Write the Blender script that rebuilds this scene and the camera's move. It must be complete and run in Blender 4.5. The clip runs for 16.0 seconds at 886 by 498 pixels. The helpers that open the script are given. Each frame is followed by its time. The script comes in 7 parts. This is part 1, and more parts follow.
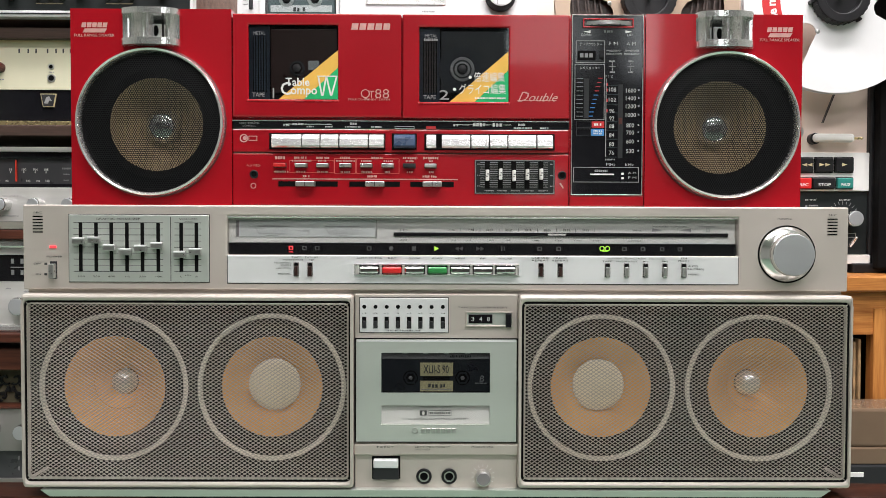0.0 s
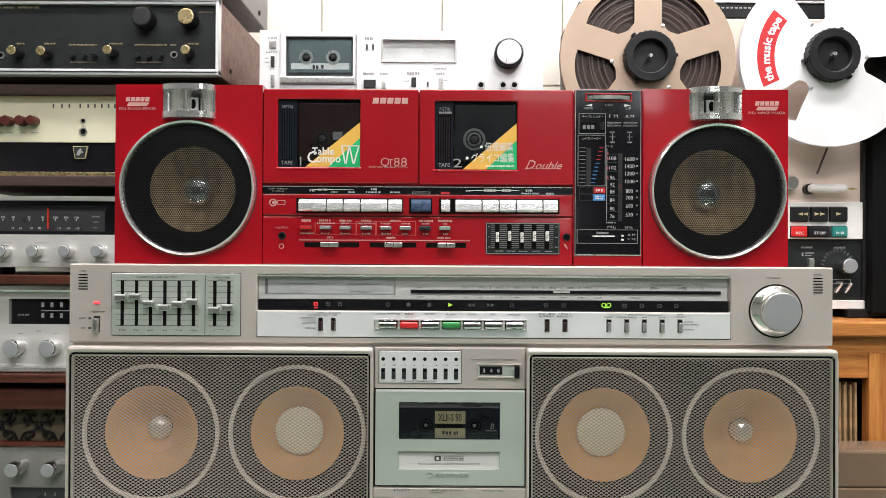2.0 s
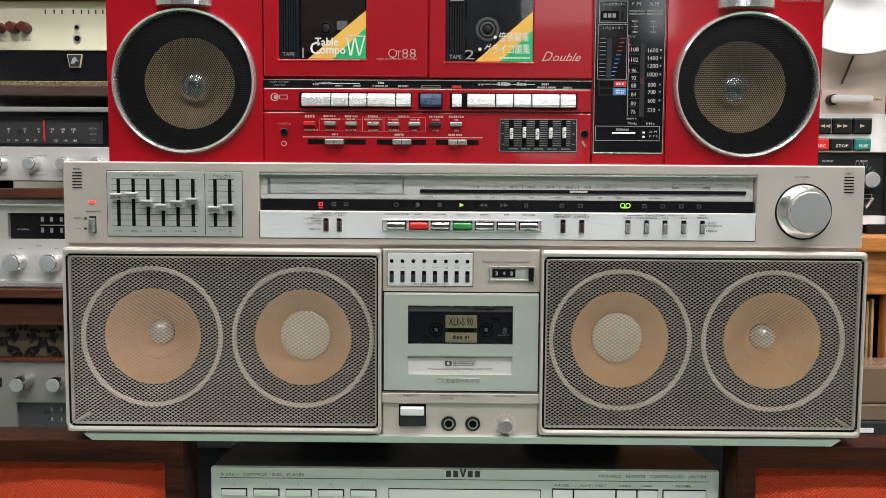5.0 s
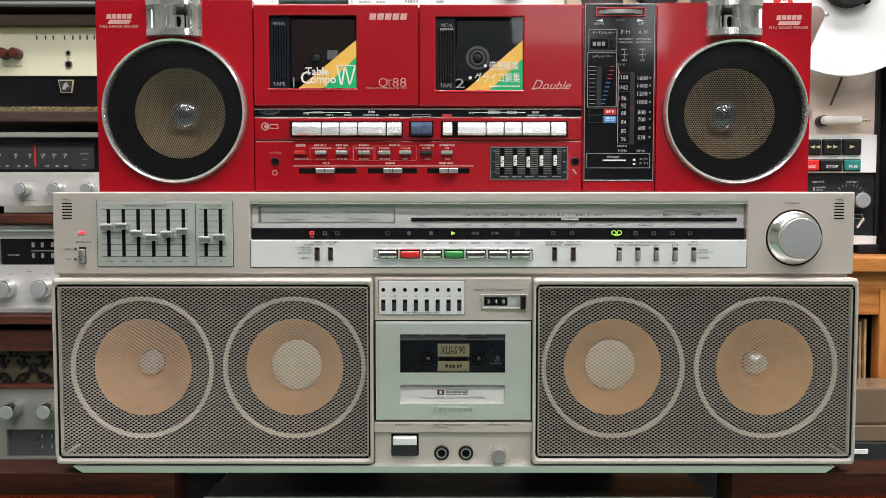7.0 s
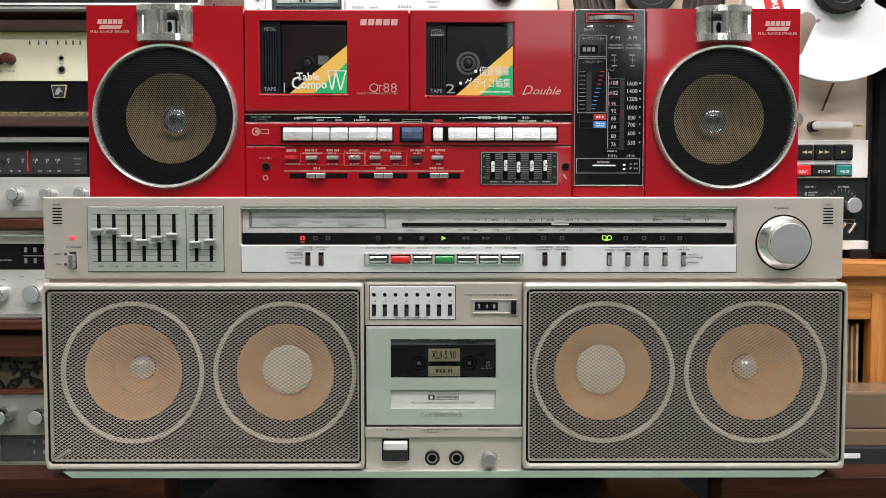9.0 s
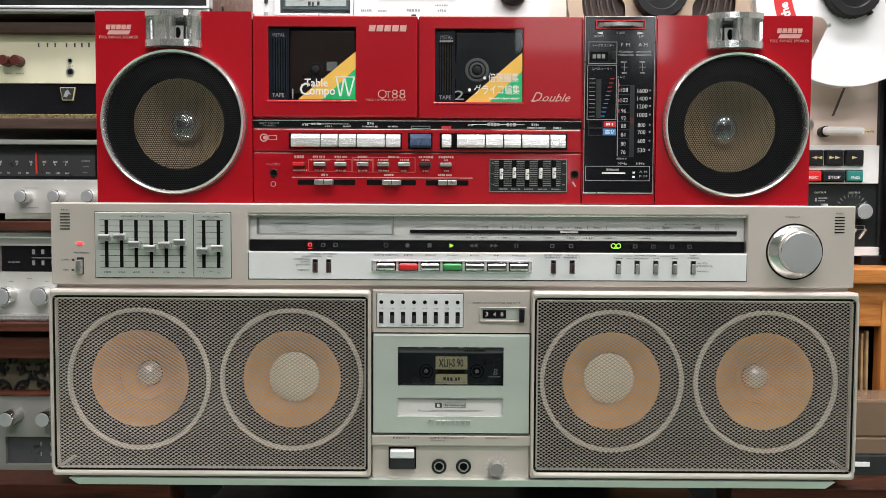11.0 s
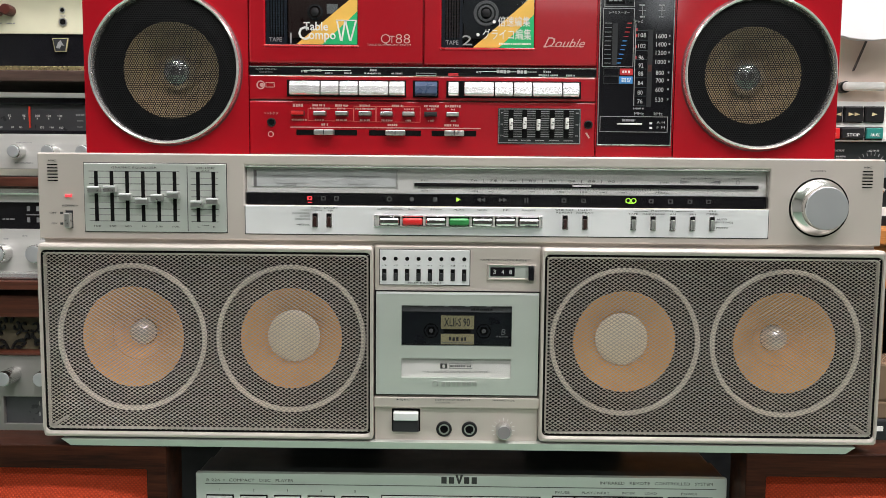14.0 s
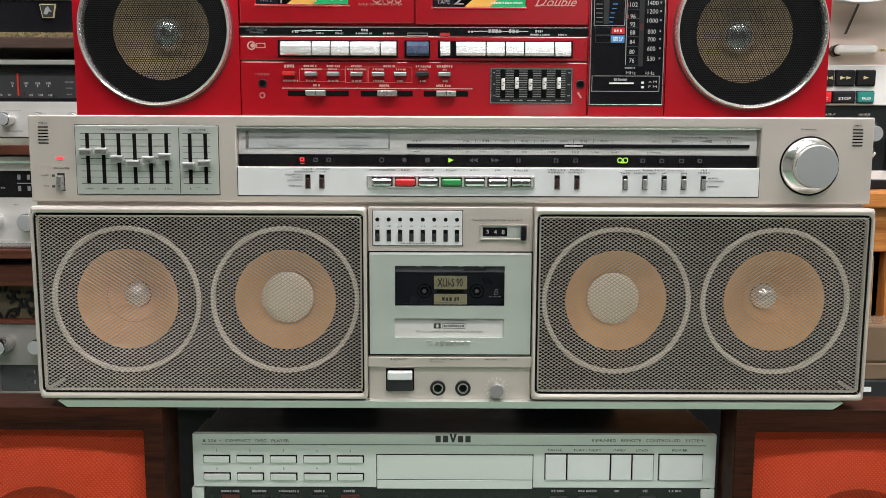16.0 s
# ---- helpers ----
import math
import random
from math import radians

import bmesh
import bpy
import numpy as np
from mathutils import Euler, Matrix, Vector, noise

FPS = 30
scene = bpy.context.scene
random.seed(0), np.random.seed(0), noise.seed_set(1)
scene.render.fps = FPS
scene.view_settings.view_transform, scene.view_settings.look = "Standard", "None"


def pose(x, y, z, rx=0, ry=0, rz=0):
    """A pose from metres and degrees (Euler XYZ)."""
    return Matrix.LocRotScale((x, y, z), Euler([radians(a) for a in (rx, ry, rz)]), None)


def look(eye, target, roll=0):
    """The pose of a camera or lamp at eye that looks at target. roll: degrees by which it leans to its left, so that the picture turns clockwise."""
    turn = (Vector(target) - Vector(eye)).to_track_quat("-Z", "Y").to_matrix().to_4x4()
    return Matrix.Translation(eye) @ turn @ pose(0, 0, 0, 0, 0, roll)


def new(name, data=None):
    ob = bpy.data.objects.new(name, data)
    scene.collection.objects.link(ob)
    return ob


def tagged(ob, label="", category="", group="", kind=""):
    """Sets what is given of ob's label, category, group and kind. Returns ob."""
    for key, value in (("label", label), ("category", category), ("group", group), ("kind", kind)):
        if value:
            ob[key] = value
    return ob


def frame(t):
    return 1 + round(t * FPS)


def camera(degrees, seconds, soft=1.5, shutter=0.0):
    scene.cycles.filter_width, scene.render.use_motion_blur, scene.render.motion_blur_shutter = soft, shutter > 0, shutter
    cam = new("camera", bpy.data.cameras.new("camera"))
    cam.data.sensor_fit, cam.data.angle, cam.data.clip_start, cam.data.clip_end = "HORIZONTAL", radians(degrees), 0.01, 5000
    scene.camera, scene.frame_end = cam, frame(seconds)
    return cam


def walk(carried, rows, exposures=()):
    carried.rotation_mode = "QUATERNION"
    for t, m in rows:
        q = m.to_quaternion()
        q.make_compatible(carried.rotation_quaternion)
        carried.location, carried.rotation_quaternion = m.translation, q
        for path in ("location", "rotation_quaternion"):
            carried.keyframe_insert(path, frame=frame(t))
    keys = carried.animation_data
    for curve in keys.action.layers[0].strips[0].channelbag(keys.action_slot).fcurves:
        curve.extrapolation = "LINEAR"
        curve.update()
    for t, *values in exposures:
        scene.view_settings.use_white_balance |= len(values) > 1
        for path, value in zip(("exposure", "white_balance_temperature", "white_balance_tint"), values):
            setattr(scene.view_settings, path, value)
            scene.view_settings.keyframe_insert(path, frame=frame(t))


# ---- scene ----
cam = camera(56.3, 16.0, soft=0.5)
PATH = [
    (0, (0.001, -0.701, 1.028), (0.014, 1.299, 0.969), 0.2),
    (0.5, (-0.004, -0.722, 1.028), (0.009, 1.277, 0.965), 0.3),
    (1, (-0.005, -0.739, 1.031), (0.002, 1.26, 0.97), 0.3),
    (1.5, (-0.006, -0.748, 1.044), (-0.006, 1.252, 1.012), 0.2),
    (2, (-0.005, -0.758, 1.054), (-0.01, 1.242, 1.067), 0.3),
    (2.5, (-0.003, -0.763, 1.057), (-0.013, 1.236, 1.088), 0.3),
    (3, (-0.002, -0.753, 1.046), (-0.019, 1.247, 1.036), 0.1),
    (3.5, (-0.006, -0.74, 1.035), (-0.026, 1.259, 0.958), 0.0),
    (4, (-0.009, -0.732, 1.024), (-0.028, 1.264, 0.889), 0.1),
    (4.2, (-0.01, -0.729, 1.021), (-0.031, 1.265, 0.867), 0.1),
    (6.5, (-0.01, -0.722, 1.03), (-0.01, 1.275, 0.914), 0.9),
    (7, (-0.008, -0.722, 1.033), (-0.01, 1.275, 0.925), 0.0),
    (7.5, (-0.011, -0.725, 1.034), (-0.026, 1.272, 0.931), -0.2),
    (8, (-0.009, -0.725, 1.034), (-0.024, 1.272, 0.93), 0.4),
    (8.5, (-0.004, -0.725, 1.035), (-0.004, 1.273, 0.938), 0.5),
    (9, (-0.003, -0.723, 1.033), (0.004, 1.275, 0.937), -0.0),
    (11.5, (-0.005, -0.716, 1.04), (-0.019, 1.282, 0.944), 0.4),
    (12, (-0.011, -0.708, 1.037), (-0.025, 1.289, 0.93), 0.6),
    (12.5, (-0.014, -0.701, 1.037), (-0.031, 1.295, 0.912), 0.6),
    (13, (-0.015, -0.696, 1.037), (-0.037, 1.299, 0.902), 0.5),
    (13.5, (-0.013, -0.689, 1.033), (-0.036, 1.305, 0.879), 0.3),
    (14, (-0.006, -0.686, 1.03), (-0.024, 1.305, 0.846), 0.5),
    (14.5, (-0.003, -0.687, 1.021), (-0.013, 1.303, 0.817), 0.3),
    (15, (-0.004, -0.692, 1.023), (-0.006, 1.297, 0.805), 0.2),
    (15.5, (-0.004, -0.692, 1.022), (-0.004, 1.295, 0.791), 0.2),
    (16, (-0.006, -0.69, 1.02), (-0.006, 1.295, 0.771), 0.2),
]
walk(cam, [(t, look(eye, target, roll)) for t, eye, target, roll in PATH])

# ---- world and light ----
world = bpy.data.worlds.new("world")
scene.world = world
world.use_nodes = True
world.node_tree.nodes["Background"].inputs[0].default_value = (0.9, 0.95, 1.0, 1)
world.node_tree.nodes["Background"].inputs[1].default_value = 0.05


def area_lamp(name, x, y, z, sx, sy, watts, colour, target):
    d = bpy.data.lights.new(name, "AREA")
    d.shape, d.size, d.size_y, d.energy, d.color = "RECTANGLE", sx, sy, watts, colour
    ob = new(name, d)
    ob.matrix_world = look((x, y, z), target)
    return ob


# Unseen overhead lights (x, y, watts), added and tuned to brighten each area.
FILL_LAMPS = [(-0.60, -1.15, 14.5), (0.75, -1.15, 22.5), (0.1, -2.6, 29), (-0.55, 0.0, 19), (0.75, -0.10, 37)]


# ---- materials ----
def node(nt, kind, **kw):
    n = nt.nodes.new(kind)
    for k, v in kw.items():
        n.inputs[k.replace("_", " ")].default_value = v
    return n


def mat(name, colour, rough=0.5, metal=0.0, vary=0.06, scale=40.0, bump=0.0, bscale=600.0, stretch=(1, 1, 1), coat=0.0, fine=0.0, emit=0.0, spec=0.5):
    """Base colour broken by noise at two scales, uneven gloss and fine relief; stretch draws the grain out along an axis."""
    m = bpy.data.materials.new(name)
    m.use_nodes = True
    nt = m.node_tree
    b = nt.nodes["Principled BSDF"]
    tc = nt.nodes.new("ShaderNodeTexCoord")
    mp = node(nt, "ShaderNodeMapping", Scale=stretch)
    nt.links.new(tc.outputs["Object"], mp.inputs["Vector"])
    n1 = node(nt, "ShaderNodeTexNoise", Scale=scale, Detail=4.0)
    n2 = node(nt, "ShaderNodeTexNoise", Scale=bscale, Detail=2.0)
    nt.links.new(mp.outputs[0], n1.inputs["Vector"])
    nt.links.new(mp.outputs[0], n2.inputs["Vector"])
    mix = nt.nodes.new("ShaderNodeMix")
    mix.data_type = "RGBA"
    mix.inputs["A"].default_value = (*[c * (1 - vary) for c in colour], 1)
    mix.inputs["B"].default_value = (*[min(1, c * (1 + vary)) for c in colour], 1)
    ramp = node(nt, "ShaderNodeMapRange", From_Min=0.3, From_Max=0.7)
    if fine > 0:
        add = nt.nodes.new("ShaderNodeMath")
        add.operation = "MULTIPLY_ADD"
        add.inputs[1].default_value = fine
        nt.links.new(n2.outputs["Fac"], add.inputs[0])
        nt.links.new(n1.outputs["Fac"], add.inputs[2])
        nt.links.new(add.outputs[0], ramp.inputs["Value"])
        ramp.inputs["From Min"].default_value = 0.3 + fine * 0.3
        ramp.inputs["From Max"].default_value = 0.7 + fine * 0.7
    else:
        nt.links.new(n1.outputs["Fac"], ramp.inputs["Value"])
    nt.links.new(ramp.outputs[0], mix.inputs["Factor"])
    nt.links.new(mix.outputs["Result"], b.inputs["Base Color"])
    rr = node(nt, "ShaderNodeMapRange", From_Min=0.3, From_Max=0.7, To_Min=max(0.02, rough * 0.88), To_Max=min(1, rough * 1.12))
    nt.links.new(n1.outputs["Fac"], rr.inputs["Value"])
    nt.links.new(rr.outputs[0], b.inputs["Roughness"])
    b.inputs["Metallic"].default_value = metal
    b.inputs["Specular IOR Level"].default_value = spec
    b.inputs["Coat Weight"].default_value = coat
    b.inputs["Coat Roughness"].default_value = 0.06
    if bump > 0:
        bp = node(nt, "ShaderNodeBump", Strength=bump, Distance=0.0004)
        nt.links.new(n2.outputs["Fac"], bp.inputs["Height"])
        nt.links.new(bp.outputs[0], b.inputs["Normal"])
    if emit > 0:
        b.inputs["Emission Color"].default_value = (*colour, 1)
        b.inputs["Emission Strength"].default_value = emit
    return m


def wood(name, dark, light, rough=0.45, scale=9.0, along="x", spec=0.4):
    m = mat(name, light, rough, bump=0.15, bscale=260.0, spec=spec)
    nt = m.node_tree
    b = nt.nodes["Principled BSDF"]
    tc = nt.nodes.new("ShaderNodeTexCoord")
    st = {"x": (0.06, 1, 1), "z": (1, 1, 0.06)}[along]
    mp = node(nt, "ShaderNodeMapping", Scale=[s * 10 for s in st])
    nt.links.new(tc.outputs["Object"], mp.inputs["Vector"])
    big = node(nt, "ShaderNodeTexNoise", Scale=scale, Detail=6.0, Roughness=0.65, Distortion=0.6)
    thin = node(nt, "ShaderNodeTexNoise", Scale=scale * 9, Detail=3.0)
    nt.links.new(mp.outputs[0], big.inputs["Vector"])
    nt.links.new(mp.outputs[0], thin.inputs["Vector"])
    su = nt.nodes.new("ShaderNodeMath")
    su.operation = "MULTIPLY_ADD"
    su.inputs[1].default_value = 0.45
    nt.links.new(thin.outputs["Fac"], su.inputs[0])
    nt.links.new(big.outputs["Fac"], su.inputs[2])
    cr = nt.nodes.new("ShaderNodeValToRGB")
    cr.color_ramp.elements[0].position, cr.color_ramp.elements[0].color = 0.52, (*dark, 1)
    cr.color_ramp.elements[1].position, cr.color_ramp.elements[1].color = 0.92, (*light, 1)
    nt.links.new(su.outputs[0], cr.inputs["Fac"])
    nt.links.new(cr.outputs[0], b.inputs["Base Color"])
    return m


def cloth(name, light, dark):
    """Coarse diagonal weave: two crossing sets of threads, in colour and relief."""
    m = mat(name, light, 0.95, 0.0, 0.1, 14)
    nt = m.node_tree
    b = nt.nodes["Principled BSDF"]
    tc = nt.nodes.new("ShaderNodeTexCoord")
    out = None
    for turn in (42, -48):
        mp = node(nt, "ShaderNodeMapping", Rotation=(0, radians(turn), 0))
        nt.links.new(tc.outputs["Object"], mp.inputs["Vector"])
        w = node(nt, "ShaderNodeTexWave", Scale=128.0, Distortion=0.4, Detail=1.0)
        nt.links.new(mp.outputs[0], w.inputs["Vector"])
        if out is None:
            out = w.outputs["Fac"]
        else:
            mu = nt.nodes.new("ShaderNodeMath")
            mu.operation = "MULTIPLY"
            nt.links.new(out, mu.inputs[0])
            nt.links.new(w.outputs["Fac"], mu.inputs[1])
            out = mu.outputs[0]
    mx = nt.nodes.new("ShaderNodeMix")
    mx.data_type = "RGBA"
    mx.inputs["A"].default_value, mx.inputs["B"].default_value = (*dark, 1), (*light, 1)
    rg = node(nt, "ShaderNodeMapRange", From_Min=0.0, From_Max=0.6, To_Min=0.35, To_Max=1.0)
    nt.links.new(out, rg.inputs["Value"])
    nt.links.new(rg.outputs[0], mx.inputs["Factor"])
    nt.links.new(mx.outputs["Result"], b.inputs["Base Color"])
    bp = node(nt, "ShaderNodeBump", Strength=0.6, Distance=0.0006)
    nt.links.new(out, bp.inputs["Height"])
    nt.links.new(bp.outputs[0], b.inputs["Normal"])
    return m


def glass(name, tint=(1, 1, 1), rough=0.0, mixing=0.0):
    """Thin clear plastic or glass: mostly straight through, with a glossy face."""
    m = bpy.data.materials.new(name)
    m.use_nodes = True
    nt = m.node_tree
    nt.nodes.remove(nt.nodes["Principled BSDF"])
    tr = node(nt, "ShaderNodeBsdfTransparent", Color=(*tint, 1))
    gl = node(nt, "ShaderNodeBsdfGlossy", Roughness=max(rough, 0.02))
    fr = node(nt, "ShaderNodeFresnel", IOR=1.5)
    ad = nt.nodes.new("ShaderNodeMath")
    ad.operation = "ADD"
    ad.inputs[1].default_value = mixing
    nt.links.new(fr.outputs[0], ad.inputs[0])
    mx = nt.nodes.new("ShaderNodeMixShader")
    nt.links.new(ad.outputs[0], mx.inputs[0])
    nt.links.new(tr.outputs[0], mx.inputs[1])
    nt.links.new(gl.outputs[0], mx.inputs[2])
    nt.links.new(mx.outputs[0], nt.nodes["Material Output"].inputs["Surface"])
    return m


M = dict(
    silver=mat("silver_lacquer", (0.55, 0.50, 0.45), 0.42, 0.35, 0.035, 12, 0.10, 2500, fine=0.3),
    alu=mat("pale_aluminium", (0.60, 0.64, 0.59), 0.36, 0.55, 0.03, 25, 0.05, 900, (0.05, 1, 1)),
    brushed=mat("brushed_aluminium", (0.66, 0.65, 0.62), 0.36, 0.45, 0.05, 90, 0.12, 900, (0.03, 1, 1)),
    white_alu=mat("white_aluminium", (0.79, 0.80, 0.80), 0.38, 0.3, 0.03, 30, 0.04, 900),
    chrome=mat("chrome", (0.86, 0.85, 0.84), 0.12, 0.75, 0.03, 60),
    satin=mat("satin_metal", (0.60, 0.60, 0.58), 0.30, 0.9, 0.06, 300, 0.1, 1500),
    brass=mat("brass", (0.70, 0.56, 0.30), 0.28, 0.9, 0.08, 200, 0.1, 1500),
    red=mat("red_lacquer", (0.37, 0.005, 0.012), 0.24, 0.0, 0.06, 9, 0.06, 220, coat=0.6, fine=0.2),
    # Darker red for grooves and gaps, and for the painted ring shadow.
    red_dark=mat("red_groove_and_shadow", (0.12, 0.004, 0.008), 0.5, 0.0, 0.1, 30),
    black=mat("black_plastic", (0.010, 0.010, 0.011), 0.42, 0.0, 0.2, 60, 0.12, 1800, spec=0.3),
    gloss=mat("gloss_black", (0.008, 0.008, 0.01), 0.10, 0.0, 0.15, 30),
    hole=mat("dark_recess", (0.003, 0.003, 0.003), 0.8, 0.0, 0.2, 60, spec=0.12),
    slate=mat("slate_panel", (0.020, 0.021, 0.023), 0.5, 0.0, 0.12, 50, 0.1, 1500, spec=0.35),
    greywire=mat("grille_metal", (0.52, 0.485, 0.425), 0.34, 0.5, 0.08, 60, 0.0),
    blackwire=mat("black_grille_metal", (0.006, 0.006, 0.007), 0.5, 0.0, 0.2, 200, spec=0.25),
    felt=mat("dark_baffle", (0.006, 0.006, 0.005), 0.9, 0.0, 0.25, 80, 0.2, 900, spec=0.15),
    cone=mat("tan_paper_cone", (0.80, 0.43, 0.14), 0.85, 0.0, 0.10, 22, 0.3, 900, fine=0.3),
    cap=mat("pale_dust_cap", (0.88, 0.79, 0.62), 0.7, 0.0, 0.08, 30, 0.2, 900),
    ring=mat("pale_speaker_ring", (0.84, 0.79, 0.69), 0.5, 0.1, 0.08, 40),
    greycone=mat("grey_brown_cone", (0.52, 0.40, 0.24), 0.75, 0.0, 0.12, 40, 0.3, 900),
    dome=mat("shiny_dome", (0.88, 0.90, 0.90), 0.25, 0.7, 0.1, 60),
    paledome=mat("pale_dome", (0.88, 0.90, 0.90), 0.14, 0.85, 0.1, 60),
    white=mat("white_plastic", (0.78, 0.77, 0.74), 0.35, 0.0, 0.03, 50),
    cream=mat("cream_panel", (0.74, 0.71, 0.52), 0.45, 0.1, 0.05, 14, 0.05, 900, fine=0.2),
    ink=mat("dark_print", (0.05, 0.05, 0.05), 0.6, 0.0, 0.2, 300),
    paint=mat("white_print", (0.80, 0.79, 0.76), 0.5, 0.0, 0.06, 300),
    greyprint=mat("grey_print", (0.30, 0.30, 0.30), 0.5, 0.0, 0.1, 300),
    pinkprint=mat("pale_red_print", (0.60, 0.32, 0.29), 0.5, 0.0, 0.1, 300),
    navy=mat("navy_button", (0.02, 0.045, 0.10), 0.3, 0.0, 0.1, 100),
    redbtn=mat("red_button", (0.62, 0.02, 0.02), 0.32, 0.0, 0.08, 100),
    greenbtn=mat("green_button", (0.03, 0.24, 0.06), 0.35, 0.0, 0.08, 100),
    teal=mat("teal_button", (0.02, 0.20, 0.17), 0.4, 0.0, 0.1, 100),
    orange=mat("orange_sticker", (0.85, 0.50, 0.09), 0.4, 0.0, 0.04, 60),
    green=mat("green_sticker", (0.01, 0.48, 0.16), 0.4, 0.0, 0.05, 60),
    bluelab=mat("blue_label", (0.05, 0.25, 0.60), 0.5, 0.0, 0.1, 100),
    redlab=mat("red_label", (0.52, 0.018, 0.022), 0.5, 0.0, 0.1, 100),
    gold=mat("gold_label", (0.62, 0.52, 0.30), 0.42, 0.3, 0.08, 120),
    redled=mat("red_lamp", (1.0, 0.05, 0.06), 0.4, emit=1.1),
    greenled=mat("green_lamp", (0.55, 1.0, 0.10), 0.4, emit=0.5),
    orangecloth=cloth("orange_cloth", (0.62, 0.060, 0.013), (0.36, 0.028, 0.007)),
    walnut=wood("walnut", (0.010, 0.003, 0.0015), (0.055, 0.015, 0.0065), 0.55, spec=0.15),
    redwood=wood("reddish_wood_case", (0.034, 0.010, 0.005), (0.10, 0.028, 0.014), 0.45),
    darkwood=wood("dark_brown_wood_case", (0.030, 0.017, 0.012), (0.080, 0.047, 0.036), 0.5),
    sidewood=wood("worn_wood_side", (0.10, 0.05, 0.038), (0.24, 0.14, 0.11), 0.5),
    oak=wood("orange_oak", (0.30, 0.095, 0.020), (0.58, 0.25, 0.065), 0.40, 6.0),
    oakup=wood("orange_oak_upright", (0.30, 0.095, 0.020), (0.56, 0.24, 0.06), 0.40, 6.0, "z"),
    wall=mat("cream_wall_tile", (0.80, 0.75, 0.66), 0.45, 0.0, 0.07, 5, 0.1, 60, fine=0.2),
    roomwall=mat("white_room_wall", (0.72, 0.72, 0.70), 0.8, 0.0, 0.04, 3, 0.1, 90),
    floor=mat("green_carpet", (0.22, 0.32, 0.24), 0.95, 0.0, 0.15, 14, 0.3, 300),
    beige=mat("beige_reel", (0.46, 0.35, 0.26), 0.42, 0.35, 0.04, 20),
    whitereel=mat("white_reel", (0.83, 0.83, 0.83), 0.38, 0.2, 0.03, 20),
    tape=mat("brown_tape_pack", (0.045, 0.028, 0.022), 0.35, 0.0, 0.2, 400),
    panelmetal=mat("pinkish_panel", (0.80, 0.66, 0.57), 0.36, 0.2, 0.06, 7, 0.05, 900, (1, 1, 0.3)),
    grey=mat("grey_enamel", (0.20, 0.19, 0.19), 0.5, 0.0, 0.08, 30, 0.1, 1200),
    board=mat("grey_brown_lid", (0.17, 0.115, 0.075), 0.25, 0.0, 0.12, 10),
    sleeve=mat("record_sleeve_edge", (0.36, 0.23, 0.11), 0.8, 0.0, 0.3, 60),
    tealcard=mat("teal_card", (0.30, 0.60, 0.55), 0.6, 0.0, 0.08, 30),
    redbrown=mat("red_brown_knob", (0.075, 0.016, 0.012), 0.35, 0.0, 0.1, 80),
    redneedle=mat("red_needle", (0.85, 0.06, 0.03), 0.4, 0.0, 0.05, 80),
    olivecloth=mat("olive_cloth", (0.10, 0.085, 0.05), 0.95, 0.0, 0.2, 60, 0.3, 900),
    smokegrey=mat("grey_cassette", (0.16, 0.20, 0.20), 0.3, 0.0, 0.08, 60),
    sidewall=mat("pale_grey_wall", (0.42, 0.41, 0.39), 0.8, 0.0, 0.06, 2, 0.1, 90),
    darkwall=mat("unseen_dark_wall", (0.055, 0.05, 0.045), 0.8, 0.0, 0.2, 2, 0.1, 90),
    daylight=mat("daylight_pane", (0.92, 0.97, 1.0), 0.4, emit=2.0),
    dialsilver=mat("dial_silver", (0.82, 0.81, 0.78), 0.45, 0.15, 0.04, 20),
    meter=mat("meter_card", (0.62, 0.64, 0.63), 0.5, 0.0, 0.04, 40),
    reelprint=mat("brown_print", (0.12, 0.07, 0.05), 0.5, 0.0, 0.1, 200),
    knobface=mat("satin_knob_face", (0.50, 0.51, 0.52), 0.38, 0.6, 0.05, 30, 0.06, 1500),
    cassblack=mat("cassette_shell", (0.012, 0.013, 0.018), 0.3, 0.0, 0.1, 60),
    redlight=mat("bright_red_edge", (0.55, 0.012, 0.02), 0.3, 0.0, 0.06, 30, coat=0.5),
    pinkline=mat("red_line_print", (0.62, 0.10, 0.09), 0.5, 0.0, 0.1, 200),
    navydark=mat("dark_blue_well", (0.010, 0.016, 0.032), 0.4, 0.0, 0.2, 80),
    navywell=mat("blue_grey_rib", (0.040, 0.055, 0.085), 0.4, 0.0, 0.2, 80),
    brownwell=mat("brown_rib", (0.060, 0.030, 0.028), 0.4, 0.0, 0.2, 80),
    darkbrown=mat("dark_brown_carriage", (0.030, 0.012, 0.010), 0.3, 0.0, 0.15, 60),
    keychrome=mat("bright_key_metal", (0.80, 0.80, 0.79), 0.24, 0.75, 0.05, 120),
    dimprint=mat("dim_symbol", (0.10, 0.10, 0.10), 0.5, 0.0, 0.1, 200),
    ringchrome=mat("ring_chrome", (0.93, 0.90, 0.89), 0.11, 0.84, 0.04, 60),
    hornmetal=mat("plated_horn", (0.88, 0.88, 0.86), 0.14, 0.82, 0.06, 60),
    brightday=mat("bright_daylight_pane", (0.92, 0.97, 1.0), 0.4, emit=5.0),
    blackface=mat("black_face_panel", (0.012, 0.015, 0.015), 0.5, 0.0, 0.15, 50, 0.1, 1500, spec=0.3),
    grout=mat("grey_grout", (0.52, 0.49, 0.44), 0.9, 0.0, 0.1, 60),
    cdalu=mat("pale_player_front", (0.70, 0.74, 0.70), 0.36, 0.25, 0.04, 8, 0.05, 900, (0.05, 1, 1)),
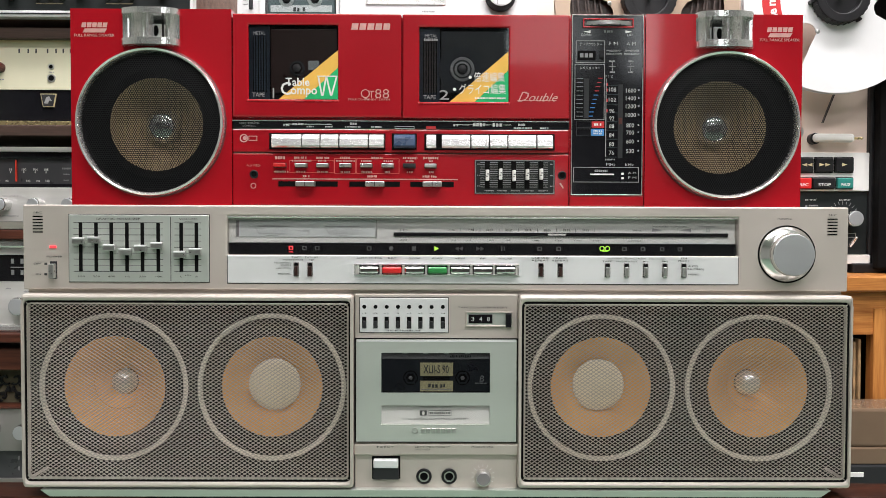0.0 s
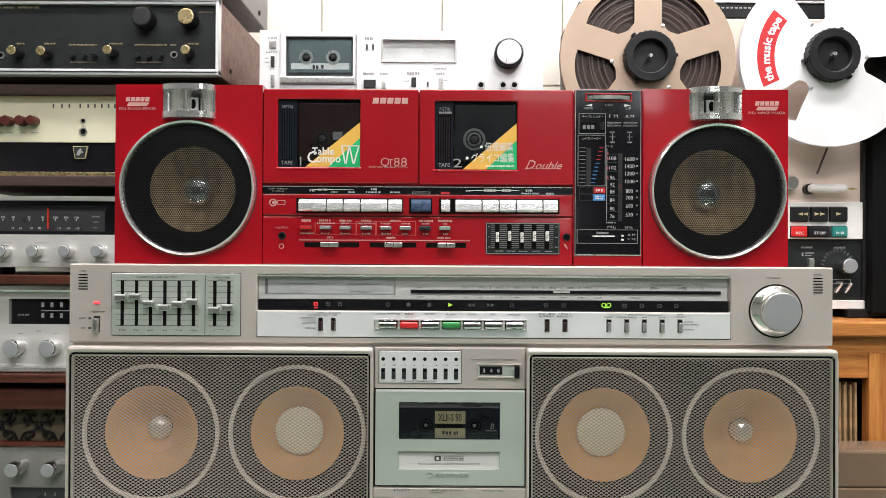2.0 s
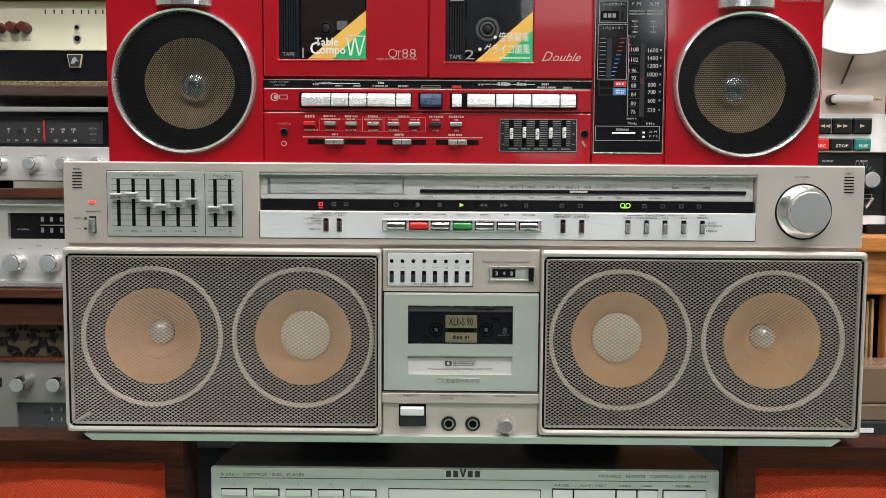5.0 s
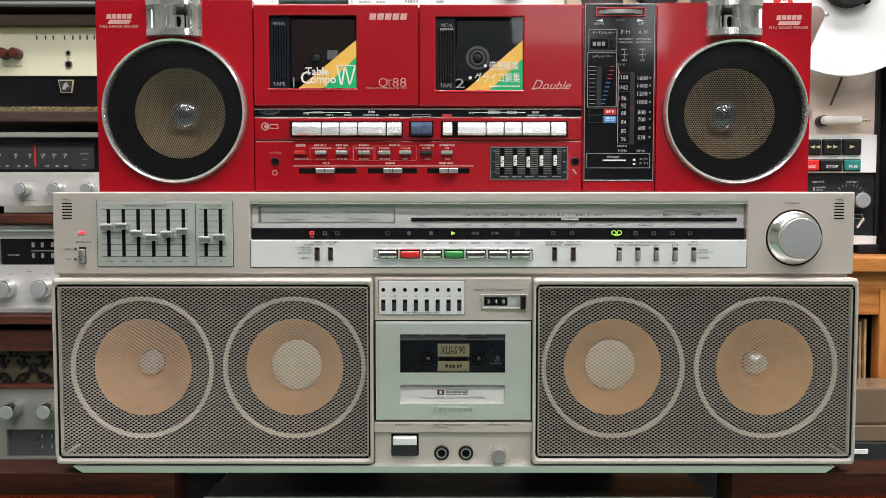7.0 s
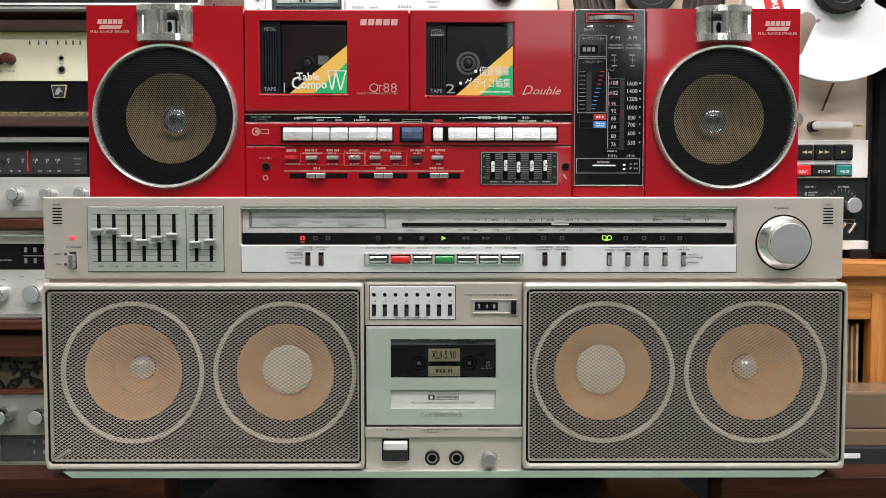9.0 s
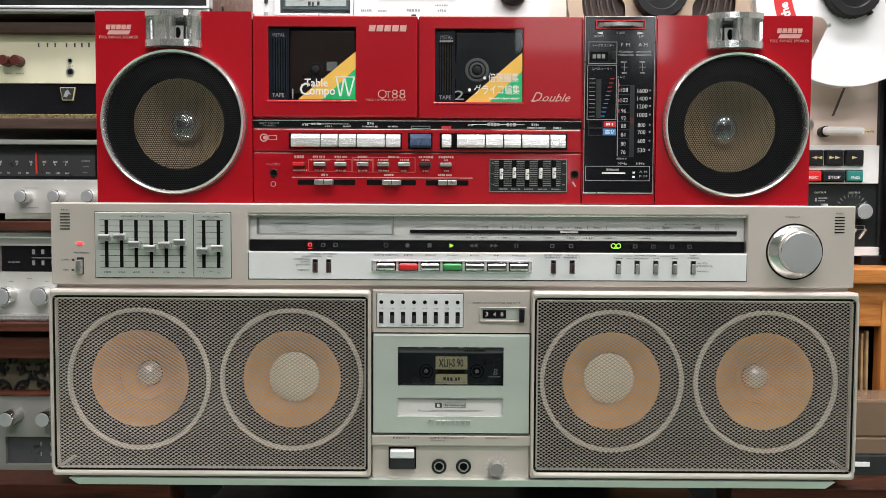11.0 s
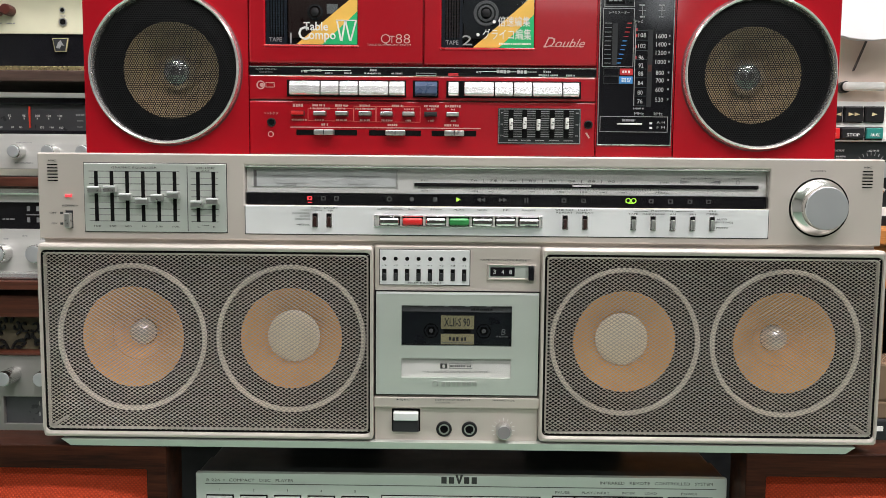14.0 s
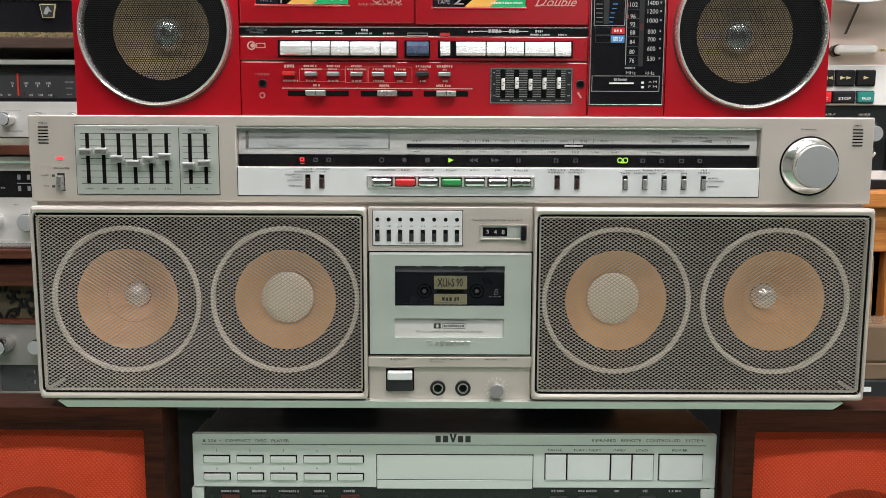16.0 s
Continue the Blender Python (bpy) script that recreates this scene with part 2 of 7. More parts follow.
    softprint=mat("soft_white_print", (0.46, 0.46, 0.45), 0.5, 0.0, 0.06, 300),
    dialgrey=mat("dial_glass_grey", (0.06, 0.06, 0.065), 0.3, 0.0, 0.1, 40),
    # Aluminium darkened for the shade low in the stack.
    shadedalu=mat("shaded_aluminium", (0.26, 0.255, 0.235), 0.42, 0.35, 0.10, 20, 0.1, 900, (0.05, 1, 1)),
    knobchrome=mat("polished_knob", (0.74, 0.75, 0.74), 0.13, 1.0, 0.05, 40),
    goldprint=mat("dim_gold_print", (0.26, 0.21, 0.13), 0.5, 0.0, 0.1, 200),
    tapesheen=mat("tape_pack_sheen", (0.065, 0.045, 0.038), 0.4, 0.0, 0.2, 400),
    tealline=mat("dim_teal_line", (0.03, 0.045, 0.05), 0.5, 0.0, 0.1, 200),
    clear=glass("clear_window", (0.97, 0.98, 0.97), 0.02),
    smoke=glass("smoked_window", (0.22, 0.24, 0.26), 0.03),
    darkclear=glass("grey_window", (0.72, 0.76, 0.76), 0.03),
    diffuser=mat("lamp_diffuser", (1.0, 0.98, 0.94), 0.5, emit=6.0),
)


# ---- helpers for meshes ----
def box(x0, x1, y0, y1, z0, z1, bevel=0.0, seg=2, bm=None):
    """A box, with rounded edges where bevel is given; added to bm if there is one."""
    b = bmesh.new()
    bmesh.ops.create_cube(b, size=1.0, matrix=Matrix.LocRotScale(((x0 + x1) / 2, (y0 + y1) / 2, (z0 + z1) / 2), None, (abs(x1 - x0), abs(y1 - y0), abs(z1 - z0))))
    if bevel:
        bmesh.ops.bevel(b, geom=b.edges[:], offset=bevel, segments=seg, affect="EDGES", profile=0.5)
    return join(bm, b)


def join(bm, b):
    if bm is None:
        return b
    t = bpy.data.meshes.new("t")
    b.to_mesh(t)
    b.free()
    bm.from_mesh(t)
    bpy.data.meshes.remove(t)
    return bm


def frame_rect(ox0, ox1, oz0, oz1, ix0, ix1, iz0, iz1, y0, y1, bevel=0.0, bm=None):
    """A flat rectangular frame from y0 (front) to y1, open in the middle."""
    b = bmesh.new()
    o = [(ox0, oz0), (ox1, oz0), (ox1, oz1), (ox0, oz1)]
    i = [(ix0, iz0), (ix1, iz0), (ix1, iz1), (ix0, iz1)]
    v = [[b.verts.new((x, y, z)) for x, z in ring] for y in (y0, y1) for ring in (o, i)]
    for k in range(4):
        n = (k + 1) % 4
        b.faces.new((v[0][k], v[0][n], v[1][n], v[1][k]))
        b.faces.new((v[2][k], v[3][k], v[3][n], v[2][n]))
        b.faces.new((v[0][k], v[2][k], v[2][n], v[0][n]))
        b.faces.new((v[1][k], v[1][n], v[3][n], v[3][k]))
    bmesh.ops.recalc_face_normals(b, faces=b.faces[:])
    if bevel:
        bmesh.ops.bevel(b, geom=[e for e in b.edges if len(e.link_faces) == 2 and e.calc_face_angle(0) > 1], offset=bevel, segments=2, affect="EDGES", profile=0.5)
    return join(bm, b)


def round_loop(x0, x1, z0, z1, r, n=5):
    """The outline of a rectangle with rounded corners, as (x, z) points."""
    pts = []
    for cx, cz, a0 in ((x1 - r, z0 + r, -90), (x1 - r, z1 - r, 0), (x0 + r, z1 - r, 90), (x0 + r, z0 + r, 180)):
        for k in range(n + 1):
            a = radians(a0 + 90 * k / n)
            pts.append((cx + r * math.cos(a), cz + r * math.sin(a)))
    return pts


def frame_round(outer, ro, inner, ri, y0, y1, bevel=0.0, bm=None):
    """A flat frame with rounded corners; outer and inner are (x0, x1, z0, z1)."""
    b = bmesh.new()
    o, i = round_loop(*outer, ro), round_loop(*inner, ri)
    v = [[b.verts.new((x, y, z)) for x, z in ring] for y in (y0, y1) for ring in (o, i)]
    n = len(o)
    for k in range(n):
        j = (k + 1) % n
        b.faces.new((v[0][k], v[0][j], v[1][j], v[1][k]))
        b.faces.new((v[2][k], v[3][k], v[3][j], v[2][j]))
        b.faces.new((v[0][k], v[2][k], v[2][j], v[0][j]))
        b.faces.new((v[1][k], v[1][j], v[3][j], v[3][k]))
    bmesh.ops.recalc_face_normals(b, faces=b.faces[:])
    if bevel:
        bmesh.ops.bevel(b, geom=[e for e in b.edges if e.calc_face_angle(0) > 1], offset=bevel, segments=2, affect="EDGES", profile=0.5)
    return join(bm, b)


def lathe(profile, x, z, seg=48, bm=None, cap=True, smooth=True):
    """Turn (radius, y) pairs round the axis along y through (x, z)."""
    b = bmesh.new()
    rings = []
    for r, y in profile:
        if r < 1e-6:
            rings.append([b.verts.new((x, y, z))])
        else:
            rings.append([b.verts.new((x + r * math.cos(math.tau * k / seg), y, z + r * math.sin(math.tau * k / seg))) for k in range(seg)])
    for p, q in zip(rings, rings[1:]):
        for k in range(seg):
            n = (k + 1) % seg
            c = [p[k % len(p)], p[n % len(p)], q[n % len(q)], q[k % len(q)]]
            c = list(dict.fromkeys(c))
            if len(c) > 2:
                b.faces.new(c)
    if cap:
        for ring in (rings[0], rings[-1]):
            if len(ring) > 2:
                b.faces.new(ring)
    bmesh.ops.recalc_face_normals(b, faces=b.faces[:])
    if smooth:
        for f in b.faces:
            f.smooth = len(f.verts) == 4
        for e in b.edges:
            e.smooth = e.calc_face_angle(0) < 0.6
    return join(bm, b)


def knob(x, z, r, y0, depth, bm=None, seg=40, ribs=0):
    """A turned knob that stands depth proud of y0, with a rounded rim; ribs cut its side."""
    e = min(r, depth) * 0.12
    prof = [(r, y0), (r * 0.985, y0 - depth + e), (r * 0.985 - e * 0.4, y0 - depth + e * 0.3), (r * 0.985 - e * 1.4, y0 - depth), (0, y0 - depth)]
    b = lathe(prof, x, z, seg, None, False)
    if ribs:
        for k in range(ribs):
            a = math.tau * k / ribs
            c = box(-r * 0.02, r * 0.02, y0 - depth * 0.9, y0, r * 0.96, r * 1.03)
            bmesh.ops.rotate(c, verts=c.verts[:], cent=(0, 0, 0), matrix=Matrix.Rotation(a, 3, "Y"))
            bmesh.ops.translate(c, verts=c.verts[:], vec=(x, 0, z))
            join(b, c)
    return join(bm, b) if bm else b


def prism(points, y0, y1, bm=None):
    """A flat shape given by its (x, z) corners, from y0 to y1."""
    b = bmesh.new()
    f = [b.verts.new((x, y0, z)) for x, z in points]
    k = [b.verts.new((x, y1, z)) for x, z in points]
    b.faces.new(f)
    b.faces.new(k[::-1])
    n = len(points)
    for i in range(n):
        b.faces.new((f[i], k[i], k[(i + 1) % n], f[(i + 1) % n]))
    bmesh.ops.recalc_face_normals(b, faces=b.faces[:])
    return join(bm, b)


def thing(name, x, y, z, label, category, group="", kind=""):
    """A top-level thing: an empty at its base."""
    ob = new(name)
    ob.location = (x, y, z)
    ob.empty_display_size = 0.05
    return tagged(ob, label, category, group, kind)


def origin(ob):
    o = Vector((0, 0, 0))
    while ob is not None:
        o += ob.location
        ob = ob.parent
    return o


def part(name, bm, material, parent, label=""):
    """Links bm, drawn in world places, as one mesh under a thing or a part."""
    me = bpy.data.meshes.new(name)
    off = origin(parent)
    bmesh.ops.translate(bm, verts=bm.verts[:], vec=-off)
    bm.to_mesh(me)
    bm.free()
    me.materials.append(M[material])
    ob = new(name, me)
    ob.parent = parent
    if material in ("clear", "darkclear", "smoke"):
        ob.visible_shadow = False
    return tagged(ob, label)


def place(ob, target, turn, axis):
    """Stands a part that was drawn round the world's origin at target, turned about an axis."""
    o = origin(ob.parent)
    ob.matrix_basis = Matrix.Translation(Vector(target) - o) @ Matrix.Rotation(radians(turn), 4, axis) @ Matrix.Translation(o)


def solid(name, bm, material, label="", category="", kind="", group=""):
    """A top-level thing of one mesh, its origin at its base."""
    xs = [v.co.copy() for v in bm.verts]
    o = Vector(((min(v.x for v in xs) + max(v.x for v in xs)) / 2, (min(v.y for v in xs) + max(v.y for v in xs)) / 2, min(v.z for v in xs)))
    bmesh.ops.translate(bm, verts=bm.verts[:], vec=-o)
    me = bpy.data.meshes.new(name)
    bm.to_mesh(me)
    bm.free()
    me.materials.append(M[material])
    ob = new(name, me)
    ob.location = o
    return tagged(ob, label, category, group, kind)


def lettering(body, x, z, high, y, material, parent, align="CENTER", width=0.0, name="lettering", label="", lean=0.0, turn=0.0, thick=0.0002, weight=0.0):
    """Flat raised letters facing the front; high is the height of capitals, (x, z) the middle of the line."""
    c = bpy.data.curves.new("t", "FONT")
    c.body, c.align_x, c.resolution_u, c.shear, c.extrude = body, align, 2, lean, thick / high * 0.7
    c.offset = weight if weight or high > 0.003 else -0.010
    ob = bpy.data.objects.new("t", c)
    bm = bmesh.new()
    bm.from_mesh(ob.to_mesh())
    ob.to_mesh_clear()
    bmesh.ops.remove_doubles(bm, verts=bm.verts[:], dist=1e-5)
    bpy.data.objects.remove(ob)
    bpy.data.curves.remove(c)
    s = high / 0.7
    xs = [v.co.x for v in bm.verts] or [0, 1]
    sx = width / (max(xs) - min(xs)) if width else s
    m = Matrix.Translation((x, y, z if turn else z - high / 2)) @ Matrix.Rotation(radians(turn), 4, "Y") @ Matrix.Rotation(radians(90), 4, "X") @ Matrix.Diagonal((sx, s, s, 1))
    bmesh.ops.transform(bm, matrix=m, verts=bm.verts[:])
    return tagged(part(name, bm, material, parent, label), label, kind="stuff")


def bars(rows, y, material, parent, name="lettering", thick=0.0003):
    """Writing too small to read: thin bars, each (x0, x1, z0, z1), broken into short strokes."""
    bm = bmesh.new()
    rng = random.Random(int(abs(rows[0][0]) * 1e5) + 7)
    for x0, x1, z0, z1 in rows:
        h = z1 - z0
        x = x0
        while x < x1 - h * 0.2:
            w = min(h * rng.uniform(0.5, 0.8), x1 - x)
            box(x, x + w, y - thick, y, z0 + h * rng.choice((0, 0, 0.08)), z1 - h * rng.choice((0, 0, 0.12)), 0, 2, bm)
            x += w + h * rng.uniform(0.18, 0.3) + (h * 0.45 if rng.random() < 0.12 else 0)
    return tagged(part(name, bm, material, parent), kind="stuff")


def plate(x0, x1, z0, z1, y, material, parent, name, thick=0.002, bevel=0.0004, label=""):
    """A plate whose face lies at y and whose back is set into what is behind it."""
    return part(name, box(x0, x1, y, y + thick, z0, z1, bevel), material, parent, label)


# ---- the room ----
solid("floor", box(-3, 3, -4.2, 0.95, -0.1, 0, 0), "floor", "green carpet floor of the shop", "floor", "structure")
solid("wall_north", box(-3, 3, 0.985, 1.1, 0, 2.7), "roomwall", "pale wall behind the shelves", "wall", "structure")
# Unseen wall behind the camera, coloured dark so gloss and chrome reflect little.
ws = bmesh.new()
for q in ((-3, 0.40, 0, 2.7), (0.40, 0.75, 0, 1.20), (0.40, 0.75, 1.36, 1.98), (0.40, 0.95, 2.35, 2.7), (0.75, 0.95, 0, 1.98), (0.95, 1.13, 0, 2.7), (1.13, 1.32, 0, 1.93), (1.13, 1.32, 2.5, 2.7), (1.32, 3, 0, 2.7)):
    box(q[0], q[1], -4.3, -4.2, q[2], q[3], 0, 2, ws)
solid("wall_south", ws, "darkwall", "unseen dark wall with daylit windows, keeps reflections dark", "wall", "structure")
for n, (q, m) in enumerate((((0.40, 0.75, 1.20, 1.36), "daylight"), ((0.40, 0.95, 1.98, 2.35), "daylight"), ((1.13, 1.32, 1.93, 2.5), "brightday"))):
    solid(f"window_{n + 1}", box(q[0], q[1], -4.28, -4.26, q[2], q[3]), m, "bright daylit window pane", "window", "structure")
# Unseen side walls, toned pale so the chrome rings and horns reflect more.
solid("wall_west", box(-3.1, -3, -4.3, 1.1, 0, 2.7), "sidewall", "unseen side wall, pale to brighten the chrome", "wall", "structure")
solid("wall_east", box(3, 3.1, -4.3, 1.1, 0, 2.7), "sidewall", "unseen side wall, pale to brighten the chrome", "wall", "structure")
solid("ceiling", box(-3.1, 3.1, -4.3, 1.1, 2.7, 2.8), "roomwall", "plain white ceiling", "ceiling", "structure")
# Added fixtures with area lamps as fill; none of them is in view.
for lx, ly, watts in FILL_LAMPS:
    cl = thing("added_ceiling_light", lx, ly, 2.62, "unseen ceiling light fixture, added to brighten the equipment", "ceiling light", "ceiling lights")
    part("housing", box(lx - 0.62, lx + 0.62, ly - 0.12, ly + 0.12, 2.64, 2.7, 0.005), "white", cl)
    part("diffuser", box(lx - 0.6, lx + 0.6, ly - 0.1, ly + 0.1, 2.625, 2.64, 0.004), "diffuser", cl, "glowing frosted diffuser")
    area_lamp("fill_lamp", lx, ly, 2.615, 1.2, 0.2, watts, (1.0, 0.945, 0.975), (lx, ly, 0))


# ---- the silver boombox ----
def wire_mesh(x0, x1, z0, z1, y, cw, ch, w, deep):
    """Expanded metal: slanted strands that cross in diamonds, each strand a small ridge."""
    verts, faces = [], []
    nx, nz = int((x1 - x0) / (cw / 2)), int((z1 - z0) / (ch / 2))
    cw, ch = 2 * (x1 - x0) / nx, 2 * (z1 - z0) / nz
    for j in range(nz):
        for i in range(nx + 1):
            if (i + j) % 2:
                continue
            px, pz = x0 + i * cw / 2, z0 + j * ch / 2
            for s in (-1, 1):
                qx, qz = px + s * cw / 2, pz + ch / 2
                if not x0 - 1e-6 <= qx <= x1 + 1e-6:
                    continue
                dx, dz = qx - px, qz - pz
                ln = math.hypot(dx, dz)
                ox, oz = -dz / ln * w / 2, dx / ln * w / 2
                k = len(verts)
                verts += [(px - ox, y + deep, pz - oz), (px, y, pz), (px + ox, y + deep, pz + oz), (qx - ox, y + deep, qz - oz), (qx, y, qz), (qx + ox, y + deep, qz + oz)]
                faces += [(k, k + 1, k + 4, k + 3), (k + 1, k + 2, k + 5, k + 4)]
    me = bpy.data.meshes.new("t")
    me.from_pydata(verts, [], faces)
    bm = bmesh.new()
    bm.from_mesh(me)
    bpy.data.meshes.remove(me)
    bmesh.ops.recalc_face_normals(bm, faces=bm.faces[:])
    return bm


def silver_boombox():
    bb = thing("boombox", 0, 0.08, 0.797, "large silver stereo boombox with four tan cones on wooden speakers", "boombox")
    # tuner section with its sunk dial
    tuner = part("tuner_body", frame_rect(-0.3491, 0.3499, 0.9722, 1.0437, -0.1770, 0.2565, 1.0019, 1.0348, 0.0, 0.022, 0.0012), "silver", bb)
    part("tuner_back", box(-0.3491 + 0.001, 0.3480 - 0.001, 0.022, 0.16, 0.9722 + 0.001, 1.0437 - 0.001, 0.004), "silver", bb)
    part("neck", box(-0.3470, 0.3470, 0.005, 0.15, 0.9664, 0.9732), "silver", bb, "recessed neck under the tuner")
    # speaker boxes
    for (ox0, ox1, oz0, oz1), (ix0, ix1, iz0, iz1) in (
        ((-0.3481, -0.0696, 0.8050, 0.9689), (-0.3454, -0.0721, 0.8105, 0.9631)),
        ((0.0695, 0.3519, 0.8051, 0.9690), (0.0725, 0.3488, 0.8107, 0.9631)),
    ):
        inner = (ix0, ix1, iz0, iz1)
        mesh = (ix0 + 0.0016, ix1 - 0.0016, iz0 + 0.0016, iz1 - 0.0016)
        case = part("speaker_box", frame_round((ox0, ox1, oz0, oz1), 0.0032, inner, 0.0040, -0.008, 0.036, 0.0025), "silver", bb)
        part("box_back", box(ox0 + 0.002, ox1 - 0.002, 0.036, 0.165, oz0 + 0.002, oz1 - 0.002, 0.004), "silver", bb)
        part("grille_trim", frame_round((ix0 - 0.0004, ix1 + 0.0004, iz0 - 0.0004, iz1 + 0.0004), 0.0040, mesh, 0.0036, -0.0062, -0.001), "hole", case, "black rubber trim")
        part("grille", wire_mesh(*mesh, -0.0070, 0.0047, 0.0031, 0.00068, 0.0006), "greywire", case, "grey expanded metal mesh")
        part("grille_rim", frame_round(mesh, 0.0036, (mesh[0] + 0.0014, mesh[1] - 0.0014, mesh[2] + 0.0014, mesh[3] - 0.0014), 0.0026, -0.0064, -0.003, 0.0004), "greywire", case, "folded mesh edge")
        # Added dark sheet stands in for shade on the inner sides.
        part("shade_liner", frame_rect(ix0, ix1, iz0, iz1, ix0 + 0.0004, ix1 - 0.0004, iz0 + 0.0004, iz1 - 0.0004, -0.0008, 0.031), "felt", case, "added dark lining that shades the inner sides")
        part("baffle", box(ix0, ix1, 0.031, 0.0355, iz0 + 0.0003, iz1 - 0.0003), "felt", case, "dark felt baffle board")
    for kind, cx, cz in (("small", -0.2737, 0.8892), ("large", -0.1397, 0.8892), ("large", 0.1410, 0.8893), ("small", 0.2754, 0.8893)):
        drv = part("woofer", lathe([(0.0560, 0.0060), (0.0500, 0.0030), (0.0450, 0.0010), (0.0425, 0.0032), (0.0420, 0.0060)], cx, cz, 64, None, False), "felt", bb, "loudspeaker with a tan paper cone")
        part("ring", lathe([(0.0629, 0.0015), (0.0627, -0.0006), (0.0618, -0.0013), (0.0603, -0.0013), (0.0594, -0.0006), (0.0591, 0.0015)], cx, cz, 72, None, False), "ring", drv, "pale metal ring")
        prof = [(0.0432, 0.0030), (0.0426, 0.0026)]
        prof += [(0.0426 - 0.031 * k / 10, 0.0028 + 0.0245 * (k / 10) ** 1.15) for k in range(1, 11)]
        part("cone", lathe(prof, cx, cz, 64, None, False), "cone", drv, "tan paper cone")
        if kind == "large":
            part("cap_seam", lathe([(0.0222, 0.0150), (0.0220, 0.0128), (0.0212, 0.0124)], cx, cz, 48, None, False), "ring", drv, "pale glued cap seam")
            part("dust_cap", lathe([(0.0213, 0.0150), (0.0212, 0.0126), (0.0198, 0.0112), (0.015, 0.0098), (0.008, 0.0088), (0.003, 0.0085), (0, 0.0085)], cx, cz, 48, None, False), "cap", drv, "wide pale dust cap")
        else:
            part("whizzer", lathe([(0.0222, 0.0165), (0.0226, 0.0152), (0.0218, 0.0150), (0.0190, 0.0185), (0.0160, 0.0225), (0.0130, 0.0262)], cx, cz, 48, None, False), "cone", drv, "inner tan cone")
            part("dome", lathe([(0.0112, 0.0265), (0.0108, 0.0225), (0.0092, 0.0190), (0.006, 0.0168), (0.003, 0.0160), (0, 0.0158)], cx, cz, 32, None, False), "dome", drv, "shiny metal dome")
    # sloping plinth
    b = bmesh.new()
    top = (-0.3332, 0.3349, -0.0076, 0.15, 0.8035)
    bot = (-0.3264, 0.3276, -0.0050, 0.14, 0.797)
    lo, hi = [[b.verts.new(p) for p in ((q[0], q[2], q[4]), (q[1], q[2], q[4]), (q[1], q[3], q[4]), (q[0], q[3], q[4]))] for q in (bot, top)]
    b.faces.new(lo[::-1])
    b.faces.new(hi)
    for k in range(4):
        b.faces.new((lo[k], lo[(k + 1) % 4], hi[(k + 1) % 4], hi[k]))
    bmesh.ops.recalc_face_normals(b, faces=b.faces[:])
    part("plinth", b, "alu", bb, "sloping pale metal plinth")
    # middle section
    part("middle_body", box(-0.0690, 0.0694, 0.0, 0.16, 0.7959, 0.9692, 0.0012), "silver", bb)
    return bb


BOOM = silver_boombox()


def silver_details(bb):
    ink = "ink"

    def tx(body, x, z, width, high=0.0015, m="ink", y=-0.0001, parent=bb):
        return lettering(body, x, z, high, y, m, parent, width=width)

    # microphones, power
    for mx in (-0.3364, 0.3361):
        for k in range(6):
            part("mic_slot", box(mx - 0.0042, mx + 0.0042, -0.0003, 0.001, 1.0339 - k * 0.00262 - 0.0007, 1.0339 - k * 0.00262 + 0.0003), "hole", bb)
        tx("MIC", mx, 1.0371, 0.0065)
    part("power_lamp", box(-0.3263, -0.3209, -0.0012, 0.001, 1.0070, 1.0092, 0.0004), "redled", bb, "lit red power lamp")
    tx("POWER", -0.3226, 0.9999, 0.0132)
    tx("OFF", -0.3370, 0.9939, 0.0062)
    tx("ON", -0.3363, 0.9850, 0.0045)
    for x, z in ((-0.3299, 0.9939), (-0.3301, 0.9850)):
        part("mark", box(x - 0.0012, x + 0.0012, -0.0002, 0.001, z - 0.0011, z + 0.0008), ink, bb)
    sx0, sx1, sz0, sz1 = -0.3266, -0.3205, 0.9811, 0.9959
    part("power_slot", box(sx0, sx1, -0.0002, 0.001, sz0, sz1), "slate", bb)
    part("power_switch", box(sx0 + 0.0008, sx1 - 0.0006, -0.0055, 0.001, sz0 + 0.0005, sz1 - 0.002, 0.0008), "satin", bb, "silver rocker switch")
    # equaliser panel
    ex0, ex1, ez0, ez1 = -0.3099, -0.1921, 0.9788, 1.0353
    part("panel_line", box(ex0 - 0.0006, ex1 + 0.0006, -0.0004, 0.001, ez0 - 0.0006, ez1 + 0.0006), "slate", bb)
    eq = part("equaliser_panel", box(ex0, ex1, -0.0014, 0.001, ez0, ez1, 0.0004), "alu", bb, "pale aluminium slider panel")
    ye = -0.0014
    plate(-0.2244, -0.2238, 0.9796, 1.0334, ye - 0.0001, ink, eq, "divider", 0.0006, 0)
    zt, zb = 1.0287, 0.9875
    slots = [-0.2998, -0.2868, -0.2740, -0.2609, -0.2479, -0.2346, -0.2152, -0.2024]
    caps = [1.0134, 1.0141, 1.0078, 1.0043, 1.0073, 1.0097, 1.0024, 1.0046]
    for k in range(9):
        z = zt + (zb - zt) * k / 8
        for a, b in ((slots[0] - 0.006, slots[5] + 0.004), (slots[6] - 0.006, slots[7] + 0.004)):
            part("scale_line", box(a, b, ye - 0.00008, ye + 0.0002, z - 0.00026, z + 0.00026), "ink" if k % 2 == 0 else "greyprint", eq)
    for x, z in zip(slots, caps):
        part("slot", box(x - 0.0015, x + 0.0015, ye - 0.0003, ye + 0.0005, zb, zt), "hole", eq)
        b = box(x - 0.0050, x + 0.0050, -0.0076, -0.0040, z - 0.0029, z + 0.0029, 0.0005)
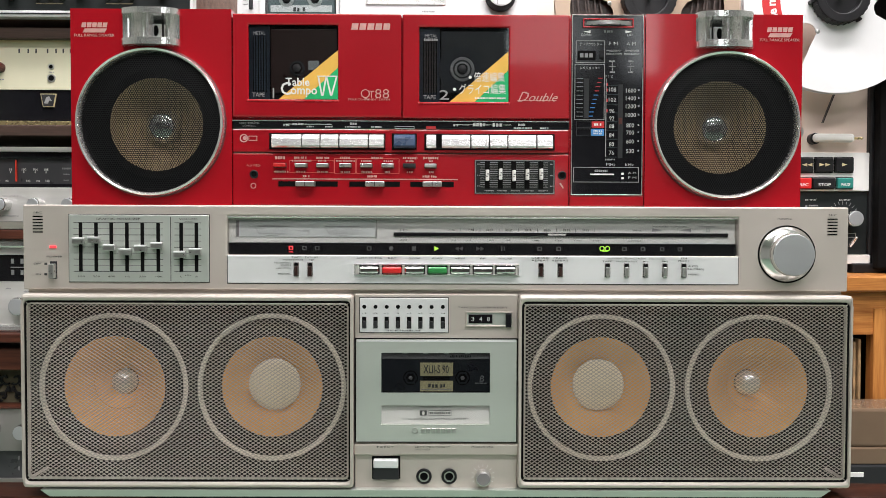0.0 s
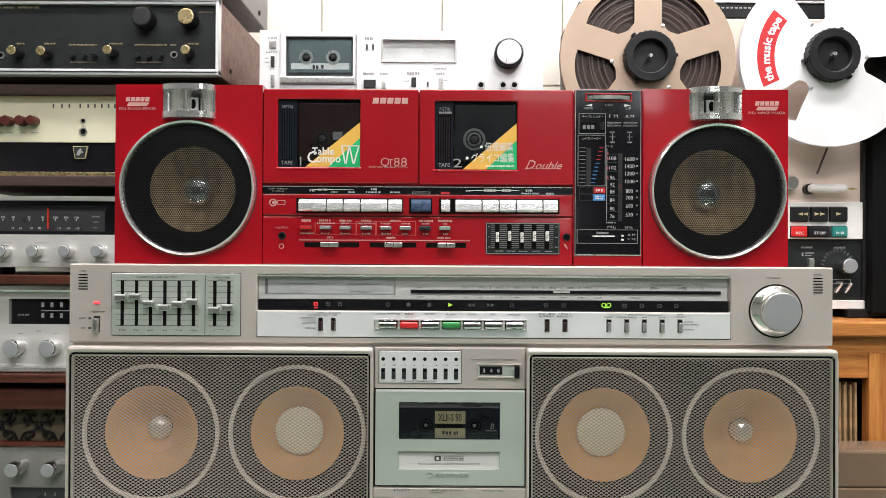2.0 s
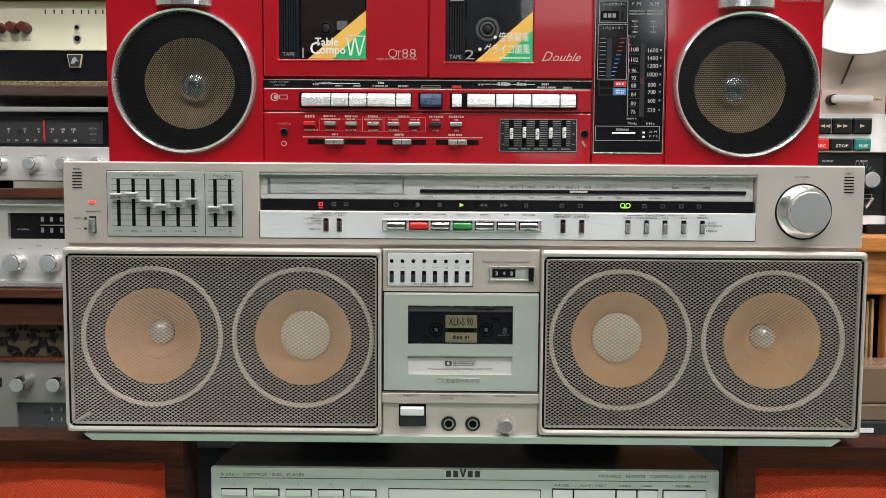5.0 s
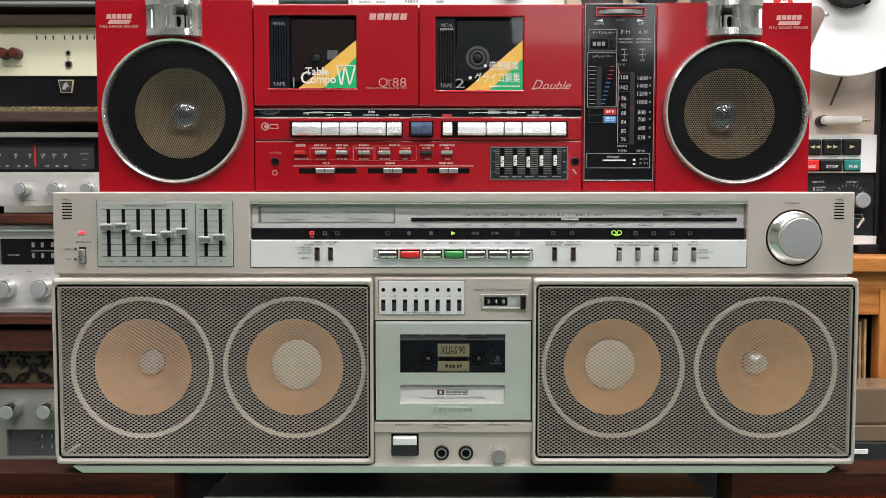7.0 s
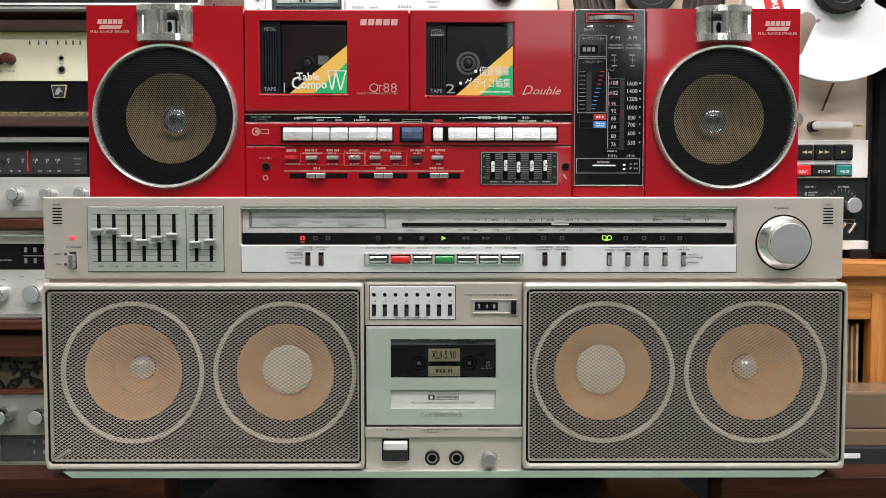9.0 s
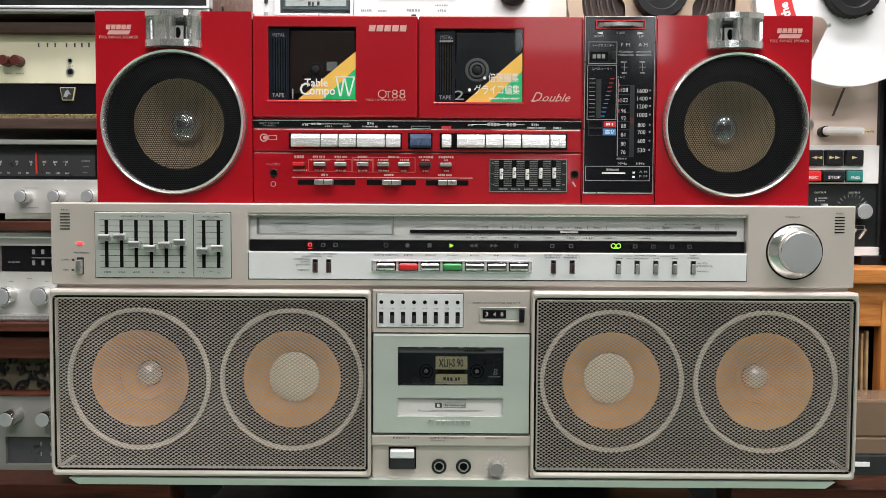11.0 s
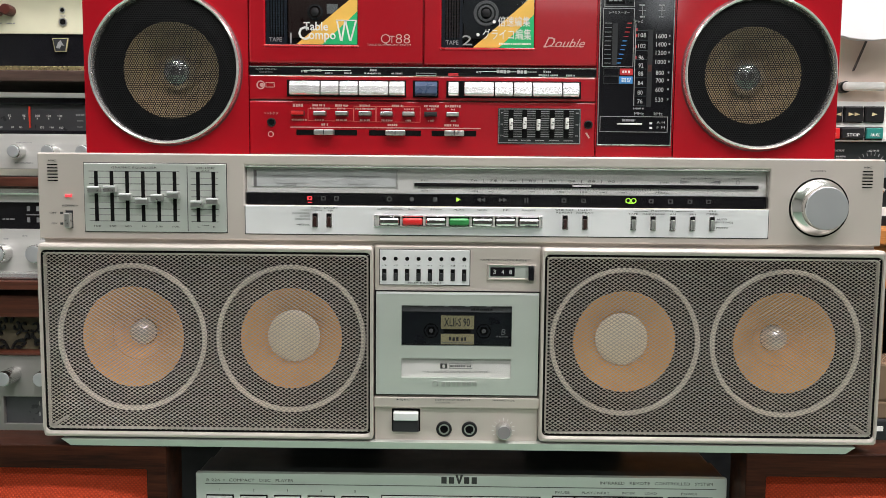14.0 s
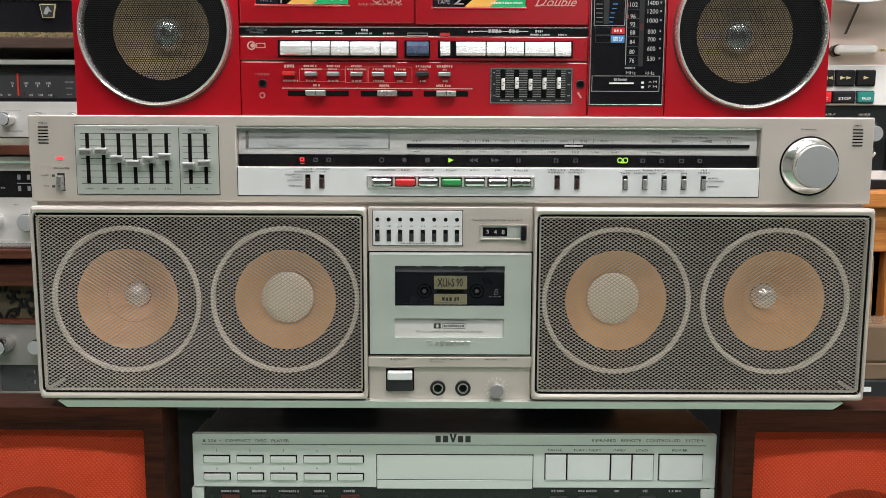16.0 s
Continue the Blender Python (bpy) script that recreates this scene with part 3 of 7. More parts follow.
        box(x - 0.0044, x + 0.0044, -0.0045, ye - 0.0006, z - 0.0023, z + 0.0023, 0.0003, 2, b)
        cap = part("slider", b, "satin", eq, "silver slider cap")
        part("slider_edge", box(x - 0.0049, x + 0.0049, -0.0079, -0.0070, z + 0.0012, z + 0.0027, 0.0003), "white_alu", cap, "bright upper edge")
    tx("GRAPHIC EQUALIZER", -0.2681, 1.0319, 0.0375, 0.0016, ink, ye - 0.0001, eq)
    tx("VOLUME", -0.2091, 1.0319, 0.0155, 0.0016, ink, ye - 0.0001, eq)
    tx("MAX", -0.2088, 1.0297, 0.0062, 0.0009, ink, ye - 0.0001, eq)
    for body, x in zip(("100", "250", "600", "1k", "3.5k", "10k", "L", "R"), slots):
        tx(body, x, 0.9833, min(0.0062, 0.0019 * len(body)), 0.0014, ink, ye - 0.0001, eq)
    tx("MIN", -0.2095, 0.9845, 0.005, 0.0009, ink, ye - 0.0001, eq)
    # dial in the sunk window
    dx0, dx1 = -0.1771, 0.2571
    dial = part("dial_plate", box(-0.1772, 0.2562, 0.008, 0.0215, 1.0122, 1.0353), "dialsilver", bb, "silver dial plate behind the window")
    yd = 0.0078

    def td(body, x, z, width, high=0.0015, m="ink"):
        return lettering(body, x, z, high, yd, m, dial, width=width)

    part("meter_field", box(-0.1716, -0.0520, 0.0072, 0.008, 1.0170, 1.0314, 0.0003), "meter", dial, "pale meter field")
    part("field_edge", box(-0.0515, -0.0508, 0.0060, 0.008, 1.0165, 1.0319), "satin", dial)
    part("field_end", box(-0.1709, -0.1686, 0.0068, 0.0076, 1.0172, 1.0308), "grey", dial, "dark end of the meter field")
    for cx in (-0.1402, -0.0803):
        b = box(cx - 0.0112, cx + 0.0112, 0.0069, 0.0072, 1.0196, 1.0199)
        for k in range(14):
            u = k / 6.5 - 1
            t0, t1 = cx + 0.0112 * u, cx + (0.0148 if k % 2 == 0 else 0.0132) * u
            zk = 1.0250 if k % 2 == 0 else 1.0234
            prism([(t0 - 0.00011, 1.0198), (t0 + 0.00011, 1.0198), (t1 + 0.00011, zk), (t1 - 0.00011, zk)], 0.0069, 0.0072, b)
        prism([(cx - 0.0102, 1.0186), (cx - 0.0098, 1.0186), (cx - 0.0140, 1.0248), (cx - 0.0144, 1.0248)], 0.0066, 0.0069, b)
        part("meter_scale", b, "greyprint", dial)
        bars([(cx - 0.0150, cx + 0.0150, 1.0257, 1.0267), (cx - 0.0055, cx + 0.0050, 1.0180, 1.0189)], 0.0071, "greyprint", dial)
    lettering("LEVEL", -0.1117, 1.0220, 0.0013, 0.0071, "greyprint", dial, width=0.008)
    part("scale_bar", box(-0.0366, 0.2496, 0.0065, 0.008, 1.0182, 1.0212), "gloss", dial, "black pointer track")
    part("pointer", box(0.0951, 0.1105, 0.0058, 0.0065, 1.0190, 1.0205), "paint", dial, "white pointer")
    for k, n in enumerate(range(76, 91, 2)):
        x = 0.0127 + k * (0.1276 - (0.0127)) / 7
        td(str(n), x, 1.0237, 0.0060, 0.0017)
        part("tick", box(x + 0.0079, x + 0.0083, 0.0077, 0.008, 1.0224, 1.0249), ink, dial)
    b = bmesh.new()
    for k in range(96):
        x = -0.0356 + k * 0.00225
        box(x, x + 0.0005, 0.0077, 0.008, 1.0165, 1.0177, 0, 2, b)
    part("fine_scale", b, "greyprint", dial)
    for body, x in (("54", 0.0147), ("60", 0.0276), ("70", 0.0470), ("80", 0.0620), ("100", 0.0849), ("120", 0.1043), ("140", 0.1207), ("160", 0.1372)):
        td(body, x, 1.0147, 0.0019 * len(body), 0.0012)
    td("FM", -0.0281, 1.0234, 0.006, 0.0013)
    td("AM", -0.0282, 1.0147, 0.006, 0.0013)
    td("MHz", 0.1719, 1.0234, 0.0072, 0.0012)
    td("x10kHz", 0.1700, 1.0147, 0.011, 0.0012)
    td("ACCESS TUNING", 0.2002, 1.0269, 0.0295, 0.0012)
    td("STEREO", 0.2320, 1.0269, 0.0142, 0.0012)
    for s, x in ((1, 0.1908), (-1, 0.2122)):
        z = 1.0239
        part("mark", prism([(x - 0.006 * s, z - 0.0013), (x + 0.004 * s, z), (x - 0.006 * s, z + 0.0013)], 0.0075, 0.0078), "greyprint", dial)
    part("mark", lathe([(0.0017, 0.0077), (0.0012, 0.0077)], 0.2326, 1.0239, 20, None, False), "greyprint", dial)
    part("window_lip", box(-0.1770, 0.2559, 0.0008, 0.008, 1.0331, 1.0348, 0.0006), "chrome", dial, "bright top lip of the dial")
    part("window", box(-0.1767, 0.2557, 0.0015, 0.0022, 1.0023, 1.0331), "clear", bb, "clear dial window")
    # black indicator strip
    strip = part("indicator_strip", box(-0.1769, 0.2559, 0.005, 0.0215, 1.0019, 1.0118), "gloss", bb, "black indicator strip")
    ys = 0.0048
    zi = 1.0076
    lx = -0.1239
    part("lamp", frame_rect(lx - 0.0018, lx + 0.0018, zi - 0.0014, zi + 0.0018, lx - 0.0010, lx + 0.0010, zi - 0.0007, zi + 0.0010, 0.0042, 0.005), "redled", strip, "lit red tape lamp")
    plate(lx - 0.0016, lx + 0.0018, zi - 0.0036, zi - 0.0030, 0.0045, "redled", strip, "lamp", 0.0006, 0)
    for x in (-0.1125, -0.1016, 0.1605, 0.1764, 0.1927, 0.2081, 0.0881, 0.1044):
        part("symbol", frame_rect(x - 0.0019, x + 0.0019, zi - 0.0017, zi + 0.0017, x - 0.0011, x + 0.0011, zi - 0.0009, zi + 0.0009, 0.0046, 0.005), "dimprint", strip)
    for x, pts in ((0.0191, (-1, -1)), (0.0374, (1, 1))):
        b = bmesh.new()
        for j in (-0.0018, 0.0018):
            prism([(x + j - 0.0017 * pts[0], zi - 0.0018), (x + j + 0.0017 * pts[0], zi), (x + j - 0.0017 * pts[0], zi + 0.0018)], 0.0046, 0.005, b)
        part("symbol", b, "dimprint", strip)
    part("symbol", lathe([(0.0021, 0.0046), (0.0014, 0.0046)], -0.0574, zi, 20, None, False), "dimprint", strip)
    part("symbol", lathe([(0.0019, 0.0046), (0, 0.0046)], -0.0385, zi, 20, None, False), "dimprint", strip)
    x = -0.0192
    part("symbol", box(x - 0.0018, x + 0.0018, 0.0046, 0.005, zi - 0.0018, zi + 0.0018), "dimprint", strip)
    x = 0.0568
    part("symbol", box(x - 0.0016, x - 0.0006, 0.0046, 0.005, zi - 0.0019, zi + 0.0019, 0, 2, box(x + 0.0006, x + 0.0016, 0.0046, 0.005, zi - 0.0019, zi + 0.0019)), "dimprint", strip)
    x = 0.0002
    part("lamp", prism([(x - 0.0019, zi - 0.0019), (x + 0.0021, zi), (x - 0.0019, zi + 0.0019)], 0.0042, 0.005), "greenled", strip, "lit green play lamp")
    x = 0.1436
    b = lathe([(0.0023, 0.0042), (0.0015, 0.0042)], x - 0.0023, zi + 0.0004, 20, None, False)
    lathe([(0.0023, 0.0042), (0.0015, 0.0042)], x + 0.0023, zi + 0.0004, 20, b, False)
    box(x - 0.0023, x + 0.0023, 0.0042, 0.005, zi - 0.0021, zi - 0.0012, 0, 2, b)
    part("lamp", b, "greenled", strip, "lit green tape lamp")
    # pale control panel
    px0, px1, pz0, pz1 = -0.1764, 0.2560, 0.9781, 1.0016
    pan = part("control_panel", box(px0, px1, -0.0012, 0.001, pz0, pz1, 0.0004), "white_alu", bb, "pale aluminium control panel")
    part("panel_line", box(px0 - 0.0007, px1 + 0.0007, -0.0003, 0.0008, pz0 - 0.0007, pz1), "slate", bb)
    yp = -0.0013

    def tp(body, x, z, width, high=0.0014):
        return lettering(body, x, z, high, yp, "ink", pan, width=width)

    tp("TAPE", -0.1182, 1.0001, 0.0085)
    tp("POSITION", -0.1212, 0.9979, 0.0165)
    tp("DOLBY", -0.1054, 1.0001, 0.0110)
    tp("NR", -0.1054, 0.9979, 0.0045)
    for body, py, w in (("NORMAL", 0.9954, 0.0145), ("CrO2", 0.9932, 0.0085), ("(AUTO)", 0.9907, 0.0125), ("METAL", 0.9860, 0.0110)):
        tp(body, -0.1227 - w / 2, py, w)
    for x in (-0.1183, -0.1067, 0.0885, 0.1048, 0.1448, 0.1610, 0.1771, 0.1934, 0.2096):
        z0, z1 = 0.9838, 0.9957
        part("switch_slot", box(x - 0.0023, x + 0.0023, yp - 0.0003, yp + 0.0005, z0, z1), "hole", pan)
        part("switch_rim", frame_round((x - 0.0024, x + 0.0024, z0 - 0.0001, z1 + 0.0001), 0.0010, (x - 0.0018, x + 0.0018, z0 + 0.0005, z1 - 0.0005), 0.0006, yp - 0.0008, yp + 0.0003), "chrome", pan, "bright switch rim")
        dark = x < 0.12
        part("switch", box(x - 0.0014, x + 0.0014, yp - 0.0036, yp, z0 + 0.0008, z1 - 0.0030, 0.0005), "darkbrown" if dark else "satin", pan, "small dark lever switch" if dark else "small silver lever switch")
    fx0, fx1, fz0, fz1 = -0.0694, 0.0698, 0.9848, 0.9947
    part("key_frame", frame_rect(fx0, fx1, fz0, fz1, fx0 + 0.0012, fx1 - 0.0012, fz0 + 0.0012, fz1 - 0.0012, yp - 0.0016, yp + 0.0005, 0.0003), "chrome", pan, "bright frame round the keys")
    part("key_well", box(fx0 + 0.001, fx1 - 0.001, yp - 0.0001, yp + 0.0004, fz0 + 0.001, fz1 - 0.001), "brushed", pan)
    for k, (body, m, w) in enumerate((("AUTO EDITOR", "alu", 0.0215), ("REC", "redbtn", 0.0072), ("STOP", "alu", 0.0095), ("PLAY", "greenbtn", 0.0090), ("REW", "alu", 0.0080), ("FF", "alu", 0.0045), ("PAUSE", "alu", 0.0115))):
        x = -0.0566 + k * (0.0584 - (-0.0566)) / 6
        z0, z1 = 0.9863, 0.9935
        part("key_gap", box(x - 0.0086, x + 0.0086, yp - 0.0004, yp, z0 - 0.0002, z1 + 0.0004), "hole", pan)
        part("key", box(x - 0.0081, x + 0.0081, yp - 0.0060, yp, z0 + 0.0004, z1 - 0.0012, 0.0016, 3), "knobchrome" if m == "alu" else m, pan, {"redbtn": "red record key", "greenbtn": "green play key"}.get(m, "silver key"))
        tp(body, x, 0.9994, w)
    for body, x, py, w in (("ONE SIDE", 0.0879, 1.0001, 0.0150), ("REPEAT", 0.0879, 0.9979, 0.0140), ("MUSIC", 0.1047, 1.0001, 0.0110), ("REPEAT", 0.1047, 0.9979, 0.0140), ("FUNCTION", 0.1683, 0.9999, 0.0175), ("TAPE", 0.1446, 0.9974, 0.0080), ("PHONO/AUX", 0.1614, 0.9974, 0.0180), ("AM", 0.1772, 0.9974, 0.0048), ("FM", 0.1935, 0.9974, 0.0046), ("FM", 0.2097, 1.0001, 0.0048), ("MODE", 0.2097, 0.9979, 0.0095), ("AUTO", 0.2176, 0.9935, 0.0082), ("(MUTING)", 0.2196, 0.9910, 0.0145), ("MONO", 0.2181, 0.9865, 0.0095)):
        tp(body, x, py, w)
    part("bracket", box(0.1447, 0.1570, yp - 0.0001, yp + 0.0003, 0.9994, 0.9997), ink, pan)
    part("bracket", box(0.1797, 0.1940, yp - 0.0001, yp + 0.0003, 0.9994, 0.9997), ink, pan)
    # tuning knob
    kx, kz = 0.2974, 1.0038
    tx("TUNING", 0.2952, 1.0339, 0.0130)
    part("knob_gap", lathe([(0.0246, 0.0005), (0.0246, -0.0006), (0.0232, -0.0006)], kx, kz, 64, None, False), "hole", bb)
    kn = part("tuning_knob", lathe([(0.0236, 0.0), (0.0235, -0.0012), (0.0226, -0.0024), (0.0200, -0.0058), (0.0184, -0.0074), (0.0178, -0.0082), (0.0176, -0.0146), (0.0172, -0.0153)], kx, kz, 72, None, False), "knobchrome", bb, "large polished tuning knob")
    part("knob_face", lathe([(0.0173, -0.0153), (0.0169, -0.0157), (0.0, -0.0157)], kx, kz, 72, None, False), "knobface", kn, "satin grey knob face")
    # skip search panel
    kx0, kx1, kz0, kz1 = -0.0646, 0.0101, 0.9366, 0.9657
    part("panel_line", box(kx0 - 0.0006, kx1 + 0.0006, -0.0004, 0.001, kz0 - 0.0006, kz1 + 0.0006), "slate", bb)
    sk = part("skip_panel", box(kx0, kx1, -0.0016, 0.001, kz0, kz1, 0.0004), "white_alu", bb, "pale panel of small buttons")
    for k, body in enumerate(("-3", "-2", "-1", "0", "+1", "+2", "+3", "+4")):
        x = -0.0609 + k * (0.0056 - (-0.0609)) / 7
        part("lamp_hole", lathe([(0.0017, -0.0019), (0, -0.0019)], x, 0.9583, 16, None, False), "hole", sk)
        lettering(body, x, 0.9528, 0.0012, -0.0017, ink, sk, width=0.0036 if k != 3 else 0.0018)
        z0, z1 = 0.9399, 0.9498
        part("slot", box(x - 0.0018, x + 0.0018, -0.0019, -0.0010, z0, z1), "hole", sk)
        part("push_button", box(x - 0.0013, x + 0.0013, -0.0042, -0.0015, z0 + 0.0006, z1 - 0.0034, 0.0005), "slate", sk, "small dark grey button")
    lettering("SKIP SEARCH", -0.0276, 0.9382, 0.0011, -0.0017, ink, sk, width=0.0275)
    # tape counter
    tx("TAPE COUNTER", 0.0328, 0.9578, 0.0290)
    tx("RESET", 0.0546, 0.9578, 0.0120)
    cx0, cx1, cz0, cz1 = 0.0249, 0.0651, 0.9414, 0.9543
    part("counter_frame", frame_rect(cx0, cx1, cz0, cz1, cx0 + 0.0012, cx1 - 0.0012, cz0 + 0.0014, cz1 - 0.0008, -0.0022, 0.0005, 0.0004), "silver", bb)
    part("counter_well", box(cx0, cx1, -0.0004, 0.0004, cz0, cz1), "alu", bb)
    dg = part("counter", box(0.0274, 0.0477, -0.0010, 0.0, 0.9444, 0.9518, 0.0002), "gloss", bb, "black three-digit tape counter")
    for ch, x in (("3", 0.0311), ("4", 0.0378), ("8", 0.0443)):
        lettering(ch, x, 0.9481, 0.0036, -0.0011, "softprint", dg, width=0.0024)
    part("reset_button", box(0.0588, 0.0633, -0.006, 0.0, 0.9414, 0.9532, 0.0006), "gloss", bb, "black reset button")
    # cassette door
    ox0, ox1, oz0, oz1 = -0.0675, 0.0681, 0.8441, 0.9306
    part("door_gap", box(ox0 - 0.0013, ox1 + 0.0014, -0.0005, 0.0006, oz0 - 0.0018, oz1 + 0.0010), "hole", bb)
    wx0, wx1, wz0, wz1 = -0.0463, 0.0458, 0.8855, 0.9196
    lx0, lx1, lz0, lz1 = -0.0464, 0.0456, 0.8584, 0.8749
    door = part("cassette_door", frame_rect(ox0, ox1, (wz0 + lz1) / 2, oz1, wx0, wx1, wz0, wz1, -0.0045, -0.0006), "alu", bb, "pale cassette door with two windows")
    part("door_lower", frame_rect(ox0, ox1, oz0, (wz0 + lz1) / 2, lx0, lx1, lz0, lz1, -0.0045, -0.0006), "alu", door)
    part("door_top_edge", box(ox0 + 0.0008, ox1 - 0.0008, -0.0048, -0.0042, oz1 - 0.0016, oz1 - 0.0003), "white_alu", door)
    part("well", box(wx0, wx1, -0.0004, 0.0004, wz0, wz1), "slate", door)
    part("well_top", box(wx0, wx1, -0.0020, -0.0004, wz1 - 0.0055, wz1, 0.0004), "grey", door)
    ca = part("cassette", box(wx0, wx1, -0.0014, -0.0004, wz0 + 0.0012, wz1 - 0.0056, 0.0003), "cassblack", door, "black cassette tape with gold labels")
    for (a, b_, c, d) in ((-0.0134, 0.0144, 0.8996, 0.9109), (-0.0134, 0.0144, 0.8866, 0.8954)):
        part("label", box(a, b_, -0.0018, -0.0013, c, d), "gold", ca, "gold paper label")
    for k in range(4):
        cx = -0.0265 + k * 0.0177
        part("clip", box(cx - 0.0022, cx + 0.0022, -0.0028, -0.0012, wz1 - 0.0012, wz1 - 0.0002, 0.0003), "white_alu", door, "bright window clip")
    bars([(0.0118, 0.0300, wz1 - 0.0042, wz1 - 0.0024)], -0.0021, "slate", door)
    part("label_window", box(-0.0112, 0.0117, -0.0016, -0.0013, 0.8959, 0.8991), "hole", ca)
    lettering("XLII-S 90", 0.0002, 0.9054, 0.0068, -0.0019, "ink", ca, width=0.0215, weight=0.012)
    bars([(-0.0067, 0.0077, 0.8896, 0.8929)], -0.0018, "ink", ca)
    bars([(-0.0127, 0.0132, 0.8876, 0.8884)], -0.0018, "greyprint", ca)
    for x, z in ((-0.0216, 0.8979), (0.0226, 0.8979)):
        r = part("reel_hole", lathe([(0.0063, -0.0016), (0, -0.0016)], x, z, 32, None, False), "hole", ca)
        part("reel_teeth", lathe([(0.0058, -0.0017), (0.0042, -0.0018), (0.0040, -0.0017)], x, z, 6, None, False), "cassblack", r)
        part("spindle", lathe([(0.0017, -0.0016), (0.0014, -0.0028), (0, -0.003)], x, z, 12, None, False), "grey", r)
    lettering("B", 0.0385, 0.8974, 0.0052, -0.0016, "greyprint", ca, lean=0.2)
    bars([(0.0330, 0.0430, 0.8929, 0.8939)], -0.0015, "greyprint", ca)
    part("window", box(wx0, wx1, -0.0036, -0.0032, wz0, wz1), "darkclear", door, "clear plastic window")
    part("window_edge", box(wx0, wx1, -0.0042, -0.0030, wz0, wz0 + 0.0012), "clear", door)
    part("label_card", box(lx0, lx1, -0.0012, -0.0004, lz0, lz1), "white", door, "white card behind the lower window")
    lettering("FULL LOGIC CONTROL SYSTEM", -0.0003, 0.8630, 0.0016, -0.0013, ink, door, width=0.0560)
    mx0, mx1, mz0, mz1 = -0.0137, -0.0077, 0.8657, 0.8700
    part("logo_field", box(mx0, mx1, -0.0016, -0.0012, mz0, mz1), ink, door)
    part("logo_shape", box(mx0 + 0.0018, mx1 - 0.0018, -0.0018, -0.0015, mz0 + 0.0008, mz1 - 0.0008, 0.0008), "white", door)
    gx0, gx1, gz0, gz1 = -0.0062, 0.0132, 0.8657, 0.8700
    part("logo_frame", frame_rect(gx0, gx1, gz0, gz1, gx0 + 0.0003, gx1 - 0.0003, gz0 + 0.0003, gz1 - 0.0003, -0.0015, -0.0011), ink, door)
    bars([(gx0 + 0.001, gx1 - 0.001, gz0 + 0.0013, gz1 - 0.0013)], -0.0012, ink, door)
    bars([(-0.0137, 0.0132, 0.8726, 0.8733)], -0.0012, "greyprint", door)
    part("lower_window", box(lx0, lx1, -0.0036, -0.0032, lz0, lz1), "clear", door, "clear plastic window")
    # maker's plate as plain raised shapes
    zc = 0.8535
    part("emblem", lathe([(0.0027, -0.0045), (0.0026, -0.0052), (0.0020, -0.0052), (0.0019, -0.0046)], -0.0176, zc, 24, None, False), "satin", door)
    for k in range(7):
        x = -0.0107 + k * 0.00435
        part("emblem_bar", box(x - 0.0017, x + 0.0017, -0.0051, -0.0044, zc - 0.0021, zc + 0.0021, 0.0003), "satin", door)
    # lower strip
    part("ledge", box(-0.0694, 0.0699, -0.0035, 0.0005, 0.8324, 0.8415, 0.0008), "silver", bb)
    for body, x, w, m in (("EJECT", -0.0417, 0.0118, 0), ("LEFT MIC RIGHT", -0.0027, 0.0300, 0), ("MIXING VOL", 0.0397, 0.0190, 0)):
        lettering(body, x, 0.8394, 0.0014, -0.0036, ink, bb, width=w)
    lettering("(MONO)", -0.0112, 0.8372, 0.0012, -0.0036, ink, bb, width=0.0120)
    part("mark", lathe([(0.0012, -0.0037), (0, -0.0037)], -0.0495, 0.8394, 3, None, False), ink, bb)
    part("foot_line", box(-0.0696, 0.0701, -0.0012, 0.001, 0.7964, 0.8009, 0.0005), "silver", bb)
    jx0, jx1, jz0, jz1 = -0.0544, -0.0302, 0.8111, 0.8306
    part("eject_well", box(jx0, jx1, -0.0004, 0.0006, jz0, jz1), "hole", bb)
    ej = part("eject_key", box(jx0 + 0.0012, jx1 - 0.0012, -0.005, 0.0, jz0 + 0.0006, jz1 - 0.0085, 0.0005), "slate", bb, "dark eject key with a bright edge")
    part("eject_edge", box(jx0 + 0.0016, jx1 - 0.0016, -0.0068, -0.0002, jz1 - 0.0088, jz1 - 0.0016, 0.0010), "white_alu", ej, "bright metal key edge")
    for x, z in ((-0.0100, 0.8134), (0.0115, 0.8134)):
        j = part("jack_socket", lathe([(0.0066, 0.0004), (0.0066, -0.0014), (0.0058, -0.0022), (0.0046, -0.0022), (0.0044, 0.0)], x, z, 40, None, False), "black", bb, "round black microphone socket")
        part("socket_ring", lathe([(0.0045, -0.0018), (0.0044, -0.0026), (0.0036, -0.0026), (0.0034, -0.0008)], x, z, 32, None, False), "satin", j, "metal ring")
        part("socket_hole", lathe([(0.0036, -0.0009), (0, -0.0009)], x, z, 24, None, False), "hole", j)
    x, z = 0.0403, 0.8134
    k = part("mixing_knob", knob(x, z, 0.0064, 0.0004, 0.010, None, 40, 30), "satin", bb, "small ribbed silver knob")
    part("knob_face", lathe([(0.0054, -0.0095), (0.0052, -0.0102), (0, -0.0102)], x, z, 32, None, False), "grey", k, "dark knob face")
    for j in range(11):
        a = radians(-30 + j * 24)
        rx, rz = x + 0.0088 * math.cos(a), z + 0.0088 * math.sin(a)
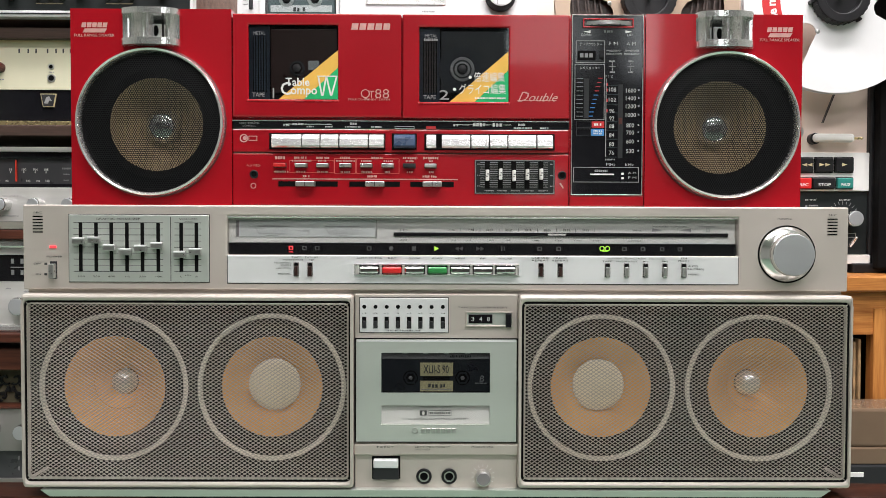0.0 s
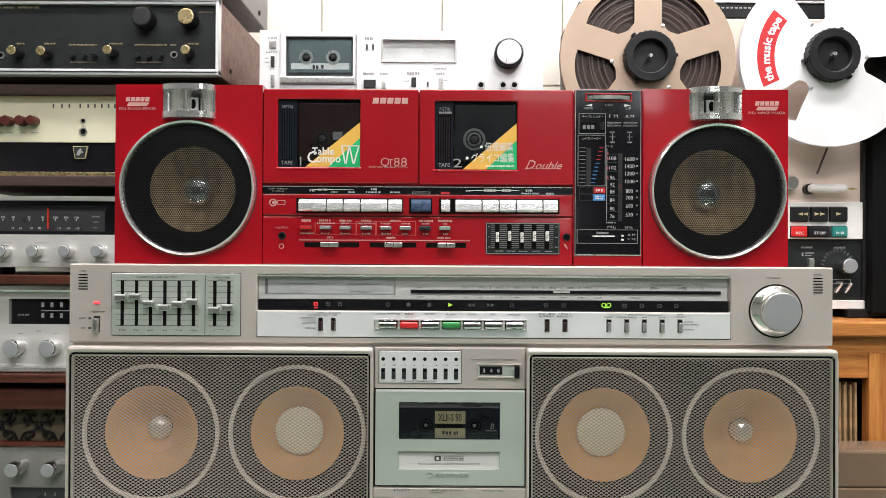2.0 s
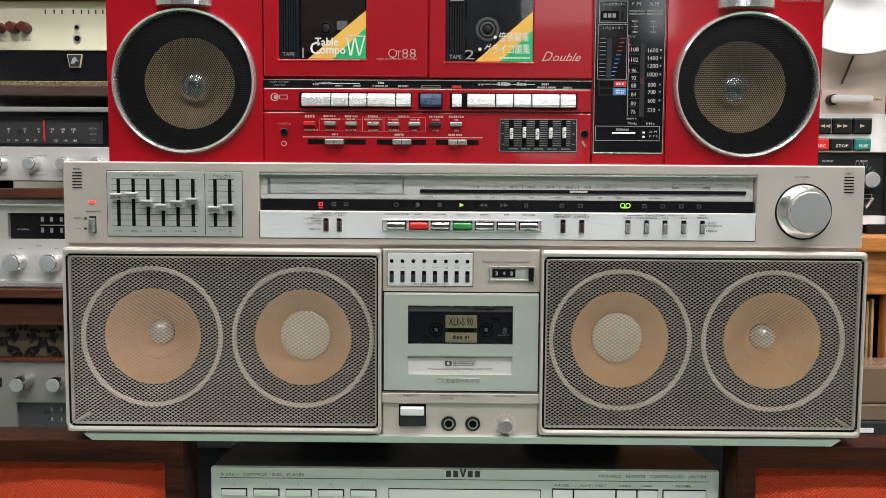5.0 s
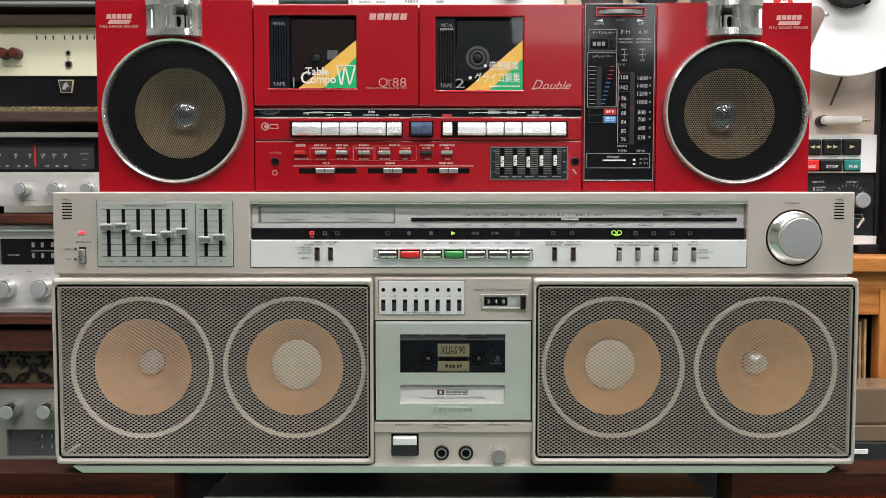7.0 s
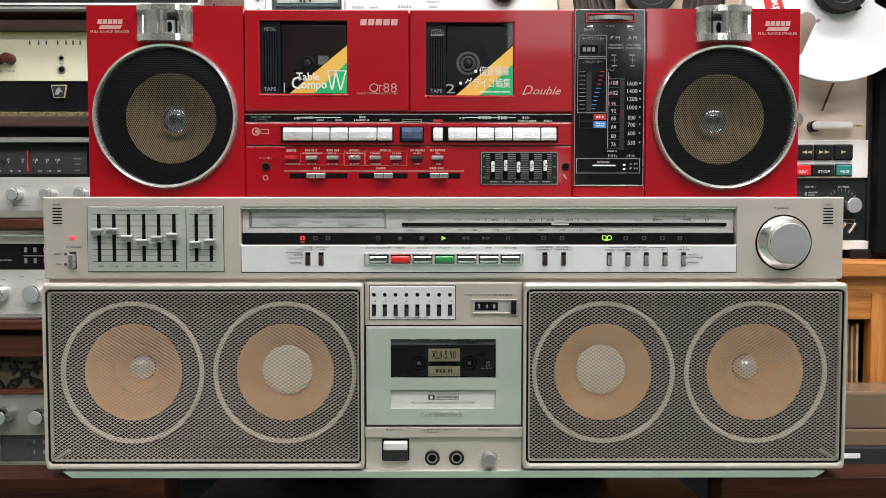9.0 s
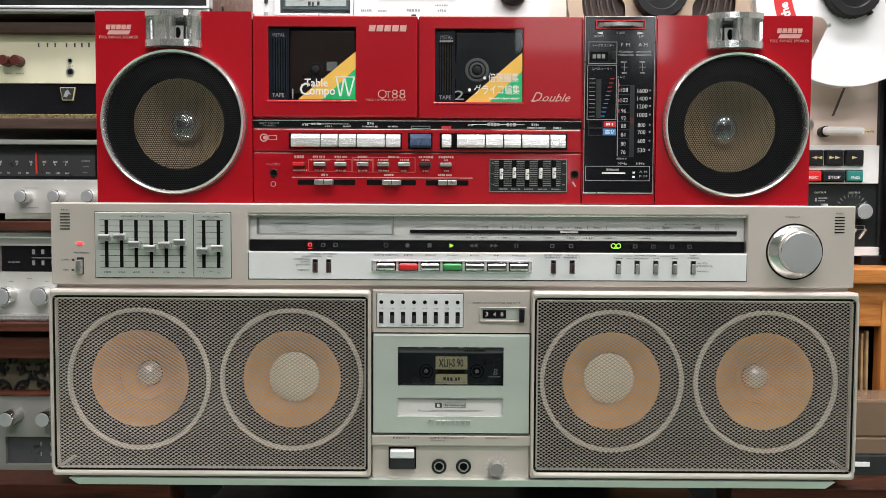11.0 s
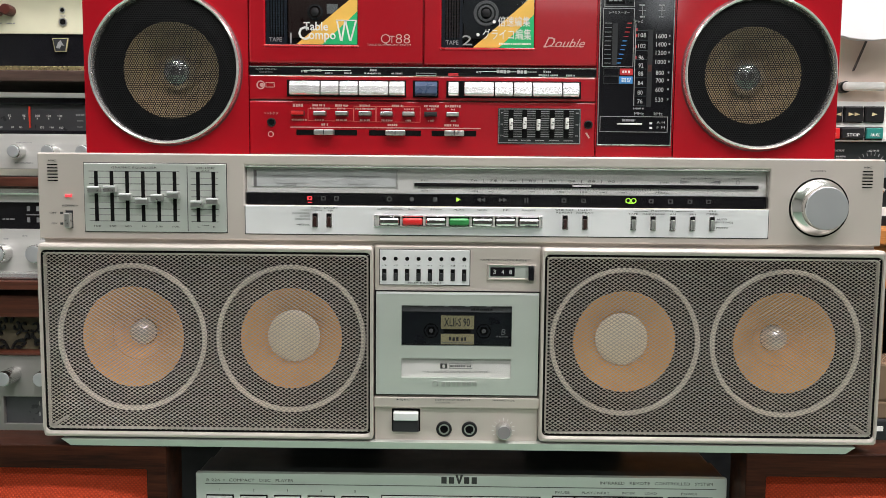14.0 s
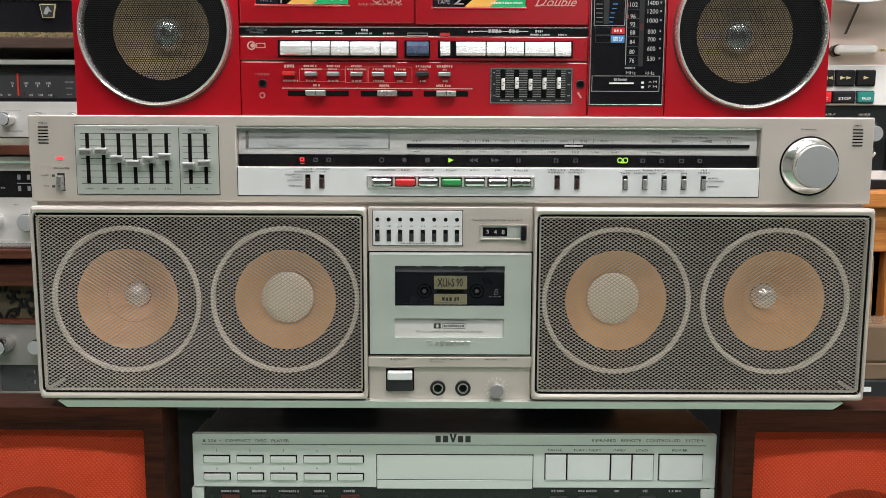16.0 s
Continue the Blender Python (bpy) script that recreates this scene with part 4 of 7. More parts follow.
        part("tick", prism([(rx - 0.0011 * math.cos(a) + 0.0002 * math.sin(a), rz - 0.0011 * math.sin(a) - 0.0002 * math.cos(a)), (rx + 0.0011 * math.cos(a) + 0.0002 * math.sin(a), rz + 0.0011 * math.sin(a) - 0.0002 * math.cos(a)), (rx + 0.0011 * math.cos(a) - 0.0002 * math.sin(a), rz + 0.0011 * math.sin(a) + 0.0002 * math.cos(a)), (rx - 0.0011 * math.cos(a) - 0.0002 * math.sin(a), rz - 0.0011 * math.sin(a) + 0.0002 * math.cos(a))], -0.0003, 0.0003), "paint", bb)


silver_details(BOOM)


# ---- the red boombox ----
def slab(points, z0, z1, bm=None):
    """A flat shape given by its (x, y) corners, from z0 up to z1."""
    b = bmesh.new()
    f = [b.verts.new((x, y, z0)) for x, y in points]
    k = [b.verts.new((x, y, z1)) for x, y in points]
    b.faces.new(f)
    b.faces.new(k[::-1])
    n = len(points)
    for i in range(n):
        b.faces.new((f[i], k[i], k[(i + 1) % n], f[(i + 1) % n]))
    bmesh.ops.recalc_face_normals(b, faces=b.faces[:])
    return join(bm, b)


def perforated(cx, cz, r, y, rise, pitch, hole):
    """A round, slightly domed metal sheet with six-sided holes in a close pattern."""
    verts, faces = [], []
    row = pitch * math.sqrt(3) / 2

    def put(x, z):
        q = min(1, math.hypot(x, z) / r)
        verts.append((cx + x, y - rise * (1 - q * q), cz + z))

    n = int(r / row) + 2
    for j in range(-n, n + 1):
        for i in range(-n, n + 1):
            x, z = (i + 0.5 * (j % 2)) * pitch, j * row
            if math.hypot(x, z) > r - pitch * 0.5:
                continue
            k = len(verts)
            for q in (pitch / math.sqrt(3), hole):
                for a in range(6):
                    t = radians(30 + 60 * a)
                    put(x + q * math.cos(t), z + q * math.sin(t))
            for a in range(6):
                b = (a + 1) % 6
                faces.append((k + a, k + b, k + 6 + b, k + 6 + a))
    me = bpy.data.meshes.new("t")
    me.from_pydata(verts, [], faces)
    bm = bmesh.new()
    bm.from_mesh(me)
    bpy.data.meshes.remove(me)
    return bm


def notched_plate(x0, x1, z0, z1, cx, cz, r, nx0, nx1, nz, y0, y1, seg=80):
    """A plate with a round opening and a square notch let into its top edge."""
    b = bmesh.new()
    outline = [(x0, z0), (x1, z0), (x1, z1), (nx1, z1), (nx1, nz), (nx0, nz), (nx0, z1), (x0, z1)]
    circle = [(cx + r * math.cos(math.tau * k / seg), cz + r * math.sin(math.tau * k / seg)) for k in range(seg)]
    edges = []
    for loop in (outline, circle):
        vs = [b.verts.new((x, y1, z)) for x, z in loop]
        edges += [b.edges.new((vs[k], vs[(k + 1) % len(vs)])) for k in range(len(vs))]
    bmesh.ops.triangle_fill(b, use_beauty=True, use_dissolve=False, edges=edges, normal=(0, -1, 0))
    ext = bmesh.ops.extrude_face_region(b, geom=b.faces[:])["geom"]
    bmesh.ops.translate(b, verts=[g for g in ext if isinstance(g, bmesh.types.BMVert)], vec=(0, y0 - y1, 0))
    bmesh.ops.recalc_face_normals(b, faces=b.faces[:])
    return b


def letter_blocks(x0, x1, z0, z1, n, y, material, parent):
    """A maker's name as n plain blocks."""
    w = (x1 - x0) / n
    lean = (z1 - z0) * 0.14
    for k in range(n):
        a, b = x0 + k * w + w * 0.06, x0 + (k + 1) * w - w * 0.12
        part("emblem_bar", prism([(a, z0), (b, z0), (b + lean, z1), (a + lean, z1)], y - 0.0003, y + 0.0003), material, parent)


def red_boombox():
    rb = thing("boombox", 0, 0.08, 1.044, "glossy red double-cassette boombox with round black speakers", "boombox")
    Y = 0.012
    for (x0, x1, z0, z1), (cx, cz), (hx, hz0, hz1), (tx, tz) in (
        ((-0.3127, -0.1756, 1.0454, 1.2110), (-0.2442, 1.1144), (-0.2440, 1.1790, 1.2102), (-0.2923, 1.1919)),
        ((0.1789, 0.3135, 1.0459, 1.2088), (0.2476, 1.1138), (0.2459, 1.1793, 1.2096), (0.2936, 1.1907)),
    ):
        hw = 0.0243
        sb = part("speaker_box", notched_plate(x0, x1, 1.044, z1, cx, cz, 0.0612, hx - hw, hx + hw, hz0 + 0.0010, Y, Y + 0.046), "red", rb, "glossy red speaker box")
        part("box_back", box(x0 + 0.0004, x1 - 0.0004, Y + 0.046, 0.15, 1.0442, z1 - 0.0004, 0.0025), "red", sb)
        # Black lining paints the shade inside the round opening.
        part("shade_liner", lathe([(0.0611, Y + 0.0005), (0.0609, Y + 0.0455), (0, Y + 0.0455)], cx, cz, 64, None, False), "hole", sb)
        ring = part("speaker_ring", lathe([(0.0631, Y + 0.001), (0.0629, Y - 0.0050), (0.0623, Y - 0.0068), (0.0614, Y - 0.0074), (0.0604, Y - 0.0068), (0.0597, Y - 0.0050), (0.0595, Y + 0.001)], cx, cz, 96, None, False), "ringchrome", sb, "chrome speaker ring")
        # Flat dark red band paints the chrome ring's shadow on the box.
        part("ring_shadow", lathe([(0.0643, Y - 0.0002), (0.0631, Y - 0.0005)], cx, cz, 72, None, False), "red_dark", sb)
        part("grille", perforated(cx, cz, 0.0600, Y - 0.0025, 0.0022, 0.0020, 0.00074), "blackwire", ring, "black perforated metal grille")
        w = part("woofer", lathe([(0.0606, Y + 0.010), (0.0520, Y + 0.0105), (0.0470, Y + 0.0085), (0.0405, Y + 0.0129)], cx, cz, 64, None, False), "hole", sb, "loudspeaker with a brown-grey cone")
        part("cone", lathe([(0.0408, Y + 0.0128), (0.034, Y + 0.0175), (0.024, Y + 0.0265), (0.0155, Y + 0.0335)], cx, cz, 64, None, False), "greycone", w, "brown-grey paper cone")
        part("dome", lathe([(0.0162, Y + 0.0335), (0.0160, Y + 0.0295), (0.0146, Y + 0.0252), (0.0116, Y + 0.0218), (0.0074, Y + 0.0196), (0.0032, Y + 0.0185), (0, Y + 0.0184)], cx, cz, 32, None, False), "paledome", w, "shiny silver dome")
        # chrome horn tweeter let into the top edge
        arc = [(hx + hw * math.sin(radians(a)), Y - 0.0115 * math.cos(radians(a)) ** 0.7) for a in range(-90, 91, 10)]
        horn = part("horn_tweeter", slab(arc + [(hx + hw, Y + 0.026), (hx - hw, Y + 0.026)], hz0 + 0.0002, hz0 + 0.0060), "hornmetal", sb, "chrome horn tweeter")
        part("horn_top", slab(arc + [(hx + hw, Y + 0.03), (hx - hw, Y + 0.03)], hz1 - 0.0050, hz1), "hornmetal", horn)
        zz0, zz1 = hz0 + 0.0060, hz1 - 0.0050
        part("horn_back", box(hx - 0.0235, hx + 0.0235, Y + 0.0155, Y + 0.020, zz0, zz1), "slate", horn, "dark horn throat wall")
        for s in (-1, 1):
            flare = [(0.0242, 0.0), (0.0205, 0.0002), (0.0175, 0.0014), (0.0145, 0.0036), (0.0110, 0.0066), (0.0078, 0.0102), (0.0055, 0.0150)]
            wall = slab([(hx + s * fx, Y + fy) for fx, fy in flare] + [(hx + s * 0.0242, Y + 0.0154)], zz0, zz1)
            for f in wall.faces:
                f.smooth = abs(f.normal.z) < 0.5
            for e in wall.edges:
                e.smooth = e.calc_face_angle(0) < 0.6
            part("horn_wall", wall, "hornmetal", horn, "flared chrome horn wall")
        part("horn_fin", box(hx - 0.0009, hx + 0.0009, Y - 0.0100, Y + 0.0040, zz0, zz1, 0.0004), "chrome", horn, "upright chrome fin")
        part("horn_plate", box(hx - 0.0046, hx + 0.0046, Y + 0.0120, Y + 0.0150, (zz0 + zz1) / 2 - 0.0062, (zz0 + zz1) / 2 + 0.0062, 0.0006), "white_alu", horn, "pale throat plate")
        throat = lathe([(0.0030, 0.0), (0, 0.0)], 0, 0, 24, None, False)
        bmesh.ops.transform(throat, matrix=Matrix.Translation((hx, Y + 0.0117, (zz0 + zz1) / 2)) @ Matrix.Diagonal((0.85, 1, 1.6, 1)), verts=throat.verts[:])
        part("horn_throat", throat, "hole", horn)
        # maker's block, badge and words
        letter_blocks(tx - 0.0112, tx + 0.0112, tz + 0.0032, tz + 0.0072, 5, Y, "pinkprint", sb)
        part("badge", prism([(tx - 0.0100, tz - 0.0012), (tx + 0.0088, tz - 0.0012), (tx + 0.0108, tz + 0.0022), (tx - 0.0080, tz + 0.0022)], Y - 0.0003, Y + 0.0002), "pinkprint", sb)
        lettering("FULL RANGE SPEAKER", tx, tz - 0.0035, 0.0024, Y - 0.0002, "pinkprint", sb, width=0.0340)
    # middle body, in stepped panels
    bx0, bx1 = -0.1757, 0.1785
    zt = 1.2075
    part("middle_body", box(bx0, bx1, Y + 0.0052, 0.145, 1.044, zt - 0.001, 0.002), "red", rb)
    xr = 0.1136
    part("lower_panel", box(bx0 + 0.0004, xr, Y + 0.001, Y + 0.006, 1.0442, 1.0886, 0.0008), "red", rb)
    part("key_panel", box(bx0 + 0.0004, xr, Y + 0.001, Y + 0.006, 1.0898, 1.1096, 0.0008), "red", rb)
    part("groove", box(bx0 + 0.001, xr, Y + 0.0035, Y + 0.0045, 1.0876, 1.0906), "red_dark", rb)
    part("tuner_surround", frame_rect(xr + 0.0006, bx1, 1.0442, zt, *(0.1149, 0.1773, 1.0533, 1.2084), Y + 0.0008, Y + 0.006, 0.0008), "red", rb)
    # black word strip
    st = part("word_strip", box(bx0 + 0.0006, xr, Y + 0.0008, Y + 0.006, 1.1101, 1.1165, 0.0005), "gloss", rb, "black lettered strip")
    part("strip_edge", box(bx0 + 0.0006, xr, Y + 0.0002, Y + 0.003, 1.1162, 1.1170), "chrome", st, "bright edge")
    lettering("SOFT TOUCH", -0.1609, 1.1144, 0.0015, Y + 0.0007, "greyprint", st, width=0.0170)
    lettering("CONTROL", -0.1609, 1.1121, 0.0015, Y + 0.0007, "greyprint", st, width=0.0115)
    bars([(-0.1316, -0.1266, 1.1119, 1.1138), (-0.1236, -0.1147, 1.1128, 1.1148), (-0.1117, -0.1052, 1.1109, 1.1123), (-0.0958, -0.0893, 1.1109, 1.1123), (-0.0744, -0.0689, 1.1133, 1.1153), (-0.0789, -0.0644, 1.1109, 1.1123), (-0.0565, -0.0475, 1.1109, 1.1123), (0.0141, 0.0181, 1.1123, 1.1143), (0.0310, 0.0420, 1.1123, 1.1153), (0.0479, 0.0569, 1.1123, 1.1153), (0.0698, 0.0758, 1.1128, 1.1148), (0.0659, 0.0818, 1.1103, 1.1118), (0.0887, 0.0967, 1.1103, 1.1118)], Y + 0.0008, "softprint", st)
    part("word_line", box(-0.1301, -0.0903, Y + 0.0006, Y + 0.001, 1.1135, 1.1139), "paint", st)
    part("word_line", box(0.0161, 0.0639, Y + 0.0006, Y + 0.001, 1.1135, 1.1139), "paint", st)
    part("word_frame", frame_rect(*(-0.0361, -0.0192, 1.1099, 1.1123), *(-0.0356, -0.0197, 1.1104, 1.1118), Y + 0.0005, Y + 0.001), "greyprint", st)
    plate(*(-0.0092, -0.0008, 1.1099, 1.1123), Y + 0.0006, "redlab", st, "word_label", 0.0008, 0)
    # two cassette doors
    for n, (x0, x1, z0), (wx0, wx1, wz0, wz1) in (
        (1, (-0.1747, -0.0305, 1.1197), (-0.1612, -0.0847, 1.1345, 1.1980)),
        (2, (-0.0295, 0.1136, 1.1190), (-0.0152, 0.0615, 1.1330, 1.1967)),
    ):
        d = part("cassette_door", frame_rect(x0, x1, z0, zt, wx0, wx1, wz0, wz1, Y - 0.0006, Y + 0.005, 0.0012), "red", rb, "glossy red cassette door")
        part("sill", box(wx0 - 0.001, wx1 + 0.001, Y - 0.0014, Y + 0.002, wz0 - 0.0018, wz0 - 0.0002, 0.0004), "redlight", d)
        inn = part("well", box(wx0, wx1, Y + 0.0042, Y + 0.0049, wz0, wz1), "hole", d, "dark cassette well")
        part("well_side", box(wx0, wx0 + 0.0175, Y + 0.0030, Y + 0.0042, wz0, wz1, 0.0003), "navydark", d)
        for k in range(22):
            zk = wz1 - 0.010 - k * 0.0021
            part("rib", box(wx0 + 0.003, wx0 + 0.0155, Y + 0.0026, Y + 0.003, zk - 0.0006, zk + 0.0006), "navywell" if n == 1 else "brownwell", d)
        for k in range(6):
            xk = wx0 + 0.0036 + k * 0.0022
            part("rib", box(xk - 0.0004, xk + 0.0004, Y + 0.0022, Y + 0.0027, wz1 - 0.057, wz1 - 0.009), "hole", d)
        hx, hz = ((-0.1200, 1.1614) if n == 1 else (0.0217, 1.1614))
        if n == 2:
            part("tape_cassette", box(wx0 + 0.0185, wx1 - 0.001, Y + 0.0026, Y + 0.0040, wz0 + 0.008, wz1 - 0.003, 0.0006), "slate", d, "dark grey see-through cassette")
            part("tape_pack", lathe([(0.0205, Y + 0.0025), (0.0105, Y + 0.0025)], hx, hz, 48, None, False), "cassblack", d)
            part("hub_ring", lathe([(0.0105, Y + 0.0025), (0.0100, Y + 0.0020), (0.0080, Y + 0.0020)], hx, hz, 40, None, False), "grey", d)
        else:
            part("tape_cassette", box(wx0 + 0.0185, wx1 - 0.001, Y + 0.0026, Y + 0.0040, wz0 + 0.006, wz1 - 0.003, 0.0006), "darkbrown", d, "dark brown carriage")
            part("paper_edge", box(-0.1104, -0.1014, Y + 0.0020, Y + 0.0028, 1.1603, 1.1681), "greyprint", d)
        h = part("reel_hub", lathe([(0.0066, Y + 0.0026), (0.0066, Y + 0.0016), (0.0050, Y + 0.0014), (0.0046, Y + 0.0024)], hx, hz, 32, None, False), "slate" if n == 1 else "grey", d)
        part("spindle", lathe([(0.0040, Y + 0.0022), (0.0036, Y + 0.0006), (0.0010, Y + 0.0002), (0, Y + 0.0002)], hx, hz, 6, None, False), "black", h)
        part("window", box(wx0, wx1, Y + 0.0006, Y + 0.0010, wz0, wz1), "darkclear", d, "dark clear window")
        ys = Y + 0.0002
        if n == 1:
            part("orange_band", prism([(-0.0847, 1.1767), (-0.0848, 1.1620), (-0.1140, 1.1350), (-0.1354, 1.1350)], ys, ys + 0.0003), "orange", d, "orange sticker band")
            part("green_corner", prism([(-0.0848, 1.1618), (-0.0849, 1.1350), (-0.1138, 1.1350)], ys, ys + 0.0003), "green", d, "green sticker corner")
            lettering("Table", -0.1192, 1.1497, 0.0068, ys - 0.0002, "paint", d, width=0.0205, weight=0.012)
            lettering("C", -0.1293, 1.1441, 0.0108, ys - 0.0002, "paint", d, width=0.0088, weight=0.012)
            lettering("ompo", -0.1139, 1.1429, 0.0075, ys - 0.0002, "paint", d, width=0.0225, weight=0.012)
            wxc, wzc = -0.0936, 1.1463
            for k, (ax, bx_) in enumerate(((-0.0082, -0.0048), (-0.0012, -0.0042), (-0.0012, 0.0028), (0.0078, 0.0032))):
                part("emblem_bar", prism([(wxc + ax - 0.0006, wzc + 0.0085), (wxc + ax + 0.0008, wzc + 0.0085), (wxc + bx_ + 0.0007, wzc - 0.0085), (wxc + bx_ - 0.0007, wzc - 0.0085)], ys - 0.0003, ys), "paint", d)
            part("emblem_bar", box(wxc - 0.0088, wxc + 0.0082, ys - 0.0003, ys, wzc + 0.0078, wzc + 0.0087), "paint", d)
            lettering("METAL", -0.1521, 1.1909, 0.0030, ys, "greyprint", d, width=0.0105)
            lettering("TAPE", -0.1527, 1.1387, 0.0034, ys, "greyprint", d, width=0.0105)
            lettering("1", -0.1400, 1.1400, 0.0088, ys, "greyprint", d)
            letter_blocks(*(-0.0737, -0.0399, 1.1940, 1.1994), 5, Y - 0.0006, "pinkprint", d)
            lettering("Q", -0.0613, 1.1399, 0.0080, Y - 0.0007, "pinkprint", d, width=0.0080, weight=-0.014)
            lettering("T", -0.0561, 1.1392, 0.0062, Y - 0.0007, "pinkprint", d, width=0.0046, weight=-0.014)
            lettering("88", -0.0470, 1.1399, 0.0080, Y - 0.0007, "pinkprint", d, width=0.0120, weight=-0.014)
            lettering("TABLE COMPONENT SYSTEM", -0.0584, 1.1348, 0.0016, Y - 0.0007, "pinkprint", d, width=0.0360)
        else:
            part("orange_band", prism([(0.0610, 1.1762), (0.0611, 1.1603), (0.0325, 1.1333), (0.0111, 1.1333)], ys, ys + 0.0003), "orange", d, "orange sticker band")
            part("green_corner", prism([(0.0611, 1.1600), (0.0613, 1.1333), (0.0327, 1.1333)], ys, ys + 0.0003), "green", d, "green sticker corner")
            lettering("倍速編集", 0.0448, 1.1542, 0.0062, ys - 0.0002, "paint", d, width=0.0265)
            lettering("グライコ編集", 0.0389, 1.1438, 0.0066, ys - 0.0002, "paint", d, width=0.0400)
            for x, z in ((0.0284, 1.1542), (0.0151, 1.1438)):
                part("bullet", lathe([(0.0014, ys - 0.0002), (0, ys - 0.0002)], x, z, 16, None, False), "paint", d)
            bars([(0.0325, 0.0588, 1.1357, 1.1372)], ys, "paint", d)
            lettering("METAL", -0.0053, 1.1894, 0.0030, ys, "greyprint", d, width=0.0105)
            bars([(-0.0112, 0.0007, 1.1850, 1.1870)], ys, "greyprint", d)
            lettering("TAPE", -0.0063, 1.1372, 0.0034, ys, "greyprint", d, width=0.0105)
            lettering("2", 0.0062, 1.1392, 0.0082, ys, "greyprint", d, width=0.0082)
            lettering("D", 0.0727, 1.1379, 0.0085, Y - 0.0007, "pinkprint", d, width=0.0095, lean=0.5)
            lettering("ouble", 0.0900, 1.1374, 0.0070, Y - 0.0007, "pinkprint", d, width=0.0245, lean=0.45)
            part("flourish", box(0.0687, 0.0995, Y - 0.0008, Y - 0.0004, 1.1343, 1.1346), "pinkprint", d)
    # piano keys
    kz0, kz1 = 1.0933, 1.1048
    for (a, b_), m in (((-0.1411, -0.1154), "chrome"), ((-0.1149, -0.0998), "chrome"), ((-0.0993, -0.0838), "chrome"), ((-0.0833, -0.0586), "chrome"), ((-0.0581, -0.0448), "chrome"), ((-0.0369, -0.0181), "navy"), ((-0.0092, -0.0003), "chrome"), ((0.0041, 0.0288), "chrome"), ((0.0293, 0.0446), "chrome"), ((0.0451, 0.0604), "chrome"), ((0.0609, 0.0851), "chrome"), ((0.0856, 0.0994), "chrome")):
        b = bmesh.new()
        pr = [(kz0, Y + 0.001), (kz0, Y - 0.0040), (kz0 + 0.0016, Y - 0.0060), (kz1 - 0.0035, Y - 0.0052), (kz1, Y - 0.0030), (kz1, Y + 0.001)]
        lo = [b.verts.new((a + 0.0002, y, z)) for z, y in pr]
        hi = [b.verts.new((b_ - 0.0002, y, z)) for z, y in pr]
        b.faces.new(lo)
        b.faces.new(hi[::-1])
        for i in range(len(pr)):
            j = (i + 1) % len(pr)
            b.faces.new((lo[i], hi[i], hi[j], lo[j]))
        bmesh.ops.recalc_face_normals(b, faces=b.faces[:])
        bmesh.ops.bevel(b, geom=[e for e in b.edges if e.calc_face_angle(0) > 0.3], offset=0.0004, segments=1, affect="EDGES")
        key = part("piano_key", b, "keychrome" if m == "chrome" else m, rb, "bright metal piano key" if m == "chrome" else "dark navy piano key")
        bars([(a + 0.002, min(a + 0.008, b_ - 0.002), kz1 - 0.0062, kz1 - 0.0048)], Y - 0.0050, "greyprint", key)
    for a, b_ in ((-0.1437, -0.0441), (-0.0386, -0.0172), (-0.0107, 0.1013)):
        part("key_gap", box(a, b_, Y + 0.0004, Y + 0.002, kz0 - 0.0012, kz1 + 0.0012), "hole", rb)
    ix, iz = -0.1655, 1.1015
    part("emblem", lathe([(0.0036, Y + 0.0007), (0.0026, Y + 0.0007)], ix, iz, 24, None, False), "pinkprint", rb)
    part("emblem", lathe([(0.0017, Y + 0.0007), (0, Y + 0.0007)], ix + 0.0008, iz, 24, None, False), "pinkprint", rb)
    part("word_frame", frame_rect(*(-0.1615, -0.1541, 1.0995, 1.1035), *(-0.1610, -0.1546, 1.1000, 1.1030), Y + 0.0006, Y + 0.0012), "pinkprint", rb)
    # small switches
    ysw = Y + 0.0009
    for x, m in ((-0.1345, "redbtn"), (-0.1161, "satin"), (-0.0977, "satin"), (-0.0783, "satin"), (-0.0604, "satin"), (-0.0420, "satin"), (-0.0236, "slate"), (-0.0053, "satin")):
        z = 1.0781
        part("switch_gap", box(x - 0.0056, x + 0.0056, ysw - 0.0002, ysw + 0.0006, z - 0.0021, z + 0.0024), "red_dark", rb)
        part("switch", box(x - 0.0051, x + 0.0051, Y - 0.0045, Y + 0.001, z - 0.0013, z + 0.0019, 0.0006), m, rb, {"redbtn": "red push switch", "slate": "dark push switch"}.get(m, "silver push switch"))
    bars([(-0.1388, -0.1304, 1.0836, 1.0861), (-0.1224, -0.1114, 1.0841, 1.0859), (-0.1244, -0.1074, 1.0817, 1.0831), (-0.1034, -0.0925, 1.0841, 1.0859), (-0.1019, -0.0945, 1.0817, 1.0831), (-0.0830, -0.0745, 1.0841, 1.0859), (-0.0865, -0.0705, 1.0817, 1.0831), (-0.0561, -0.0466, 1.0841, 1.0859), (-0.0651, -0.0556, 1.0817, 1.0831), (-0.0456, -0.0376, 1.0817, 1.0831), (-0.0292, -0.0167, 1.0841, 1.0859), (-0.0267, -0.0197, 1.0817, 1.0831), (-0.0117, 0.0022, 1.0841, 1.0861), (-0.0067, -0.0028, 1.0817, 1.0831)], Y + 0.0009, "pinkprint", rb)
